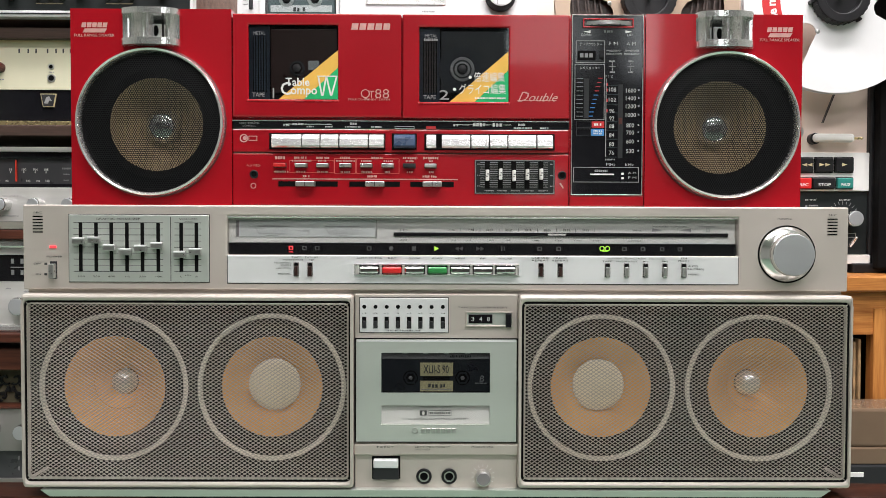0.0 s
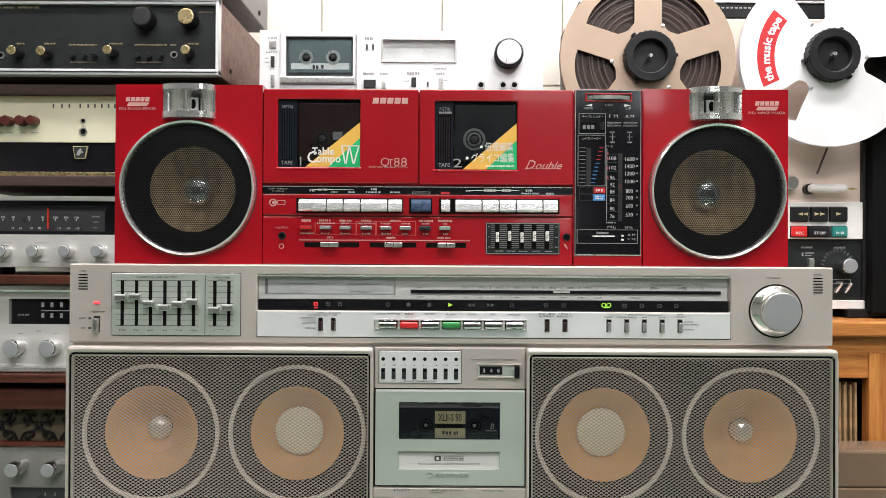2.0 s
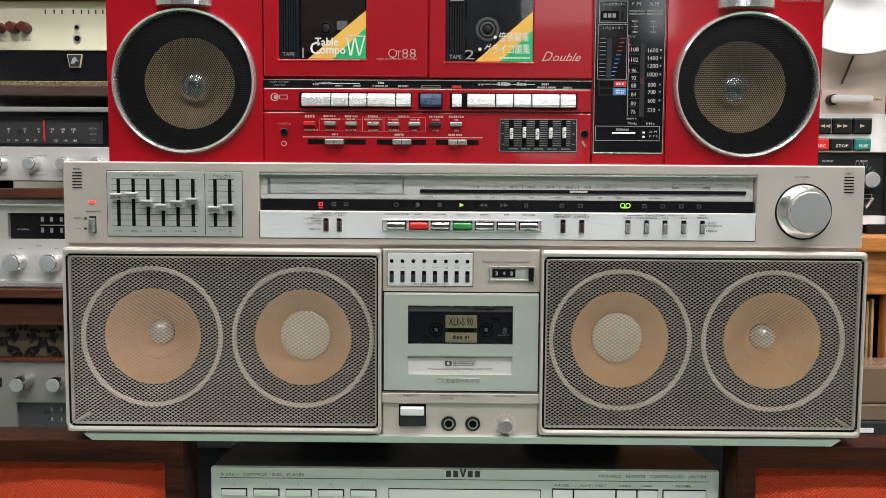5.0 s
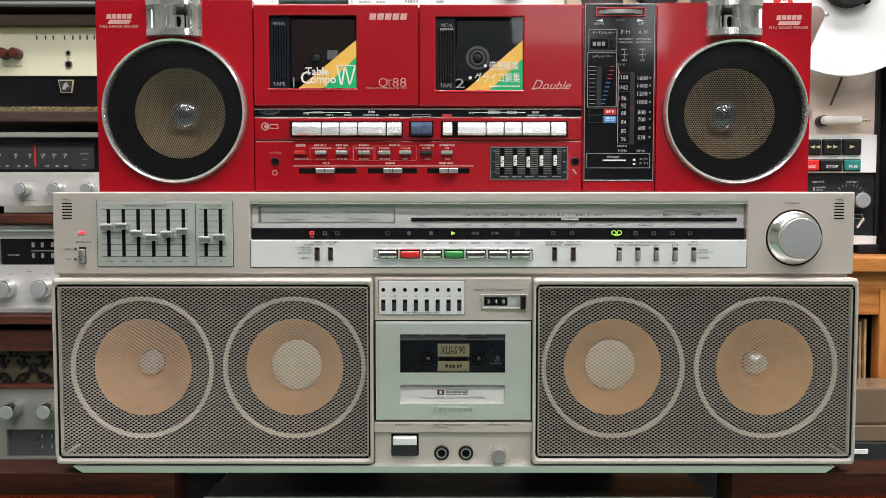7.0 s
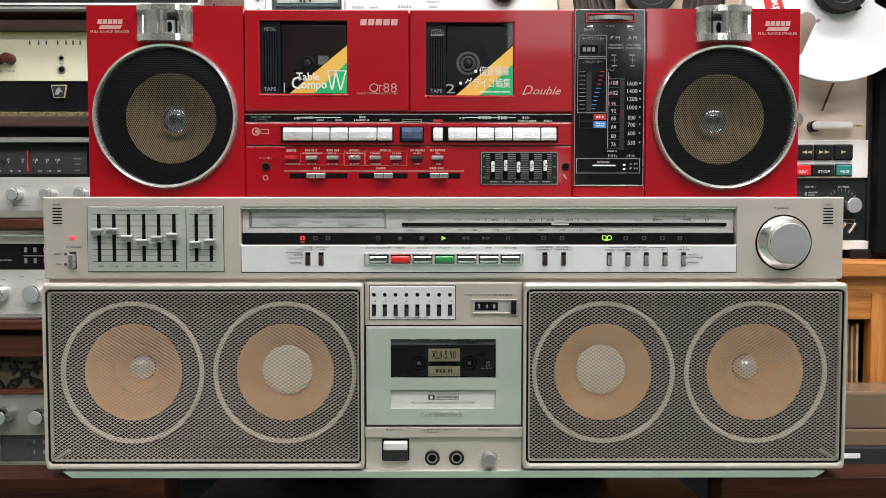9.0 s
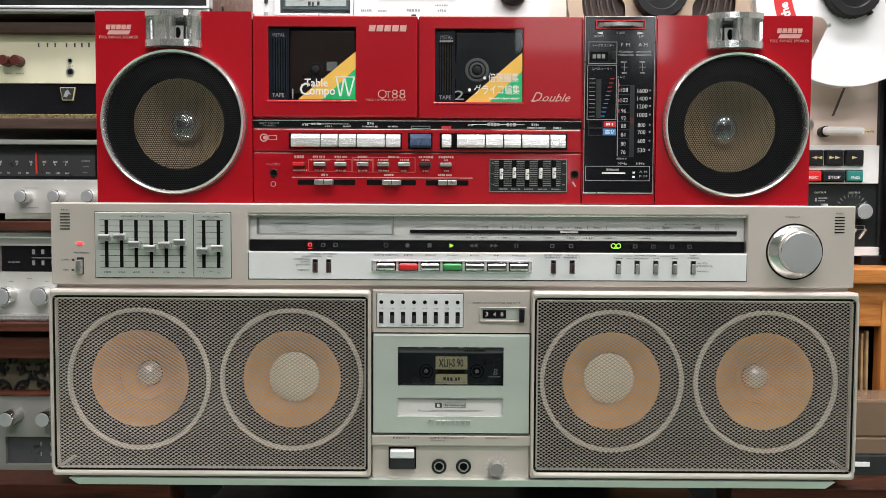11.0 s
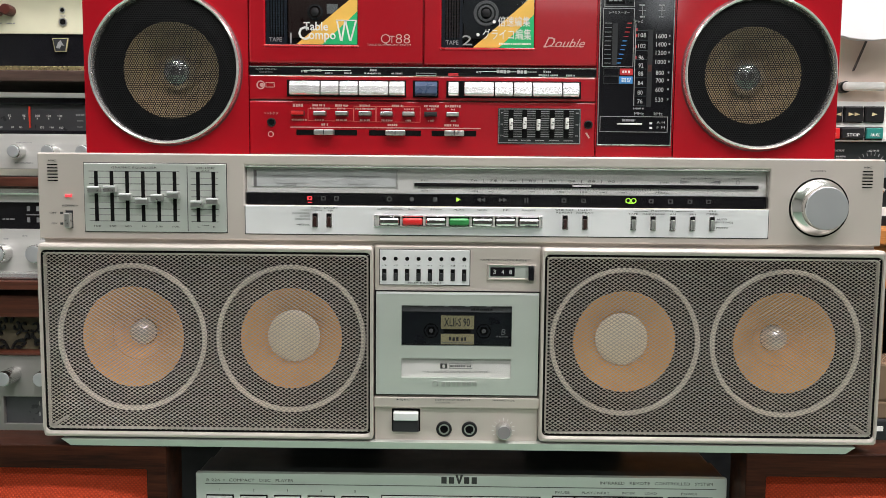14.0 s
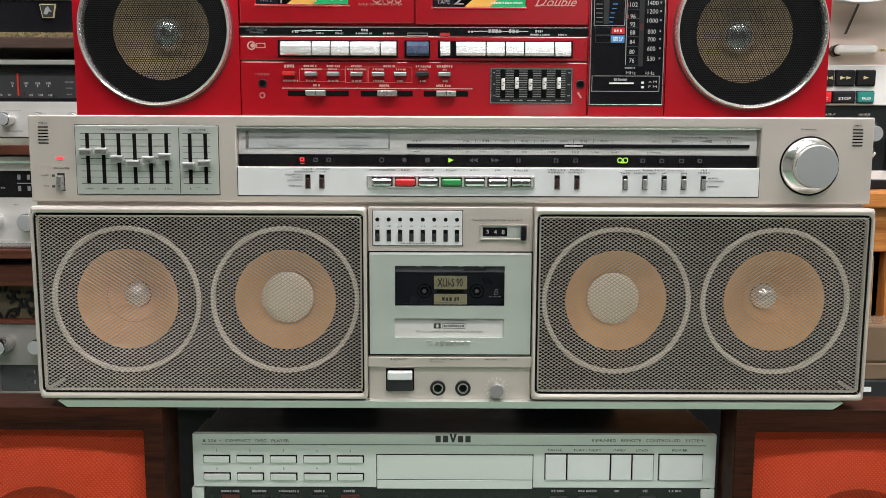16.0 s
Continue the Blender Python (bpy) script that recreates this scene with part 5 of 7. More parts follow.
    bars([(-0.1399, -0.1275, 1.0722, 1.0737), (-0.1205, -0.1125, 1.0722, 1.0737), (-0.1025, -0.0935, 1.0722, 1.0737), (-0.0826, -0.0746, 1.0722, 1.0737), (-0.0646, -0.0556, 1.0722, 1.0737), (-0.0446, -0.0397, 1.0722, 1.0737), (-0.0257, -0.0207, 1.0722, 1.0737), (-0.0067, -0.0027, 1.0722, 1.0737), (-0.1150, -0.1090, 1.0683, 1.0702), (-0.0596, -0.0506, 1.0683, 1.0702), (-0.0122, 0.0002, 1.0683, 1.0702)], Y + 0.0009, "pinkprint", rb)
    for f in ((-0.1264, -0.0880, 1.0720, 1.0827), (-0.0880, -0.0696, 1.0715, 1.0846), (-0.0690, -0.0322, 1.0715, 1.0846)):
        part("word_frame", frame_rect(*f, f[0] + 0.0004, f[1] - 0.0004, f[2] + 0.0004, f[3] - 0.0004, Y + 0.0007, Y + 0.0013), "pinkline", rb)
    part("level_line", box(-0.1410, 0.0182, Y + 0.0006, Y + 0.0012, 1.0664, 1.0672), "pinkprint", rb)
    for (a, b_), cx in (((-0.1360, -0.0851), -0.1122), ((-0.0751, -0.0317), -0.0528), ((-0.0227, 0.0147), -0.0038)):
        z0, z1 = 1.0603, 1.0648
        part("slider_slot", box(a, b_, Y + 0.0006, Y + 0.0016, z0, z1), "hole", rb)
        zc = (z0 + z1) / 2
        sl = part("slider", box(cx - 0.0082, cx + 0.0082, Y - 0.0065, Y + 0.001, zc - 0.0022, zc + 0.0022, 0.0007), "satin", rb, "silver slider cap")
        part("slider_notch", box(cx - 0.0003, cx + 0.0003, Y - 0.0067, Y - 0.0060, zc - 0.002, zc + 0.002), "slate", sl)
    for x, z in ((-0.1569, 1.0707), (0.1080, 1.0707)):
        j = part("jack_socket", lathe([(0.0036, Y + 0.0012), (0.0036, Y), (0.0029, Y - 0.0004), (0.0022, Y + 0.0008)], x, z, 28, None, False), "black", rb, "small black socket")
        part("socket_hole", lathe([(0.0024, Y + 0.0006), (0, Y + 0.0006)], x, z, 20, None, False), "hole", j)
    lettering("ヘッドホン", -0.1573, 1.0782, 0.0020, Y + 0.0008, "pinkprint", rb, width=0.0118)
    hx, hz = -0.1575, 1.0608
    part("symbol", lathe([(0.0024, Y + 0.0008), (0.0018, Y + 0.0008)], hx, hz, 20, None, False), "pinkprint", rb)
    part("symbol", prism([(0.1055, 1.0638), (0.1070, 1.0643), (0.1096, 1.0598), (0.1086, 1.0593)], Y + 0.0006, Y + 0.001), "pinkprint", rb)
    # small equaliser
    qx0, qx1, qz0, qz1 = 0.0326, 0.1016, 1.0543, 1.0839
    q = part("equaliser", box(qx0, qx1, Y - 0.0004, Y + 0.003, qz0, qz1, 0.0008), "blackface", rb, "black five-slider equaliser")
    part("equaliser_rim", frame_rect(qx0 + 0.0006, qx1 - 0.0006, qz0 + 0.0006, qz1 - 0.0006, qx0 + 0.0011, qx1 - 0.0011, qz0 + 0.0011, qz1 - 0.0011, Y - 0.0007, Y - 0.0003, 0), "greyprint", q, "thin pale rim line")
    sliders = ((0.0434, 1.0704), (0.0547, 1.0714), (0.0661, 1.0701), (0.0777, 1.0711), (0.0896, 1.0714))
    for x, z in sliders:
        part("slot", box(x - 0.0021, x + 0.0021, Y - 0.0006, Y, 1.0590, 1.0830), "hole", q)
        for k in range(12):
            zk = 1.0603 + k * 0.0019
            part("scale_line", box(x + 0.0022, x + (0.0092 if x < 0.088 else 0.0060), Y - 0.0005, Y - 0.0002, zk, zk + 0.0004), "greyprint", q)
            if x < 0.05:
                part("scale_line", box(x - 0.0060, x - 0.0022, Y - 0.0005, Y - 0.0002, zk, zk + 0.0004), "greyprint", q)
        tip = part("slider", box(x - 0.0014, x + 0.0014, Y - 0.0060, Y, z - 0.0046, z + 0.0046, 0.0005), "white", q, "white slider tip")
        part("slider_notch", box(x - 0.0012, x + 0.0004, Y - 0.0062, Y - 0.0056, z - 0.0016, z - 0.0006), "grey", tip)
        part("slider_notch", box(x - 0.0004, x + 0.0012, Y - 0.0062, Y - 0.0056, z + 0.0004, z + 0.0014), "grey", tip)
    bars([(0.0350, 0.0372, zz, zz + 0.0010) for zz in (1.0608, 1.0700, 1.0795)] + [(0.0974, 0.0996, zz, zz + 0.0010) for zz in (1.0608, 1.0700, 1.0795)], Y - 0.0004, "greyprint", q)
    bars([(x0, x0 + 0.008, 1.0568, 1.0578) for x0 in (0.0412, 0.0522, 0.0637, 0.0756, 0.0876)], Y - 0.0004, "greyprint", q)
    return rb


RED = red_boombox()


def red_tuner(rb):
    Y = 0.012
    tx0, tx1, tz0, tz1 = 0.1154, 0.1768, 1.0538, 1.2079
    tp = part("tuner_panel", box(tx0, tx1, Y + 0.0002, Y + 0.005, tz0, tz1, 0.0006), "gloss", rb, "glossy black tuner scale")
    part("tuner_rim", frame_rect(tx0, tx1, tz0, tz1, tx0 + 0.0007, tx1 - 0.0007, tz0 + 0.0007, tz1 - 0.0007, Y - 0.0006, Y + 0.0006, 0.0002), "satin", tp, "thin bright rim")
    y = Y + 0.0001

    def tt(body, x, z, width, high=0.0022, m="softprint"):
        return lettering(body, x, z, high, y, m, tp, width=width)

    # tuning wheel
    wx0, wx1, wz0, wz1 = 0.1246, 0.1681, 1.1967, 1.2045
    part("wheel_frame", frame_rect(wx0, wx1, wz0, wz1, wx0 + 0.0012, wx1 - 0.0012, wz0 + 0.0012, wz1 - 0.0010, Y - 0.0016, Y + 0.0006, 0.0003), "red", tp, "red frame")
    arc = [(wx0 + 0.002 + (wx1 - wx0 - 0.004) * k / 16, Y - 0.0055 * math.sin(math.pi * k / 16)) for k in range(17)]
    part("tuning_wheel", slab(arc, wz0 + 0.002, wz1 - 0.0024), "satin", tp, "ribbed silver tuning wheel")
    tt("DOWN", 0.1277, 1.1908, 0.0082)
    tt("UP", 0.1648, 1.1908, 0.0045)
    for s, x in ((-1, 0.1282), (1, 0.1642)):
        z = 1.1935
        part("arrow", prism([(x - 0.003 * s, z - 0.0012), (x + 0.003 * s, z), (x - 0.003 * s, z + 0.0012)], y - 0.0002, y + 0.0002), "paint", tp)
    bars([(0.1430, 0.1509, 1.1928, 1.1947)], y, "greyprint", tp)

    def rim(f, m="greyprint", w=0.0005):
        part("word_frame", frame_rect(*f, f[0] + w, f[1] - w, f[2] + w, f[3] - w, y - 0.0002, y + 0.0002), m, tp)

    rim((0.1188, 0.1438, 1.1669, 1.1860))
    rim((0.1180, 0.1438, 1.1182, 1.1659))
    rim((0.1174, 0.1739, 1.0648, 1.0779))
    tt("テープカウンター", 0.1317, 1.1828, 0.0190, 0.0022)
    tt("レベルメーター", 0.1310, 1.1625, 0.0170, 0.0022)
    cnt = plate(*(0.1204, 0.1358, 1.1693, 1.1772), y - 0.0002, "hole", tp, "counter", 0.001, 0)
    for x in (0.1239, 0.1279, 0.1318):
        plate(x - 0.0014, x + 0.0014, 1.1715, 1.1750, y - 0.0004, "greyprint", cnt, "digit", 0.0004, 0)
    plate(*(0.1392, 0.1427, 1.1708, 1.1776), y - 0.0015, "black", tp, "reset_button", 0.002, 0.0004)
    plate(*(0.1261, 0.1304, 1.1197, 1.1536), y - 0.0002, "slate", tp, "meter_slot", 0.0006, 0)
    for k in range(10):
        z = 1.1536 - k * 0.0036
        part("meter_tick", box(0.1197, 0.1251, y - 0.0002, y + 0.0002, z, z + 0.0004), "greyprint", tp)
        x = 0.1410 - k * 0.0009
        part("meter_tick", box(x - 0.0045 + 0.0015, x + 0.0008, y - 0.0002, y + 0.0002, z, z + 0.0006), "redlab" if k < 4 else "bluelab", tp)
    plate(*(0.1329, 0.1437, 1.1116, 1.1170), y - 0.0003, "redlab", tp, "word_label", 0.0006, 0)
    plate(*(0.1325, 0.1437, 1.1047, 1.1106), y - 0.0003, "bluelab", tp, "word_label", 0.0006, 0)
    bars([(0.1349, 0.1414, 1.1133, 1.1153)], y - 0.0003, "paint", tp)
    bars([(0.1345, 0.1420, 1.1079, 1.1094), (0.1345, 0.1420, 1.1059, 1.1074)], y - 0.0003, "paint", tp)
    rim((0.1195, 0.1325, 1.1113, 1.1175), "slate")
    rim((0.1196, 0.1323, 1.1044, 1.1108), "slate")
    tt("F M", 0.1510, 1.1835, 0.0078, 0.0030)
    tt("A M", 0.1663, 1.1835, 0.0078, 0.0030)
    for body, x, z in (("FREQUENCY", 0.1516, 1.1774), ("MODULATION", 0.1516, 1.1747), ("AMPLITUDE", 0.1669, 1.1774), ("MODULATION", 0.1669, 1.1747)):
        tt(body, x, z, 0.0128, 0.0016)
    for x in (0.1502, 0.1661):
        part("scale_line", box(x - 0.0002, x + 0.0002, y - 0.0002, y + 0.0002, 1.1605, 1.1674), "greyprint", tp)
        part("scale_line", box(x - 0.0028, x + 0.0028, y - 0.0002, y + 0.0002, 1.1639, 1.1643), "greyprint", tp)
        bars([(x - 0.0026, x + 0.0026, 1.1679, 1.1691), (x - 0.002, x + 0.002, 1.1585, 1.1598)], y, "greyprint", tp)
    tt("テレビ", 0.1474, 1.1554, 0.0070, 0.0018)
    part("scale_line", box(0.1448, 0.1454, y - 0.0002, y + 0.0002, 1.0866, 1.1536), "greyprint", tp)
    for z in (1.1438, 1.1350, 1.1261, 1.1487):
        part("scale_dot", box(0.1455, 0.1465, y - 0.0002, y + 0.0002, z - 0.0012, z + 0.0012), "redlab", tp)
    for z in (1.1480, 1.1402, 1.1318, 1.1244, 1.1168, 1.1096, 1.1018, 1.0946, 1.0866):
        part("scale_line", box(0.1458, 0.1552, y - 0.0001, y + 0.0002, z - 0.0002, z + 0.0002), "tealline", tp)
    for body, z in (("108", 1.1443), ("102", 1.1355), ("96", 1.1261), ("92", 1.1197), ("88", 1.1131), ("84", 1.1054), ("80", 1.0975), ("76", 1.0903)):
        tt(body, 0.1502, z, 0.0021 * len(body), 0.0036)
    for body, z in (("1600", 1.1436), ("1400", 1.1369), ("1200", 1.1301), ("1000", 1.1227), ("800", 1.1138), ("700", 1.1076), ("600", 1.1000), ("530", 1.0918)):
        tt(body, 0.1661, z, 0.0022 * len(body), 0.0036)
        plate(0.1726, 0.1738, z - 0.0004, z + 0.0010, y - 0.0002, "greyprint", tp, "tick", 0.0004, 0)
    pt = plate(*(0.1556, 0.1596, 1.0856, 1.1487), y - 0.0001, "slate", tp, "pointer_track", 0.0006, 0)
    plate(*(0.1562, 0.1590, 1.1148, 1.1202), y - 0.0004, "redbrown", pt, "pointer", 0.0005, 0)
    bars([(0.1447, 0.1537, 1.0836, 1.0851)], y, "greyprint", tp)
    tt("MHz", 0.1497, 1.0802, 0.0080, 0.0026)
    tt("kHz", 0.1657, 1.0802, 0.0072, 0.0026)
    bars([(0.1358, 0.1468, 1.0737, 1.0757)], y, "greyprint", tp)
    plate(*(0.1319, 0.1523, 1.0710, 1.0722), y - 0.0015, "paint", tp, "band_switch", 0.002, 0.0003)
    tt("A M", 0.1683, 1.0730, 0.0068, 0.0020)
    tt("F M", 0.1683, 1.0690, 0.0068, 0.0020)
    for z in (1.0725, 1.0687):
        plate(0.1588, 0.1610, z - 0.0011, z + 0.0006, y - 0.0003, "paint", tp, "mark", 0.0004, 0)


red_tuner(RED)


# ---- behind: back wall, shelves and the other equipment ----
def back_wall():
    w = solid("wall_tiles", box(-1.23, 1.23, 0.936, 0.985, 0, 2.7), "grout", "cream tiled wall behind the equipment", "wall", "structure")
    tw, th = 0.246, 0.305
    me = None
    for i in range(10):
        for j in range(4):
            x, z = -0.2596 + (i - 4) * tw, 1.3993 + (j - 2) * th
            if me is None:
                b = box(0.0015, tw - 0.0015, -0.006, 0.003, 0.0015, th - 0.0015, 0.0012)
                me = bpy.data.meshes.new("tile")
                b.to_mesh(me)
                b.free()
                me.materials.append(M["wall"])
            t = new("tile", me)
            t.parent = w
            t.location = Vector((x, 0.936, z)) - w.location


back_wall()


def screws(bm, pts, y, r):
    for x, z in pts:
        lathe([(r, y), (r * 0.9, y - r * 0.5), (0, y - r * 0.7)], x, z, 12, bm, False)
    return bm


def rack_knob(parent, x, z, r, y, depth, cap="knobface", skirt="knobchrome", label="turned metal knob", ribs=24):
    k = part("knob", knob(x, z, r, y, depth, None, 32, ribs), skirt, parent, label)
    part("knob_cap", lathe([(r * 0.90, y - depth + 0.0005), (r * 0.90, y - depth - 0.0008), (r * 0.8, y - depth - 0.0012), (0, y - depth - 0.0010)], x, z, 32, None, False), cap, k, "bright knob face")
    return k


XL, XR = -0.80, -0.352


def top_amplifier():
    t = thing("amplifier", -0.58, 0.68, 1.3236, "black-faced vintage amplifier with chrome edges, brass knobs and wooden sides", "amplifier", "stacked hi-fi equipment")
    z0, z1 = 1.3308, 1.4520
    x1 = -0.3596
    part("case", box(XL, x1, 0.545, 0.82, z0 + 0.001, z1 - 0.001, 0.002), "sidewood", t, "worn reddish-brown wooden case")
    part("faceplate", box(XL, x1 - 0.003, 0.535, 0.545, 1.3405, 1.4412), "blackface", t, "black face panel")
    for a, b in ((1.4412, z1), (z0, 1.3405)):
        part("chrome_edge", box(XL, x1, 0.528, 0.546, a, b, 0.0018), "white_alu", t, "bright metal edge strip")
        part("chrome_line", box(XL, x1, 0.5265, 0.53, (a + b) / 2 - 0.0006, (a + b) / 2 + 0.0006), "slate", t, "dark groove")
    part("end_strip", box(x1 - 0.0045, x1, 0.527, 0.546, z0, z1, 0.001), "white_alu", t, "bright metal end strip")
    for x, z, r, cap in ((-0.4737, 1.4172, 0.0155, "slate"), (-0.4049, 1.4175, 0.0135, "brass"), (-0.6726, 1.3643, 0.0078, "brass"), (-0.6276, 1.3636, 0.0078, "brass"), (-0.5252, 1.3657, 0.0078, "brass"), (-0.4053, 1.3662, 0.0078, "brass")):
        rack_knob(t, x, z, r, 0.535, 0.026, cap, "black", "black knob with a brass face" if cap == "brass" else "large black knob")
    for px in ((-0.5879), (-0.5701), (-0.5532), (-0.4865), (-0.4687), (-0.4510)):
        part("toggle", knob(px, 1.3607, 0.0042, 0.535, 0.012, None, 20), "black", t, "small black push button")
    for x, z in ((-0.4306, 1.3641), (-0.7018, 1.3621)):
        part("socket", lathe([(0.0055, 0.5355), (0.0055, 0.533), (0.0036, 0.533), (0.0036, 0.5354)], x, z, 24, None, False), "satin", t, "round jack socket")
        part("socket_hole", lathe([(0.0036, 0.5345), (0, 0.5345)], x, z, 24, None, False), "hole", t)
    bars([(-0.7104, -0.6817, 1.4356, 1.4391), (-0.6755, -0.6406, 1.4358, 1.4392), (-0.4871, -0.4692, 1.4382, 1.4408), (-0.4148, -0.3916, 1.4385, 1.4420), (-0.6774, -0.6649, 1.3793, 1.3819), (-0.6337, -0.6167, 1.3795, 1.3821), (-0.5953, -0.5524, 1.3780, 1.3805), (-0.5328, -0.5114, 1.3799, 1.3825), (-0.4927, -0.4418, 1.3784, 1.3809), (-0.4365, -0.4276, 1.3785, 1.3811), (-0.4098, -0.3919, 1.3804, 1.3830), (-0.4299, -0.4192, 1.4303, 1.4321), (-0.3924, -0.3710, 1.4305, 1.4322), (-0.5931, -0.5530, 1.3512, 1.3528), (-0.4897, -0.4505, 1.3516, 1.3532)], 0.5348, "goldprint", t)
    for fx in (XL + 0.05, x1 - 0.05):
        place(part("foot", lathe([(0.014, 0), (0.012, 0.011)], 0, 0, 20), "black", t), (fx, 0.60, z0 - 0.0105), 90, "X")
    place(part("screw", screws(bmesh.new(), [(0, 0)], 0, 0.004), "black", t), (x1, 0.60, z0 + 0.022), 90, "Z")
    # grey unit on top of it
    g = thing("hifi_unit", -0.58, 0.70, 1.474, "grey enamelled hi-fi unit standing on the black amplifier", "hi-fi unit", "stacked hi-fi equipment")
    part("cabinet", box(XL, -0.345, 0.55, 0.815, 1.474, 1.60, 0.002), "grey", g)
    part("front_panel", box(XL, -0.345, 0.535, 0.55, 1.478, 1.60, 0.001), "slate", g)
    place(part("screw", screws(bmesh.new(), [(0, 0)], 0, 0.005), "black", g), (-0.345, 0.74, 1.49), 90, "Z")
    for fx in (XL + 0.06, -0.4151, -0.3896):
        part("foot", box(fx - 0.014, fx + 0.014, 0.58, 0.61, z1 - 0.001, 1.475, 0.002), "brass", g)


def cream_amplifier():
    z = [1.3194, 1.3030, 1.2294, 1.1822, 1.1749, 1.1586]
    t = thing("tube_receiver", -0.58, 0.70, z[5], "cream-faced vintage tube receiver in a brown wooden case", "receiver", "stacked hi-fi equipment")
    part("case", frame_rect(XL - 0.01, XR, z[5], z[0], XL, XR - 0.012, z[4], z[1], 0.545, 0.80, 0.0015), "darkwood", t, "dark brown wooden case")
    part("case_back", box(XL, XR - 0.012, 0.6, 0.79, z[4], z[1]), "slate", t)
    part("face", box(XL, XR - 0.0125, 0.560, 0.59, z[2], z[1] - 0.0006, 0.0006), "cream", t, "cream metal face")
    part("lower_panel", box(XL, XR - 0.0125, 0.562, 0.59, z[3], z[2]), "gloss", t, "black glass lower panel")
    part("trim", box(XL, XR - 0.0125, 0.556, 0.59, z[4], z[3], 0.0008), "brass", t, "brass trim line")
    part("upper_trim", box(XL, XR - 0.0125, 0.555, 0.56, z[1] - 0.0022, z[1] - 0.0006), "gold", t)
    # spaced maker's letters, as plain strokes
    for x, zz in ((-0.6309, 1.2874), (-0.6173, 1.2875), (-0.6055, 1.2875), (-0.5882, 1.2876), (-0.5755, 1.2876), (-0.5646, 1.2877), (-0.5537, 1.2877), (-0.5428, 1.2878), (-0.5328, 1.2878)):
        plate(x - 0.0011, x + 0.0011, zz - 0.0032, zz + 0.0032, 0.5595, "ink", t, "mark", 0.001, 0)
    for x, zz in ((-0.7148, 1.2620), (-0.6995, 1.2620), (-0.6778, 1.2621), (-0.6597, 1.2622)):
        part("knob", knob(x, zz, 0.0078, 0.56, 0.018, None, 24, 14), "redbrown", t, "small red-brown knob")
    bars([(-0.7240, -0.7122, 1.2434, 1.2452), (-0.7049, -0.6958, 1.2435, 1.2453), (-0.6831, -0.6740, 1.2436, 1.2454), (-0.6667, -0.6540, 1.2437, 1.2454), (-0.5860, -0.5787, 1.2549, 1.2567)], 0.5598, "greyprint", t)
    for (x, zz), r in (((-0.5829, 1.2641), 0.0035), ((-0.5827, 1.2469), 0.0052)):
        s = part("socket", lathe([(r * 1.25, 0.5602), (r * 1.2, 0.5585), (r * 0.8, 0.5585)], x, zz, 20, None, False), "satin", t)
        part("socket_hole", lathe([(r * 0.85, 0.5588), (0, 0.5588)], x, zz, 20, None, False), "hole", s)
    x, zz = -0.5878, 1.2141
    bd = part("badge", prism([(x - 0.0120, zz + 0.0095), (x + 0.0120, zz + 0.0095), (x + 0.0082, zz - 0.0105), (x - 0.0082, zz - 0.0105)], 0.5595, 0.563), "gold", t, "gold shield badge")
    part("badge_field", prism([(x - 0.0105, zz + 0.0082), (x + 0.0105, zz + 0.0082), (x + 0.0072, zz - 0.0092), (x - 0.0072, zz - 0.0092)], 0.5590, 0.5595), "slate", bd)
    part("badge_mark", prism([(x - 0.006, zz - 0.005), (x - 0.003, zz + 0.003), (x + 0.001, zz + 0.006), (x + 0.006, zz - 0.002), (x + 0.002, zz - 0.001), (x - 0.001, zz - 0.006)], 0.5586, 0.5590), "greyprint", bd)


def dial_receiver():
    z = [1.1438, 1.1365, 1.0827, 1.0298, 1.0179]
    t = thing("receiver", -0.58, 0.70, z[4], "silver receiver with a black tuning dial and a red needle", "receiver", "stacked hi-fi equipment")
    part("case", box(XL, XR, 0.585, 0.80, z[3], z[0], 0.002), "slate", t)
    part("top_trim", box(XL, XR, 0.562, 0.59, z[1], z[0], 0.0015), "brushed", t, "bright top trim")
    dial = part("dial_surround", frame_rect(XL, XR, z[2], z[1], XL + 0.06, -0.5516, 1.0881, 1.1274, 0.570, 0.59, 0.0006), "gloss", t)
    part("dial_scale", box(XL + 0.06, -0.5516, 0.578, 0.585, 1.0881, 1.1274), "dialgrey", dial, "dark grey dial glass")
    part("needle", box(-0.6455 - 0.0009, -0.6455 + 0.0009, 0.574, 0.577, 1.0918, 1.1246), "redneedle", dial, "red needle")
    for body, px in (("88", -0.7029), ("92", -0.6772), ("96", -0.6551), ("100", -0.6349), ("104", -0.6175), ("108", -0.6009), ("FM", -0.7195)):
        lettering(body, px, 1.1103, 0.0036, 0.5775, "paint", dial)
        part("tick", box(px - 0.0005, px + 0.0005, 0.577, 0.578, 1.1048, 1.1075), "paint", dial)
    for body, px in (("54", -0.7038), ("60", -0.6910), ("70", -0.6735), ("80", -0.6607), ("120", -0.6285), ("140", -0.6138), ("160", -0.5991)):
        lettering(body, px, 1.0929, 0.0032, 0.5775, "paint", dial)
    bars([(-0.5762, -0.5633, 1.1106, 1.1133), (-0.5742, -0.5650, 1.1024, 1.1042), (-0.5741, -0.5667, 1.0932, 1.0950)], 0.5778, "greyprint", dial)
    part("face", box(XL, XR, 0.566, 0.59, z[3], z[2] - 0.0004, 0.0008), "brushed", t, "brushed silver face")
    for x, zz in ((-0.7083, 1.0558), (-0.6575, 1.0561), (-0.6067, 1.0563), (-0.5551, 1.0566)):
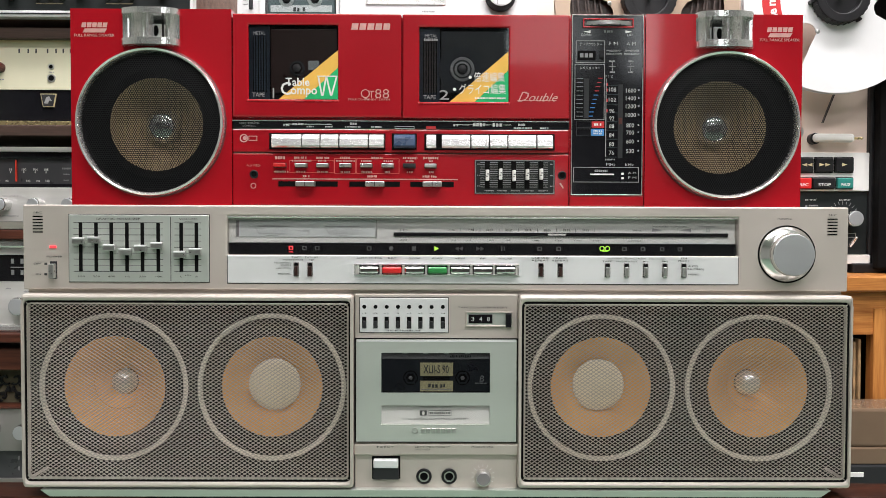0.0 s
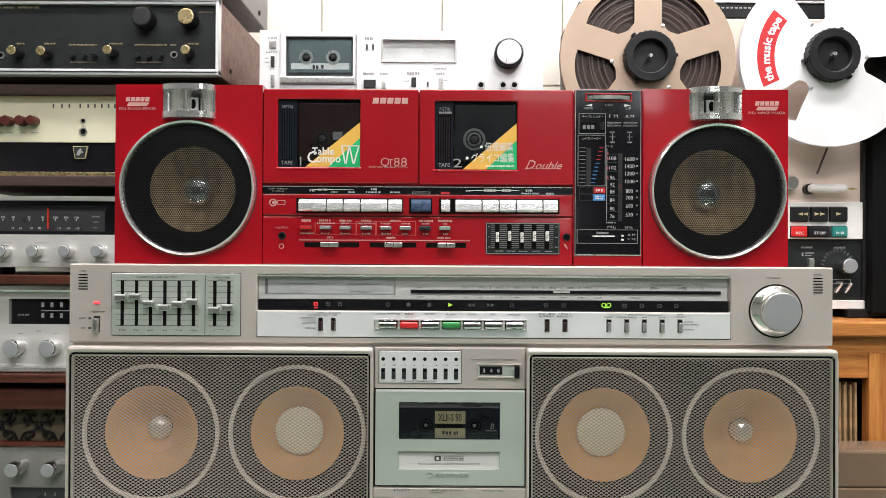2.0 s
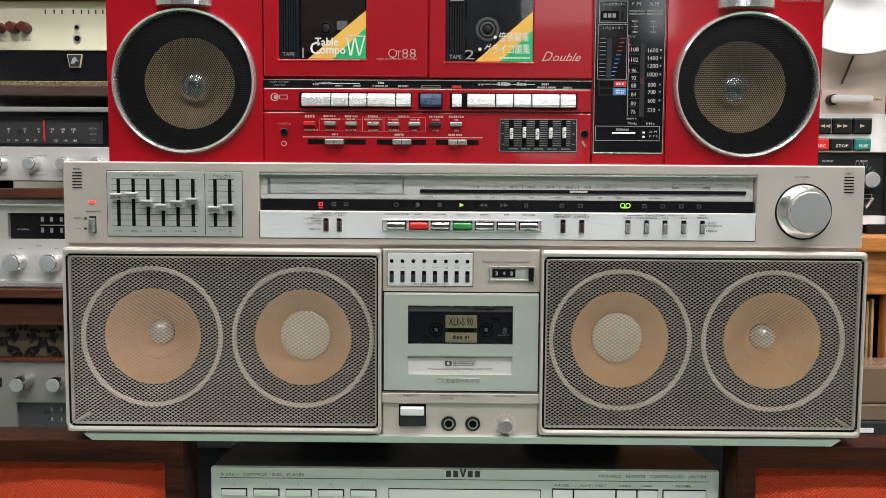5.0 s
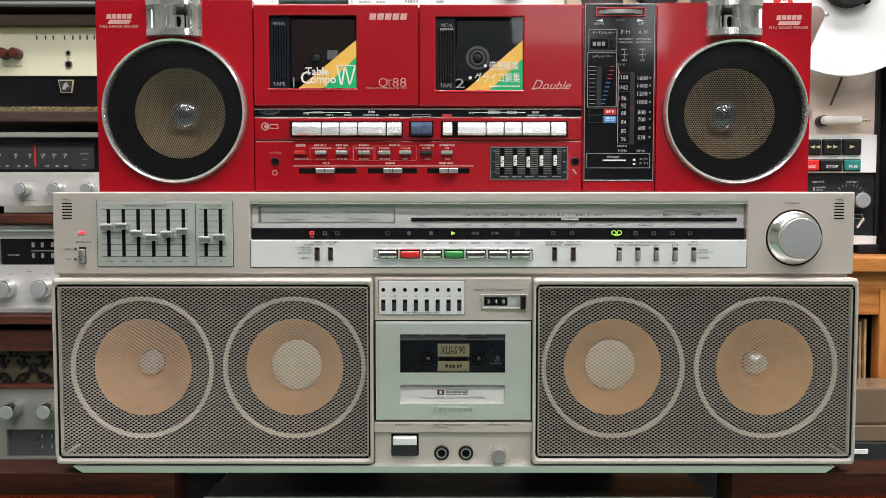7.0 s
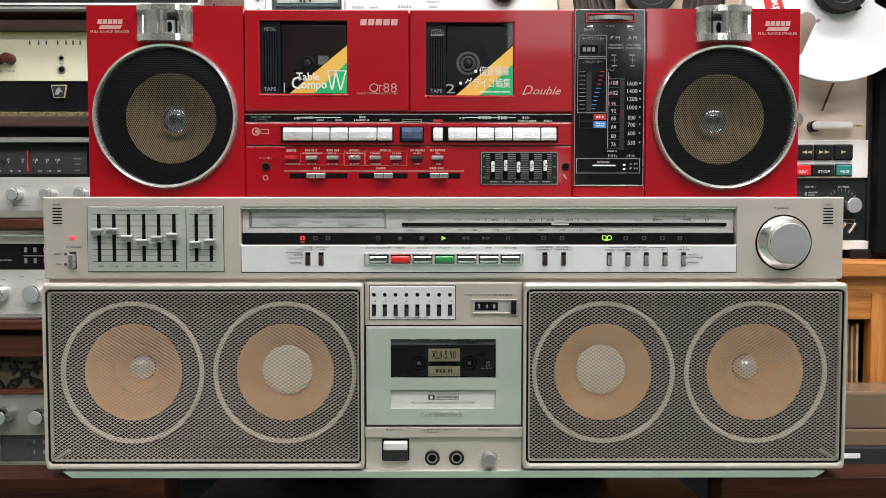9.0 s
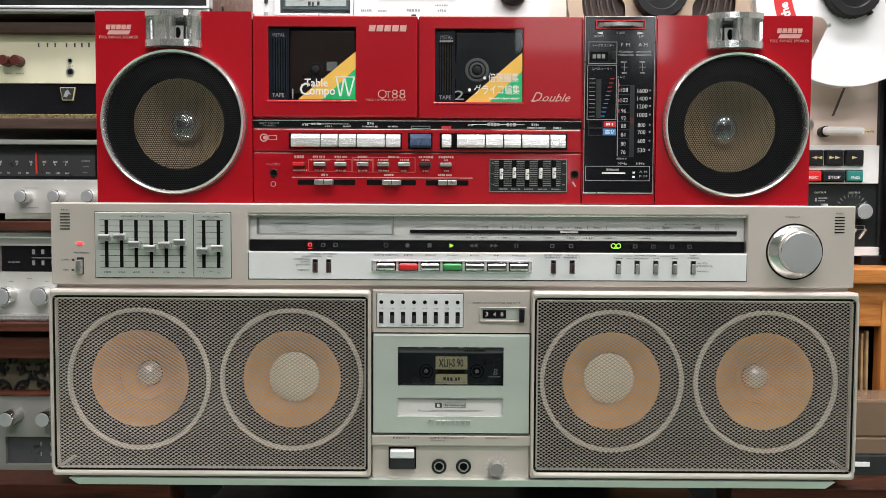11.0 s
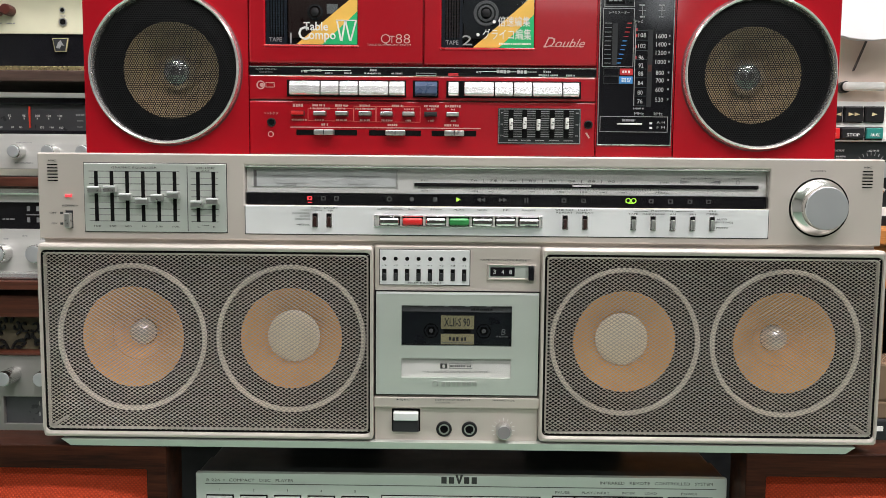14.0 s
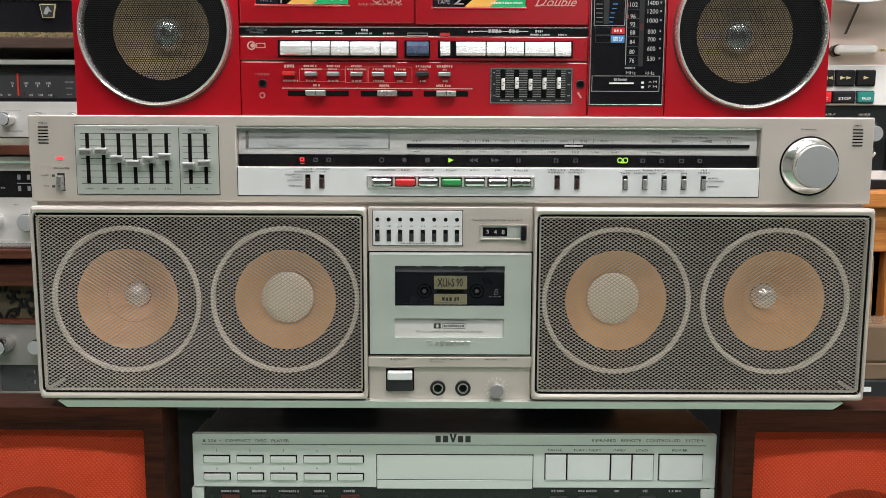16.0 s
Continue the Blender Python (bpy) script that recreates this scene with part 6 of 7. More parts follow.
        rack_knob(t, x, zz, 0.0098, 0.566, 0.020)
    bars([(-0.7163, -0.7017, 1.0377, 1.0394), (-0.6653, -0.6379, 1.0380, 1.0397), (-0.6088, -0.5924, 1.0383, 1.0400), (-0.5560, -0.5415, 1.0385, 1.0403), (-0.7148, -0.6966, 1.0686, 1.0694), (-0.6620, -0.6383, 1.0689, 1.0697)], 0.5658, "greyprint", t)
    for fx in (XL + 0.05, XR - 0.05):
        part("foot", box(fx - 0.02, fx + 0.02, 0.60, 0.64, z[4], z[3] + 0.001, 0.002), "black", t)


def window_receiver():
    z = [1.0179, 1.0034, 0.9906, 0.8734, 0.8616, 0.8479, 0.8370]
    t = thing("receiver", -0.58, 0.70, z[6], "silver receiver with a dark number window in a reddish wooden case", "receiver", "stacked hi-fi equipment")
    part("case", frame_rect(XL - 0.01, XR, z[5], z[0], XL, XR - 0.012, z[4], z[1], 0.545, 0.80, 0.0015), "redwood", t, "reddish-brown wooden case")
    part("case_back", box(XL, XR - 0.012, 0.6, 0.79, z[4], z[1]), "slate", t)
    part("top_trim", box(XL, XR - 0.0125, 0.560, 0.60, z[2], z[1] - 0.0006, 0.003), "chrome", t, "rounded chrome strip")
    part("bottom_trim", box(XL, XR - 0.0125, 0.560, 0.60, z[4] + 0.0005, z[3], 0.003), "chrome", t, "rounded chrome strip")
    wx0, wx1, wz0, wz1 = -0.7035, -0.5496, 0.9383, 0.9793
    face = part("face", frame_rect(XL, XR - 0.0125, z[3], z[2], wx0, wx1, wz0, wz1, 0.568, 0.60, 0.0006), "brushed", t, "brushed silver face")
    part("window_back", box(wx0, wx1, 0.576, 0.59, wz0, wz1), "gloss", face, "dark number window")
    part("scale_line", box(-0.6555, wx1, 0.5745, 0.576, 0.9593, 0.9607), "greyprint", face)
    for k, px in enumerate((-0.6528, -0.6382, -0.6226, -0.6070)):
        for zz in (0.9657, 0.9484):
            plate(px - 0.0022, px + 0.0022, zz, zz + 0.0075, 0.5752, "greyprint", face, "digit", 0.0008, 0)
    bars([(-0.6930, -0.6746, 0.9518, 0.9544)], 0.5758, "greyprint", face)
    for x, zz in ((-0.6892, 0.9020), (-0.6314, 0.9023), (-0.5737, 0.9027), (-0.7469, 0.9017)):
        rack_knob(t, x, zz, 0.0138, 0.568, 0.024)
    bars([(-0.6884, -0.6811, 0.9224, 0.9242), (-0.6594, -0.6521, 0.9271, 0.9289), (-0.6320, -0.6247, 0.9227, 0.9245)], 0.5678, "greyprint", t)
    for fx in (XL + 0.05, XR - 0.05):
        part("foot", box(fx - 0.02, fx + 0.02, 0.62, 0.66, z[6], z[5] + 0.001, 0.002), "black", t)


def cloth_radio():
    z = [0.8370, 0.8034, 0.7438]
    t = thing("console_radio", -0.58, 0.70, z[2], "reddish wooden console radio with black scrollwork over dark olive cloth", "radio", "stacked hi-fi equipment")
    part("case", frame_rect(XL - 0.01, XR, z[2], z[0], XL + 0.012, XR - 0.014, z[2] + 0.004, z[1], 0.56, 0.82, 0.0015), "redwood", t, "reddish-brown wooden case")
    part("cloth", box(XL + 0.012, XR - 0.014, 0.59, 0.80, z[2] + 0.004, z[1]), "olivecloth", t, "dark olive speaker cloth")
    # black scrollwork: crossing stems that end in curls, with leaves

    def stroke(b, pts, w):
        for k, ((ax, az), (bx, bz)) in enumerate(zip(pts, pts[1:])):
            ln = math.hypot(bx - ax, bz - az)
            ox, oz = -(bz - az) / ln * w, (bx - ax) / ln * w
            prism([(ax - ox, az - oz), (bx - ox, bz - oz), (bx + ox, bz + oz), (ax + ox, az + oz)], 0.586 - 0.00005 * (k % 2), 0.59, b)

    zm = (z[1] + z[2]) / 2
    for col in range(7):
        b = bmesh.new()
        cx = -0.760 + col * 0.064
        for s in (-1, 1):
            stroke(b, [(cx + s * (0.002 + 0.027 * u), zm - 0.028 + 0.030 * u + 0.006 * math.sin(u * 6.0)) for u in [k / 12 for k in range(13)]], 0.0016)
            for px, pz, turn, size in ((0.024, 0.012, 0.4, 1.0), (0.010, 0.010, 2.6, 0.8), (0.020, -0.016, 3.8, 0.7)):
                pts = []
                for k in range(18):
                    a = turn + k / 17 * 5.0
                    r = (0.0018 + 0.0016 * k / 17 * 5.0) * size
                    pts.append((cx + s * (px + r * math.cos(a)), zm + pz + r * math.sin(a)))
                stroke(b, pts, 0.0015)
            for px, pz, turn in ((0.015, 0.001, 40), (0.029, -0.004, 110), (0.005, 0.021, 70), (0.014, -0.022, -20)):
                lf = []
                for k in range(10):
                    a = math.tau * k / 10
                    u, v = 0.0050 * math.cos(a), 0.0021 * math.sin(a)
                    t0 = radians(turn)
                    lf.append((cx + s * (px + u * math.cos(t0) - v * math.sin(t0)), zm + pz + u * math.sin(t0) + v * math.cos(t0)))
                prism(lf, 0.5855, 0.59, b)
        part("scroll", b, "black", t, "black scrolled fretwork")


def low_receiver():
    z = [0.7453, 0.6249, 0.6112]
    t = thing("receiver", -0.58, 0.68, z[2], "silver receiver with turned knobs and a dark window", "receiver", "stacked hi-fi equipment")
    wx0, wx1, wz0, wz1 = -0.6962, -0.5562, 0.6352, 0.6787
    # The face colour holds the shade that falls on this lowest unit.
    face = part("face", frame_rect(XL, XR, z[1], z[0], wx0, wx1, wz0, wz1, 0.563, 0.58, 0.0006), "shadedalu", t, "silver face with shade in its colour")
    part("window_back", box(wx0, wx1, 0.570, 0.58, wz0, wz1), "dialgrey", face, "dark window")
    part("chassis", box(XL, XR, 0.58, 0.80, z[1], z[0], 0.001), "slate", t)
    for x, zz in ((-0.6780, 0.7145), (-0.6213, 0.7147), (-0.5646, 0.7148), (-0.7348, 0.7144)):
        rack_knob(t, x, zz, 0.0115, 0.563, 0.034)
    for px in (-0.6437, -0.6283, -0.6119):
        for zz in (0.6633, 0.6469):
            plate(px - 0.001, px + 0.001, zz, zz + 0.006, 0.5695, "greyprint", face, "digit", 0.0008, 0)
    plate(-0.7345, -0.7182, 0.7032, 0.7187, 0.5625, "black", t, "selector", 0.004)
    part("base", box(XL, XR, 0.55, 0.80, z[2], z[1] - 0.0005, 0.002), "slate", t, "dark metal base strip")
    # plain added stand, hidden behind the wooden speaker; black imitates the gap's shade
    solid("stand", box(XL, XR, 0.565, 0.80, 0.0, z[2]), "black", "added stand under the receiver, black for the dark gap", "stand")


top_amplifier()
cream_amplifier()
dial_receiver()
window_receiver()
cloth_radio()
low_receiver()


# ---- white cassette deck ----
def cassette_deck():
    Y = 0.56
    x0, x1, z1 = -0.3025, 0.1500, 1.4100
    z0 = 1.2863
    t = thing("cassette_deck", (x0 + x1) / 2, 0.68, z0 - 0.01, "white cassette deck with twin level meters and a large round knob", "cassette deck")
    part("cabinet", box(x0 + 0.002, x1 - 0.002, Y + 0.006, 0.82, z0 + 0.001, z1 - 0.001, 0.002), "white_alu", t)
    wx0, wx1, wz0, wz1 = -0.2599, -0.1533, 1.3360, 1.3993
    mx0, mx1, mz0, mz1 = -0.1056, 0.0088, 1.3621, 1.3953
    xm = -0.1445
    door = part("cassette_door", frame_rect(-0.2689, -0.1491, 1.3248, 1.4067, wx0, wx1, wz0, wz1, Y - 0.004, Y + 0.006, 0.001), "white_alu", t)
    part("door_sill", box(-0.2680, -0.1500, Y - 0.006, Y - 0.004, 1.3258, 1.3348, 0.0008), "satin", door)
    part("well", box(wx0, wx1, Y + 0.003, Y + 0.0058, wz0, wz1), "grey", door, "dark cassette well")
    part("cassette", box(wx0 + 0.004, wx1 - 0.002, Y - 0.001, Y + 0.0028, wz0 + 0.006, wz1 - 0.004, 0.001), "smokegrey", door, "grey see-through cassette")
    part("cassette_label", box(wx0 + 0.008, wx1 - 0.006, Y - 0.0016, Y - 0.001, 1.3476, 1.3576), "paint", door)
    bars([(-0.2176, -0.1995, 1.3483, 1.3546)], Y - 0.0017, "ink", door)
    for x, z in ((-0.2279, 1.3666), (-0.1852, 1.3668)):
        r = part("reel_hub", lathe([(0.0115, Y - 0.0009), (0.0115, Y - 0.0018), (0.007, Y - 0.0018)], x, z, 28, None, False), "satin", door)
        part("spindle", lathe([(0.0065, Y - 0.0014), (0.003, Y - 0.004), (0, Y - 0.004)], x, z, 6, None, False), "black", r)
    part("window", box(wx0, wx1, Y - 0.003, Y - 0.0024, wz0, wz1), "darkclear", door, "grey see-through window")
    part("left_panel", box(x0, -0.2698, Y, Y + 0.006, z0, z1, 0.0006), "white_alu", t)
    part("panel_under_door", box(-0.2689, -0.1491, Y, Y + 0.006, z0, 1.3239, 0.0006), "white_alu", t)
    face = part("right_panel", frame_rect(-0.1473, x1, z0, z1, mx0, mx1, mz0, mz1, Y, Y + 0.006, 0.0006), "white_alu", t)
    part("meter_back", box(mx0, mx1, Y + 0.0045, Y + 0.0058, mz0, mz1), "meter", face, "pale meter face")
    part("meter_rim", frame_rect(mx0 - 0.003, mx1 + 0.003, mz0 - 0.003, mz1 + 0.003, mx0, mx1, mz0, mz1, Y - 0.002, Y, 0.0005), "satin", face)
    part("meter_glass", box(mx0, mx1, Y + 0.0005, Y + 0.0010, mz0, mz1), "clear", face)
    for cx, cz in ((-0.0845, 1.3636), (-0.0292, 1.3638)):
        b = bmesh.new()
        for k in range(8):
            a = radians(128 - k * 11)
            prism([(cx + 0.016 * math.cos(a + d) if r == 0 else cx + 0.021 * math.cos(a + d), cz + (0.013 if r == 0 else 0.018) * math.sin(a + d)) for r, d in ((0, -0.014), (0, 0.014), (1, 0.014), (1, -0.014))], Y + 0.0040, Y + 0.0045, b)
        prism([(cx - 0.0004, cz + 0.002), (cx + 0.0004, cz + 0.002), (cx - 0.0115, cz + 0.019), (cx - 0.0121, cz + 0.019)], Y + 0.0038, Y + 0.0043, b)
        part("meter_scale", b, "greyprint", face)
    x, z = 0.0941, 1.3719
    k = part("knob", knob(x, z, 0.0222, Y, 0.022, None, 48, 60), "slate", t, "large round knob with a pale face")
    part("knob_cap", lathe([(0.0190, Y - 0.0215), (0.0190, Y - 0.0228), (0.017, Y - 0.0232), (0, Y - 0.0232)], x, z, 48, None, False), "white_alu", k, "pale metal knob face")
    part("pointer", box(x - 0.0055, x - 0.0045, Y - 0.0236, Y - 0.0232, z - 0.016, z - 0.009), "ink", k)
    for x, z in ((0.0507, 1.3241), (0.0860, 1.3243), (0.1041, 1.3244)):
        s = part("jack_socket", lathe([(0.0068, Y), (0.0066, Y - 0.002), (0.0042, Y - 0.002)], x, z, 24, None, False), "satin", t)
        part("socket_hole", lathe([(0.0044, Y - 0.0012), (0, Y - 0.0012)], x, z, 24, None, False), "hole", s)
    for (a, b_, c, d), m in (((-0.2871, -0.2761, 1.3819, 1.3928), "satin"), ((-0.2842, -0.2786, 1.3519, 1.3682), "slate"), ((-0.2839, -0.2783, 1.3200, 1.3391), "satin"), ((-0.1360, -0.1169, 1.3189, 1.3315), "slate"), ((-0.1070, -0.1015, 1.3180, 1.3289), "satin"), ((-0.0599, -0.0526, 1.3210, 1.3355), "slate"), ((-0.0164, -0.0091, 1.3157, 1.3357), "satin"), ((-0.1328, -0.1300, 1.3798, 1.3879), "ink"), ((-0.1228, -0.1200, 1.3798, 1.3880), "ink"), ((-0.0354, -0.0326, 1.3211, 1.3283), "ink")):
        plate(a, b_, c, d, Y - 0.003, m, t, "switch", 0.0035, 0.0006)
    bars([(-0.2890, -0.2744, 1.3965, 1.3992), (-0.2924, -0.2733, 1.3737, 1.3764), (-0.2941, -0.2869, 1.3646, 1.3664), (-0.2941, -0.2868, 1.3582, 1.3600), (-0.1346, -0.1219, 1.3953, 1.3998), (-0.1370, -0.1197, 1.3398, 1.3433), (-0.1107, -0.0980, 1.3399, 1.3425), (-0.0672, -0.0454, 1.3401, 1.3445), (-0.0237, -0.0038, 1.3484, 1.3511), (-0.0201, -0.0074, 1.3403, 1.3438), (-0.0726, -0.0635, 1.3291, 1.3309), (-0.0073, -0.0019, 1.3303, 1.3321)], Y - 0.0002, "greyprint", t)
    for fx in (x0 + 0.04, x1 - 0.04):
        part("foot", box(fx - 0.015, fx + 0.015, 0.6, 0.63, z0 - 0.01, z0 + 0.0015, 0.002), "black", t)
    solid("shelf", box(-0.345, 0.17, 0.5, 0.925, z0 - 0.03, z0 - 0.01, 0.001), "walnut", "plain wooden wall shelf under the cassette deck", "shelf")


cassette_deck()


# ---- open-reel recorder on the wooden cabinet ----
def reel(t, x, z, y, colour, r, arms, turn, label, count=3):
    """A flanged tape reel with wide openings, a tape pack and a locking hub."""
    b = bmesh.new()
    half = math.tau / count
    # flange pieces: outer rim, arms and hub disc in one sheet, built ring by ring

    def openhalf(q):
        s = (q - 0.39) / 0.46
        if not 0 < s < 1:
            return 0.0
        wide = math.pi / count - math.asin(0.155 / q) if count == 5 else arms * (0.72 + 0.28 * s)
        return wide * min(1, (s / 0.10) ** 0.5, ((1 - s) / 0.09) ** 0.5)

    steps = [0.22, 0.39, 0.3905, 0.394, 0.402, 0.415, 0.436, 0.50, 0.60, 0.70, 0.808, 0.825, 0.838, 0.845, 0.849, 0.85, 1.0]
    for k in range(count):
        c0 = radians(turn) + k * half
        grid = []
        for q in steps:
            h = openhalf(q)
            row = [c0 + h + (half - 2 * h) * j / 16 for j in range(17)]
            grid.append([(x + r * q * math.cos(a), z + r * q * math.sin(a)) for a in row])
        vs = [[b.verts.new((px, y, pz)) for px, pz in row] for row in grid]
        for p, q in zip(vs, vs[1:]):
            for j in range(16):
                b.faces.new((p[j], p[j + 1], q[j + 1], q[j]))
    bmesh.ops.remove_doubles(b, verts=b.verts[:], dist=1e-6)
    bmesh.ops.solidify(b, geom=b.faces[:], thickness=0.0012)
    rl = part("reel", b, colour, t, label)
    if colour == "beige":
        part("tape_pack", lathe([(r * 0.90, y + 0.004), (r * 0.90, y + 0.0095), (r * 0.2, y + 0.0095), (r * 0.2, y + 0.004)], x, z, 96, None, False), "tape", rl, "wound brown tape")
        # Thin lighter rings paint the circular sheen of the tape pack.
        for q in (0.50, 0.56, 0.63, 0.66, 0.74, 0.80):
            part("sheen_ring", lathe([(r * (q + 0.012), y + 0.0039), (r * q, y + 0.0036), (r * (q - 0.006), y + 0.0039)], x, z, 72, None, False), "tapesheen", rl, "painted ring of sheen on the wound tape")
    part("rear_flange", lathe([(r, y + 0.0105), (r, y + 0.0117), (r * 0.93, y + 0.0117), (r * 0.93, y + 0.0105)], x, z, 96, None, False), colour, rl)
    hub = part("hub", lathe([(r * 0.285, y), (r * 0.285, y - 0.018), (r * 0.278, y - 0.019), (r * 0.20, y - 0.019), (r * 0.19, y - 0.018), (r * 0.185, y - 0.008), (0, y - 0.008)], x, z, 48, None, False), "black", rl, "black locking hub")
    for k in range(30):
        a = math.tau * k / 30
        c = box(-0.0012, 0.0012, y - 0.017, y - 0.001, r * 0.28, r * 0.292)
        bmesh.ops.rotate(c, verts=c.verts[:], cent=(0, 0, 0), matrix=Matrix.Rotation(a, 3, "Y"))
        bmesh.ops.translate(c, verts=c.verts[:], vec=(x, 0, z))
        part("rib", c, "black", hub)
    for k in range(3):
        a = radians(turn) + 0.55 + k * math.tau / 3
        c = box(-0.0025, 0.0025, y - 0.012, y - 0.001, r * 0.285, r * 0.325, 0.0008)
        bmesh.ops.rotate(c, verts=c.verts[:], cent=(0, 0, 0), matrix=Matrix.Rotation(a, 3, "Y"))
        bmesh.ops.translate(c, verts=c.verts[:], vec=(x, 0, z))
        part("lug", c, "black", hub)
    part("spindle", lathe([(0.0035, y - 0.008), (0.0035, y - 0.019), (0.0025, y - 0.021), (0, y - 0.021)], x, z, 20, None, False), "chrome", hub, "steel spindle")
    for k in range(3):
        a = radians(turn) + 0.2 + k * math.tau / 3
        part("rivet", screws(bmesh.new(), [(x + r * 0.41 * math.cos(a), z + r * 0.41 * math.sin(a))], y, 0.0034), "satin", rl)
    return rl


def reel_recorder():
    Y = 0.585
    zt = 0.9554
    x0, x1 = 0.21, 0.6723
    t = thing("reel_tape_recorder", (x0 + x1) / 2, 0.65, zt, "open-reel tape recorder with a beige and a white reel", "tape recorder")
    z_b0, z_b1 = 0.9695, 0.9841
    z_c, z_d = 1.0819, 1.1414
    ztop = 1.4670
    part("cabinet", box(x0, x1 + 0.002, Y + 0.008, 0.80, z_b0, ztop, 0.003), "black", t, "black cabinet")
    part("upper_panel", box(x0, x1, Y, Y + 0.009, z_d, 1.4392, 0.001), "panelmetal", t, "brushed pinkish metal panel")
    part("vent_band", box(x0, x1, Y - 0.001, Y + 0.009, 1.4401, 1.4633, 0.001), "black", t)
    part("top_trim", box(x0, x1, Y - 0.003, Y + 0.009, 1.4642, ztop, 0.001), "white_alu", t)
    for k in range(20):
        vx = 0.4293 + k * 0.0072
        if k != 9:
            part("vent", box(vx - 0.0022, vx + 0.0022, Y - 0.0016, Y - 0.001, 1.4554, 1.4577), "greyprint", t)
    part("control_panel", box(x0, x1 + 0.002, Y - 0.008, Y + 0.008, z_c, z_d, 0.001), "white", t, "white push-button panel")
    part("lower_panel", box(x0, x1 + 0.002, Y - 0.004, Y + 0.008, z_b1, z_c - 0.0005, 0.0008), "blackface", t, "black lower panel")
    part("bottom_trim", box(x0, x1, Y - 0.010, Y + 0.008, z_b0, z_b1 - 0.0005, 0.001), "white", t)
    fx = 0.6408
    for a in (x0 + 0.03, fx):
        part("foot", box(a, a + 0.045, Y - 0.015, Y + 0.05, zt, z_b0 + 0.001, 0.002), "black", t)
    for (a, b_, c, d), m, txt in (((0.5517, 0.5790, 1.1110, 1.1327), "black", "◀◀"), ((0.5827, 0.6100, 1.1111, 1.1329), "black", "◀ ▶"), ((0.6137, 0.6410, 1.1113, 1.1331), "black", "▶"), ((0.5517, 0.5762, 1.0854, 1.1017), "redbtn", "REC"), ((0.5790, 0.6127, 1.0856, 1.1018), "black", "STOP"), ((0.6164, 0.6409, 1.0857, 1.1020), "teal", "PAUSE")):
        k = part("button", box(a, b_, Y - 0.014, Y - 0.007, c, d, 0.0014), m, t)
        part("button_gap", box(a - 0.0012, b_ + 0.0012, Y - 0.0086, Y - 0.0078, c - 0.0012, d + 0.0012), "hole", t)
        if txt in ("REC", "STOP", "PAUSE"):
            lettering(txt, (a + b_) / 2, (c + d) / 2 - 0.0022, 0.0044, Y - 0.0142, "paint", k, width=(b_ - a) * 0.55)
        else:
            m_, h = (c + d) / 2, 0.0026
            for s, cx in {"◀◀": ((-1, -0.001), (-1, 0.007)), "◀ ▶": ((1, -0.005), (1, 0.004)), "▶": ((1, -0.001),)}[txt]:
                xx = (a + b_) / 2 + cx
                part("arrow", prism([(xx - 0.004 * s, m_ - h), (xx + 0.004 * s, m_), (xx - 0.004 * s, m_ + h)], Y - 0.0145, Y - 0.014), "gold", k)
    x, z = 0.6374, 1.0393
    rack_knob(t, x, z, 0.0125, Y - 0.004, 0.026, ribs=36)
    b = bmesh.new()
    for k in range(13):
        a = radians(30 + k * 14)
        c = box(-0.0003, 0.0003, Y - 0.0045, Y - 0.004, 0.022, 0.027)
        bmesh.ops.rotate(c, verts=c.verts[:], cent=(0, 0, 0), matrix=Matrix.Rotation(a - radians(115), 3, "Y"))
        bmesh.ops.translate(c, verts=c.verts[:], vec=(x - 0.008, 0, z))
        join(b, c)
    part("knob_scale", b, "greyprint", t)
    for px in (0.5793, 0.6323):
        lettering("OUTPUT", px, 1.0682, 0.0030, Y - 0.0042, "paint", t, width=0.018)
    bars([(0.5766, 0.5912, 1.0581, 1.0607), (0.5766, 0.5866, 1.0544, 1.0562), (0.5711, 0.5738, 1.0543, 1.0598), (0.6267, 0.6376, 1.0117, 1.0135)], Y - 0.0042, "greyprint", t)
    plate(*(0.5802, 0.5884, 1.0343, 1.0507), Y - 0.012, "satin", t, "switch", 0.009, 0.001)
    part("bracket_line", frame_rect(*(0.6194, 0.6504, 1.0100, 1.0171), *(0.6203, 0.6495, 1.0109, 1.0162), Y - 0.0044, Y - 0.004), "greyprint", t)
    for px in (0.6229, 0.6382):
        c = lathe([(0.0032, 0), (0.0024, -0.022), (0.0015, -0.023), (0, -0.023)], 0, 0, 16, None, False)
        bmesh.ops.rotate(c, verts=c.verts[:], cent=(0, 0, 0), matrix=Matrix.Rotation(radians(-35), 3, "X"))
        bmesh.ops.translate(c, verts=c.verts[:], vec=(px + 0.004, Y - 0.004, 0.9975))
        part("toggle", c, "chrome", t, "chrome toggle lever")
    # tape guide roller and tension arm
    x, z = 0.5509, 1.1719
    part("roller", lathe([(0.0108, Y), (0.0108, Y - 0.016), (0.0098, Y - 0.018), (0, Y - 0.018)], x, z, 32, None, False), "satin", t, "metal guide roller")
    ax, az = 0.5788, 1.1625
    arm = part("tension_arm", box(ax - 0.003, ax + 0.060, Y - 0.022, Y - 0.010, az - 0.0065, az + 0.0070, 0.0055, 3), "white", t, "pale tension arm")
    part("arm_pivot", lathe([(0.0085, Y), (0.0085, Y - 0.012), (0, Y - 0.012)], ax + 0.003, az, 24, None, False), "black", arm)
    part("arm_tip", box(ax + 0.058, ax + 0.073, Y - 0.020, Y - 0.014, az - 0.002, az + 0.0015, 0.001), "brass", arm)
    b = bmesh.new()
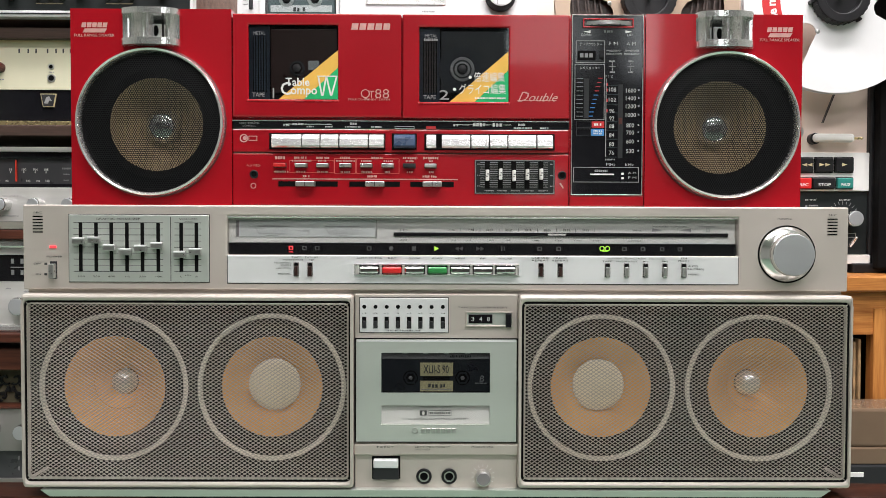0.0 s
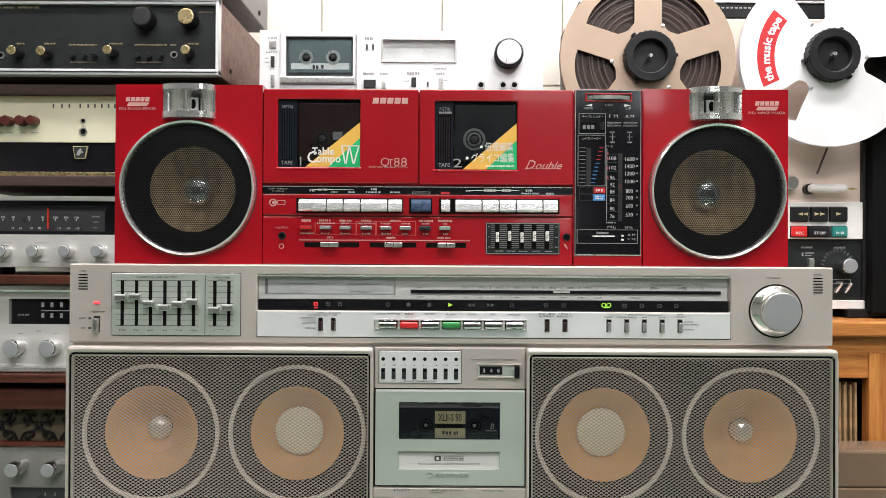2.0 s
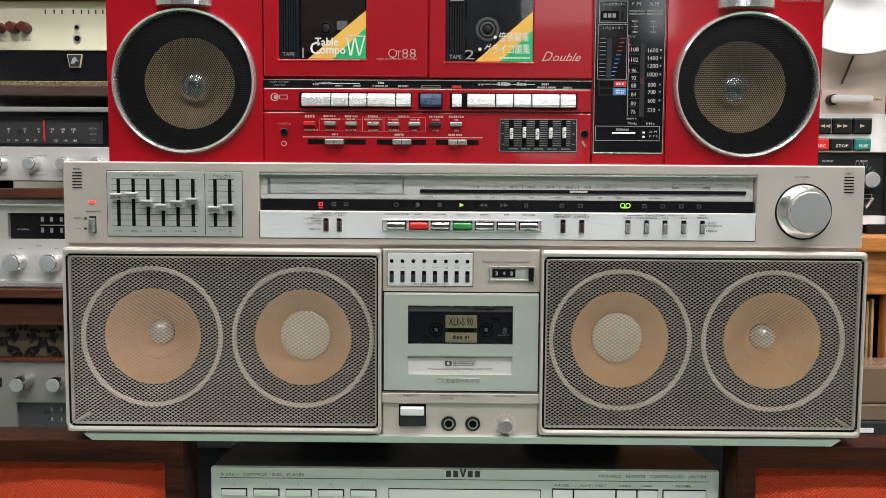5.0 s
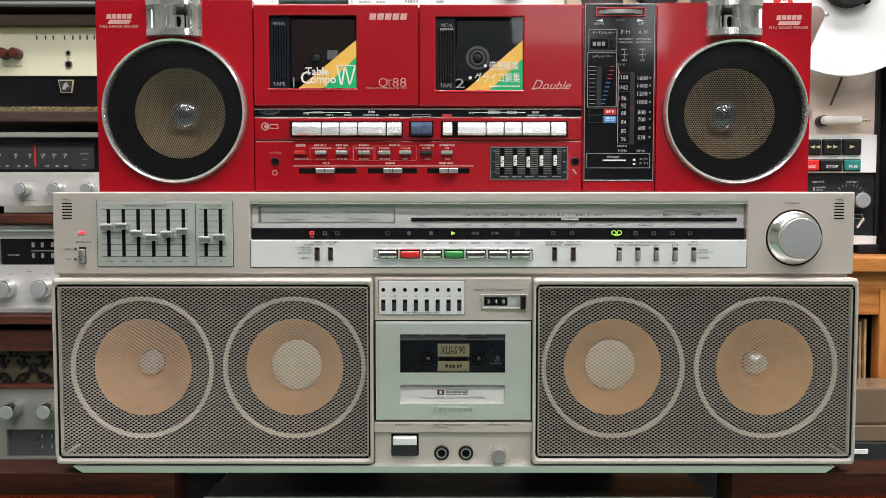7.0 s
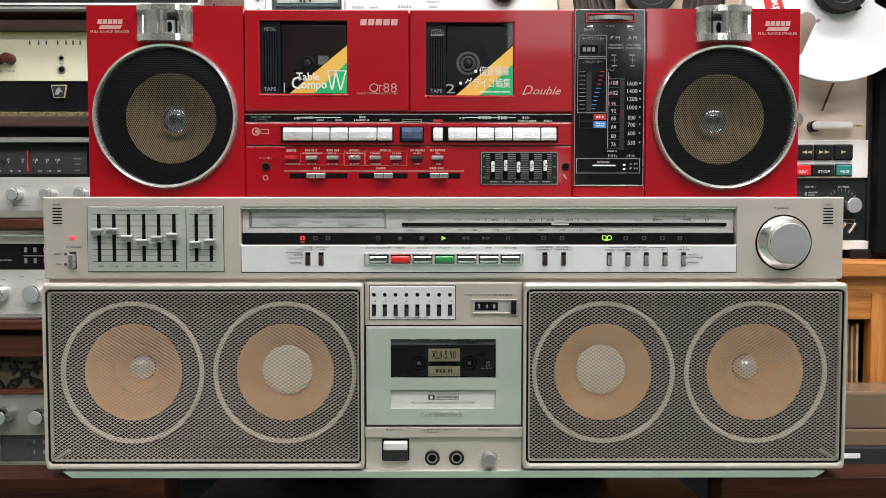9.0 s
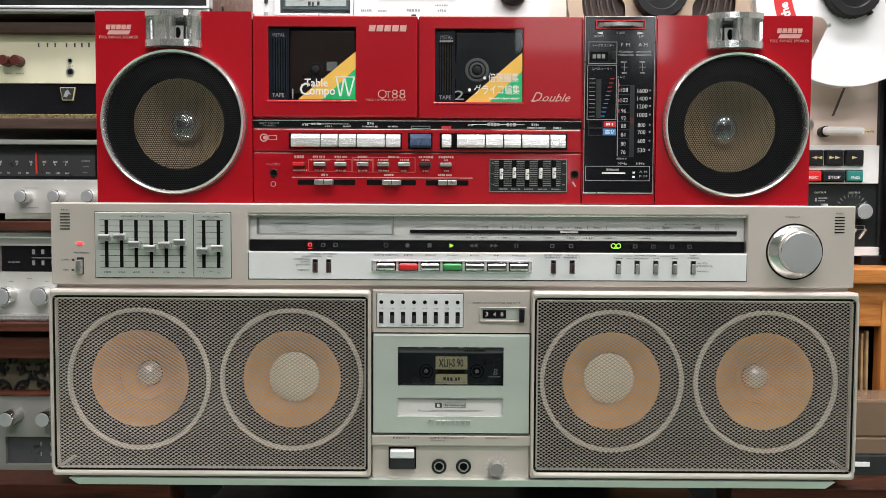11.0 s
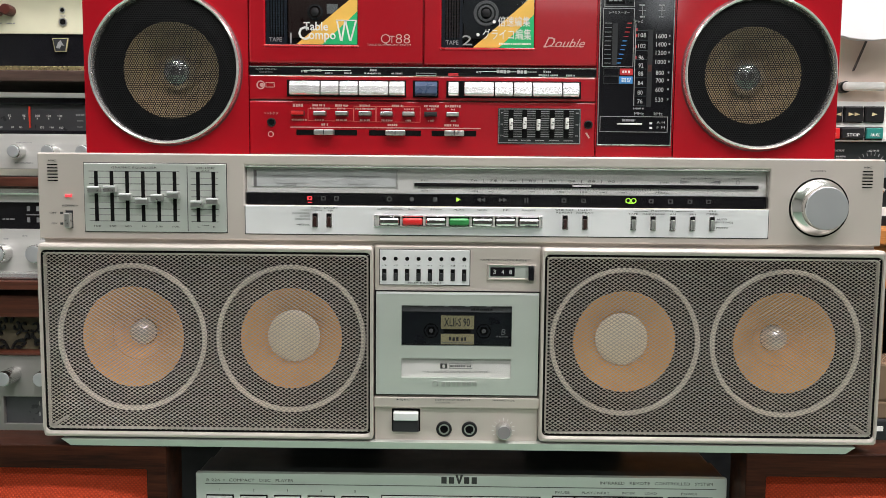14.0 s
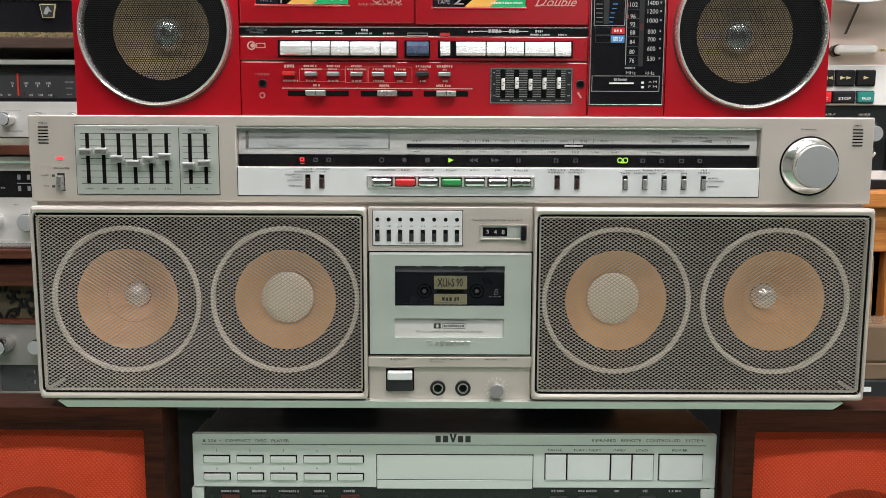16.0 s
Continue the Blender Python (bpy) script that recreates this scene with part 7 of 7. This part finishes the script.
    prism([(0.6130, 1.2371), (0.6143, 1.2371), (0.5947, 1.1867), (0.5933, 1.1867)], Y - 0.010, Y - 0.004, b)
    part("tape_strand", b, "tape", t, "thin brown tape strand")
    r1 = reel(t, 0.3092, 1.3609, 0.53, "beige", 0.1365, 0.44, 54, "beige metal reel with brown tape", 5)
    r2 = reel(t, 0.5916, 1.3647, 0.53, "whitereel", 0.1400, 0.26, 108, "white metal reel with a red curved label")
    # curved red label on the white reel
    cx, cz = 0.5916, 1.3647
    b = bmesh.new()
    a0, a1 = radians(140), radians(205)
    pts = [(cx + 0.113 * math.cos(a0 + (a1 - a0) * k / 14), cz + 0.113 * math.sin(a0 + (a1 - a0) * k / 14)) for k in range(15)]
    pts += [(cx + 0.086 * math.cos(a1 + (a0 - a1) * k / 14), cz + 0.086 * math.sin(a1 + (a0 - a1) * k / 14)) for k in range(15)]
    lab = part("curved_label", prism(pts, 0.5285, 0.5294), "redlab", r2, "curved red label")
    wide = {"t": 0.66, "i": 0.48, "m": 1.5, " ": 0.62}
    step = 60.0 / sum(wide.get(ch, 1.0) for ch in "the music tape")
    turned = 202.5
    for ch in "the music tape":
        w = wide.get(ch, 1.0) * step
        a = radians(turned - w / 2)
        turned -= w
        if ch != " ":
            lettering(ch, cx + 0.0935 * math.cos(a), cz + 0.0935 * math.sin(a), 0.0125, 0.5283, "paint", lab, turn=270 - math.degrees(a) - 180, weight=0.03)
    for k in range(4):
        x, z = 0.3039, 1.4204
        plate(x - 0.003, x + 0.009, z + k * 0.0098, z + 0.0082 + k * 0.0098, 0.5290, "reelprint", r1, "mark", 0.0006, 0)


reel_recorder()


def right_side():
    zt = 0.9554
    # oak cabinet with an open record compartment
    t = thing("record_cabinet", 0.62, 0.67, 0.0, "orange oak record cabinet with an open compartment", "cabinet")
    part("top", box(0.2, 1.05, 0.50, 0.92, 0.9317, zt, 0.003), "oak", t)
    cx0, cx1 = 0.5886, 0.6450
    zc = 0.8672
    part("rail", box(0.2, 1.04, 0.515, 0.535, zc, 0.9309, 0.001), "oak", t)
    part("stile", box(cx1, 1.04, 0.512, 0.535, 0.0, zc - 0.0005 + 0.04, 0.001), "oakup", t)
    part("stile", box(0.2, cx0 - 0.05, 0.516, 0.535, 0.0, zc - 0.0005, 0.001), "oakup", t)
    part("side_panel", box(0.2, 0.215, 0.535, 0.91, 0.0, zt - 0.04), "oakup", t)
    part("side_panel", box(1.03, 1.045, 0.536, 0.91, 0.0, zt - 0.04), "oakup", t)
    part("back_panel", box(0.215, 1.03, 0.90, 0.91, 0.0, zt - 0.04), "walnut", t)
    part("bottom_board", box(0.215, 1.03, 0.536, 0.90, 0.55, 0.57), "walnut", t)
    for k in range(9):
        x = cx1 - 0.011 - k * 0.0056
        r = solid("record", box(x - 0.0022, x + 0.0012, 0.524 + 0.004 * (k % 3), 0.85, 0.57, zc - 0.008 - 0.004 * (k % 2), 0.0004), "sleeve", "record in a worn tan sleeve, upright in the cabinet", "record", "", "records in the cabinet")
        r.rotation_euler = (0, radians(-0.6), 0)
    # black cabinet beside the recorder
    sp = thing("loudspeaker", 0.85, 0.70, zt, "tall black loudspeaker cabinet on the oak cabinet", "loudspeaker")
    part("cabinet", box(0.6668, 1.03, 0.575, 0.85, zt, 1.62, 0.003), "black", sp)
    part("front_frame", box(0.6719 , 1.028, 0.555, 0.575, zt + 0.006, 1.615, 0.004), "hole", sp, "black cloth front")
    # white and teal carton on top of the recorder
    c = thing("carton", 0.45, 0.72, 1.4670, "white and teal cardboard carton on the tape recorder", "carton")
    part("board", box(0.28, 0.56, 0.62, 0.80, 1.4670, 1.60, 0.001), "white", c)
    part("teal_patch", box(0.5003, 0.5248, 0.6185, 0.62, 1.4856, 1.59), "tealcard", c)
    part("teal_patch", box(0.5286, 0.5465, 0.6185, 0.62, 1.4894, 1.59), "tealcard", c)
    # turntable under a smoked lid
    tt = thing("turntable", 0.55, 0.465, 0.6596, "black turntable with a closed smoked acrylic lid", "turntable")
    zb, zp, zl, zk = 0.6596, 0.6978, 0.7213, 0.7754
    part("plinth", box(0.28, 0.72, 0.43, 0.50, zb + 0.008, zp, 0.003), "slate", tt, "black plinth")
    for fx in (0.34, 0.66):
        place(part("foot", lathe([(0.02, 0), (0.018, 0.009)], 0, 0, 24), "black", tt), (fx, 0.46, zb), 90, "X")
    part("lid_rim", box(0.282, 0.718, 0.432, 0.50, zp, zl, 0.002), "board", tt, "brownish smoked lid edge")
    part("lid", box(0.284, 0.716, 0.434, 0.50, zl, zk, 0.004), "board", tt, "grey-brown smoked lid")
    plate(*(0.5654, 0.5903, 0.6815, 0.6880), 0.4285, "paint", tt, "badge", 0.002, 0.0003)
    # Added stand; its black stands in for the shade in the gap.
    solid("stand", box(0.27, 0.73, 0.43, 0.495, 0.0, zb), "black", "added stand under the turntable, black for the dark gap", "stand")


right_side()


# ---- below: wooden speakers and the disc player ----
def swelled_cloth(x0, x1, z0, z1, cx, cz, r, y0, y1, seg=96):
    """Cloth stretched over a board that swells towards a round opening and falls back to its edges."""
    b = bmesh.new()
    angs = sorted([math.tau * k / seg for k in range(seg)] + [math.atan2(z - cz, x - cx) % math.tau for x in (x0, x1) for z in (z0, z1)])
    rings = []
    for u in [k / 12 for k in range(13)]:
        row = []
        for a in angs:
            c, s = math.cos(a), math.sin(a)
            far = min([(x1 - cx) / c if c > 1e-9 else (x0 - cx) / c if c < -1e-9 else 9, (z1 - cz) / s if s > 1e-9 else (z0 - cz) / s if s < -1e-9 else 9])
            q = min(far, r + 0.075) if u < 1 else far
            d = r + (q - r) * min(1, u / (11 / 12)) if u < 1 else far
            fall = min(1, (d - r) / 0.070)
            row.append(b.verts.new((cx + d * c, y0 + (y1 - y0) * fall * fall * (3 - 2 * fall), cz + d * s)))
        rings.append(row)
    n = len(angs)
    for p, q in zip(rings, rings[1:]):
        for k in range(n):
            b.faces.new((p[k], q[k], q[(k + 1) % n], p[(k + 1) % n]))
    bmesh.ops.remove_doubles(b, verts=b.verts[:], dist=1e-5)
    bmesh.ops.recalc_face_normals(b, faces=b.faces[:])
    for f in b.faces:
        f.smooth = True
    return b


def wooden_speaker(x0, x1, hx, label):
    zt = 0.7965
    t = thing("loudspeaker", (x0 + x1) / 2, 0.02, 0.0, label, "loudspeaker", "wooden speakers under the boombox")
    gx0, gx1, gz0, gz1 = x0 + 0.0175, x1 - 0.0175, 0.06, zt - 0.0205
    part("cabinet", frame_rect(x0, x1, 0.02, zt, gx0, gx1, gz0, gz1, -0.004, 0.036, 0.0012), "walnut", t, "dark walnut cabinet")
    part("back_panel", box(gx0, gx1, 0.028, 0.0355, gz0, gz1), "walnut", t)
    part("plinth", box(x0 + 0.01, x1 - 0.01, 0.001, 0.09, 0.0, 0.02), "black", t)
    hz, hr = 0.662, 0.060
    part("grille_cloth", swelled_cloth(gx0 + 0.0005, gx1 - 0.0005, gz0 + 0.0005, gz1 - 0.0005, hx, hz, hr, 0.004, 0.016), "orangecloth", t, "orange woven grille cloth, swelling round a sunk field")
    part("sunk_cloth", lathe([(hr, 0.0042), (hr - 0.003, 0.0075), (hr - 0.009, 0.0150), (hr - 0.020, 0.0225), (0, 0.0265)], hx, hz, 64, None, False), "orangecloth", t, "sunk round field of orange cloth")
    return t


W0 = -0.2457
wooden_speaker(W0 - 0.37, W0, -0.3600, "walnut speaker with orange woven cloth, under the silver boombox")
W1 = 0.2458
wooden_speaker(W1, W1 + 0.37, 0.3600, "walnut speaker with orange woven cloth, under the silver boombox")


def disc_player():
    Y = 0.03
    x0, x1, z0, z1 = -0.2317, 0.2418, 0.7018, 0.7610
    z0 = z1 - 0.109
    t = thing("disc_player", 0, 0.2, z0, "pale silver compact disc player between the two wooden speakers", "disc player")
    part("cover", box(x0 + 0.002, x1 - 0.002, Y + 0.045, 0.36, z0, z1 - 0.002, 0.002), "slate", t, "dark grey cover")
    part("bezel", box(x0 + 0.001, x1 - 0.001, Y + 0.004, Y + 0.044, z0, z1, 0.002), "slate", t)
    part("faceplate", box(x0, x1, Y, Y + 0.006, 0.7112, z1, 0.0006), "cdalu", t)
    part("lower_panel", box(x0 + 0.01, x1 - 0.004, Y + 0.001, Y + 0.006, z0, 0.7107), "gloss", t)
    solid("stand", box(x0 + 0.01, x1 - 0.01, 0.06, 0.34, 0.0, z0), "black", "plain black stand under the disc player", "stand")
    return t


CD = disc_player()
for rx in (-0.12, 0.12):
    solid("riser_block", box(rx - 0.05, rx + 0.05, 0.125, 0.139, 0.7618 - 0.002, 0.797), "black", "black riser block between disc player and boombox", "riser block", "", "riser blocks")


def disc_player_details(t):
    Y = 0.03
    x0, x1 = -0.2233, 0.2324
    part("rule", box(x0, x1, Y - 0.0003, Y + 0.0002, 0.7511, 0.7516), "ink", t)
    lettering("B 226", -0.2161, 0.7547, 0.0024, Y - 0.0001, "ink", t, width=0.0120)
    lettering("COMPACT   DISC   PLAYER", -0.1732, 0.7548, 0.0026, Y - 0.0001, "ink", t, width=0.0575)
    part("bullet", lathe([(0.0006, Y - 0.0001), (0, Y - 0.0001)], -0.2064, 0.7547, 8, None, False), "ink", t)
    lettering("INFRARED   REMOTE   CONTROLLED   SYSTEM", 0.1792, 0.7561, 0.0026, Y - 0.0001, "ink", t, width=0.1000)
    # maker's mark as five plain blocks, the middle one pointed
    bx0, bx1, bz0, bz1 = -0.0131, 0.0206, 0.7539, 0.7607
    w = (bx1 - bx0) / 5
    for k in range(5):
        a = bx0 + k * w
        if k == 2:
            part("emblem_bar", prism([(a, bz1 + 0.0012), (a + w * 0.32, bz1 + 0.0012), (a + w * 0.5, bz0 + 0.0026), (a + w * 0.68, bz1 + 0.0012), (a + w, bz1 + 0.0012), (a + w * 0.62, bz0), (a + w * 0.38, bz0)], Y - 0.0004, Y + 0.0002), "ink", t)
        else:
            part("emblem_bar", box(a + w * 0.14, a + w * 0.84, Y - 0.0004, Y + 0.0002, bz0, bz1 - 0.0008), "ink", t)
    for r, (zc, zn, names) in enumerate(((0.7376, 0.7456, "12345"), (0.7211, 0.7286, "67890"))):
        for k, ch in enumerate(names):
            x = -0.2102 + k * (-0.0892 - (-0.2102)) / 4
            part("button_gap", box(x - 0.0122, x + 0.0124, Y - 0.0003, Y + 0.0004, zc - 0.0036, zc + 0.0038), "hole", t)
            part("number_button", box(x - 0.0115, x + 0.0113, Y - 0.0022, Y + 0.0002, zc - 0.0029, zc + 0.0026, 0.0004), "cdalu", t, "pale flat number button")
            lettering(ch, x, zn, 0.0022, Y - 0.0001, "ink", t)
    gx0, gx1, gz0, gz1 = -0.0657, 0.0765, 0.7104, 0.7427
    part("tray_gap", box(gx0, gx1, Y - 0.0003, Y + 0.0004, gz0, gz1), "hole", t)
    part("disc_tray", box(gx0 + 0.0007, gx1 - 0.0007, Y - 0.0014, Y + 0.0002, 0.7192, gz1 - 0.0008, 0.0003), "cdalu", t, "pale disc tray front")
    part("tray_strip", box(gx0 + 0.0007, gx1 - 0.0007, Y - 0.0012, Y + 0.0002, gz0, 0.7184, 0.0003), "cdalu", t)
    for body, a, b_, tx, w_ in (("PAUSE", 0.0869, 0.1063, 0.0958, 0.0125), ("PLAY / NEXT", 0.1068, 0.1458, 0.1254, 0.0245), ("INDEX", 0.1463, 0.1652, 0.1545, 0.0112), ("LOAD", 0.1657, 0.1852, 0.1744, 0.0105), ("POWER", 0.1898, 0.2297, 0.2086, 0.0140)):
        z0, z1 = 0.7190, 0.7433
        part("button_gap", box(a - 0.0003, b_ + 0.0003, Y - 0.0003, Y + 0.0004, z0 - 0.0002, z1 + 0.0006), "hole", t)
        part("key", box(a + 0.0006, b_ - 0.0004, Y - 0.0018, Y + 0.0002, z0 + 0.0004, z1 - 0.0006, 0.0004), "white_alu", t, "pale flat key")
        lettering(body, tx, 0.7470, 0.0021, Y - 0.0001, "ink", t, width=w_)
    bars([(-0.2073, -0.1909, 0.7056, 0.7077), (-0.1790, -0.1657, 0.7057, 0.7078), (-0.1548, -0.1358, 0.7058, 0.7079), (-0.1224, -0.1132, 0.7059, 0.7080), (-0.0957, -0.0854, 0.7060, 0.7081), (0.0935, 0.1058, 0.7067, 0.7088), (0.1181, 0.1346, 0.7068, 0.7089), (0.1510, 0.1552, 0.7069, 0.7090), (0.1767, 0.1809, 0.7070, 0.7091), (0.2004, 0.2117, 0.7071, 0.7092)], Y + 0.0010, "greyprint", t)
    for (a, b_), m in (((-0.2064, -0.1900), "redbrown"), ((-0.1792, -0.1637), "slate"), ((-0.1534, -0.1370), "slate"), ((-0.1256, -0.1092), "slate"), ((-0.0984, -0.0814), "redbrown"), ((0.0915, 0.1080), "slate"), ((0.1183, 0.1347), "slate"), ((0.1728, 0.1882), "slate")):
        part("lower_key", box(a, b_, Y - 0.001, Y + 0.002, 0.6966, 0.7037, 0.0005), m, t)
    part("end_cap", box(-0.2337, -0.2229, Y - 0.0002, Y + 0.006, 0.6741, 0.7101, 0.0004), "cdalu", t)
    part("end_cap", box(0.2294, 0.2418, Y - 0.0002, Y + 0.006, 0.6741, 0.7101, 0.0004), "cdalu", t)


disc_player_details(CD)
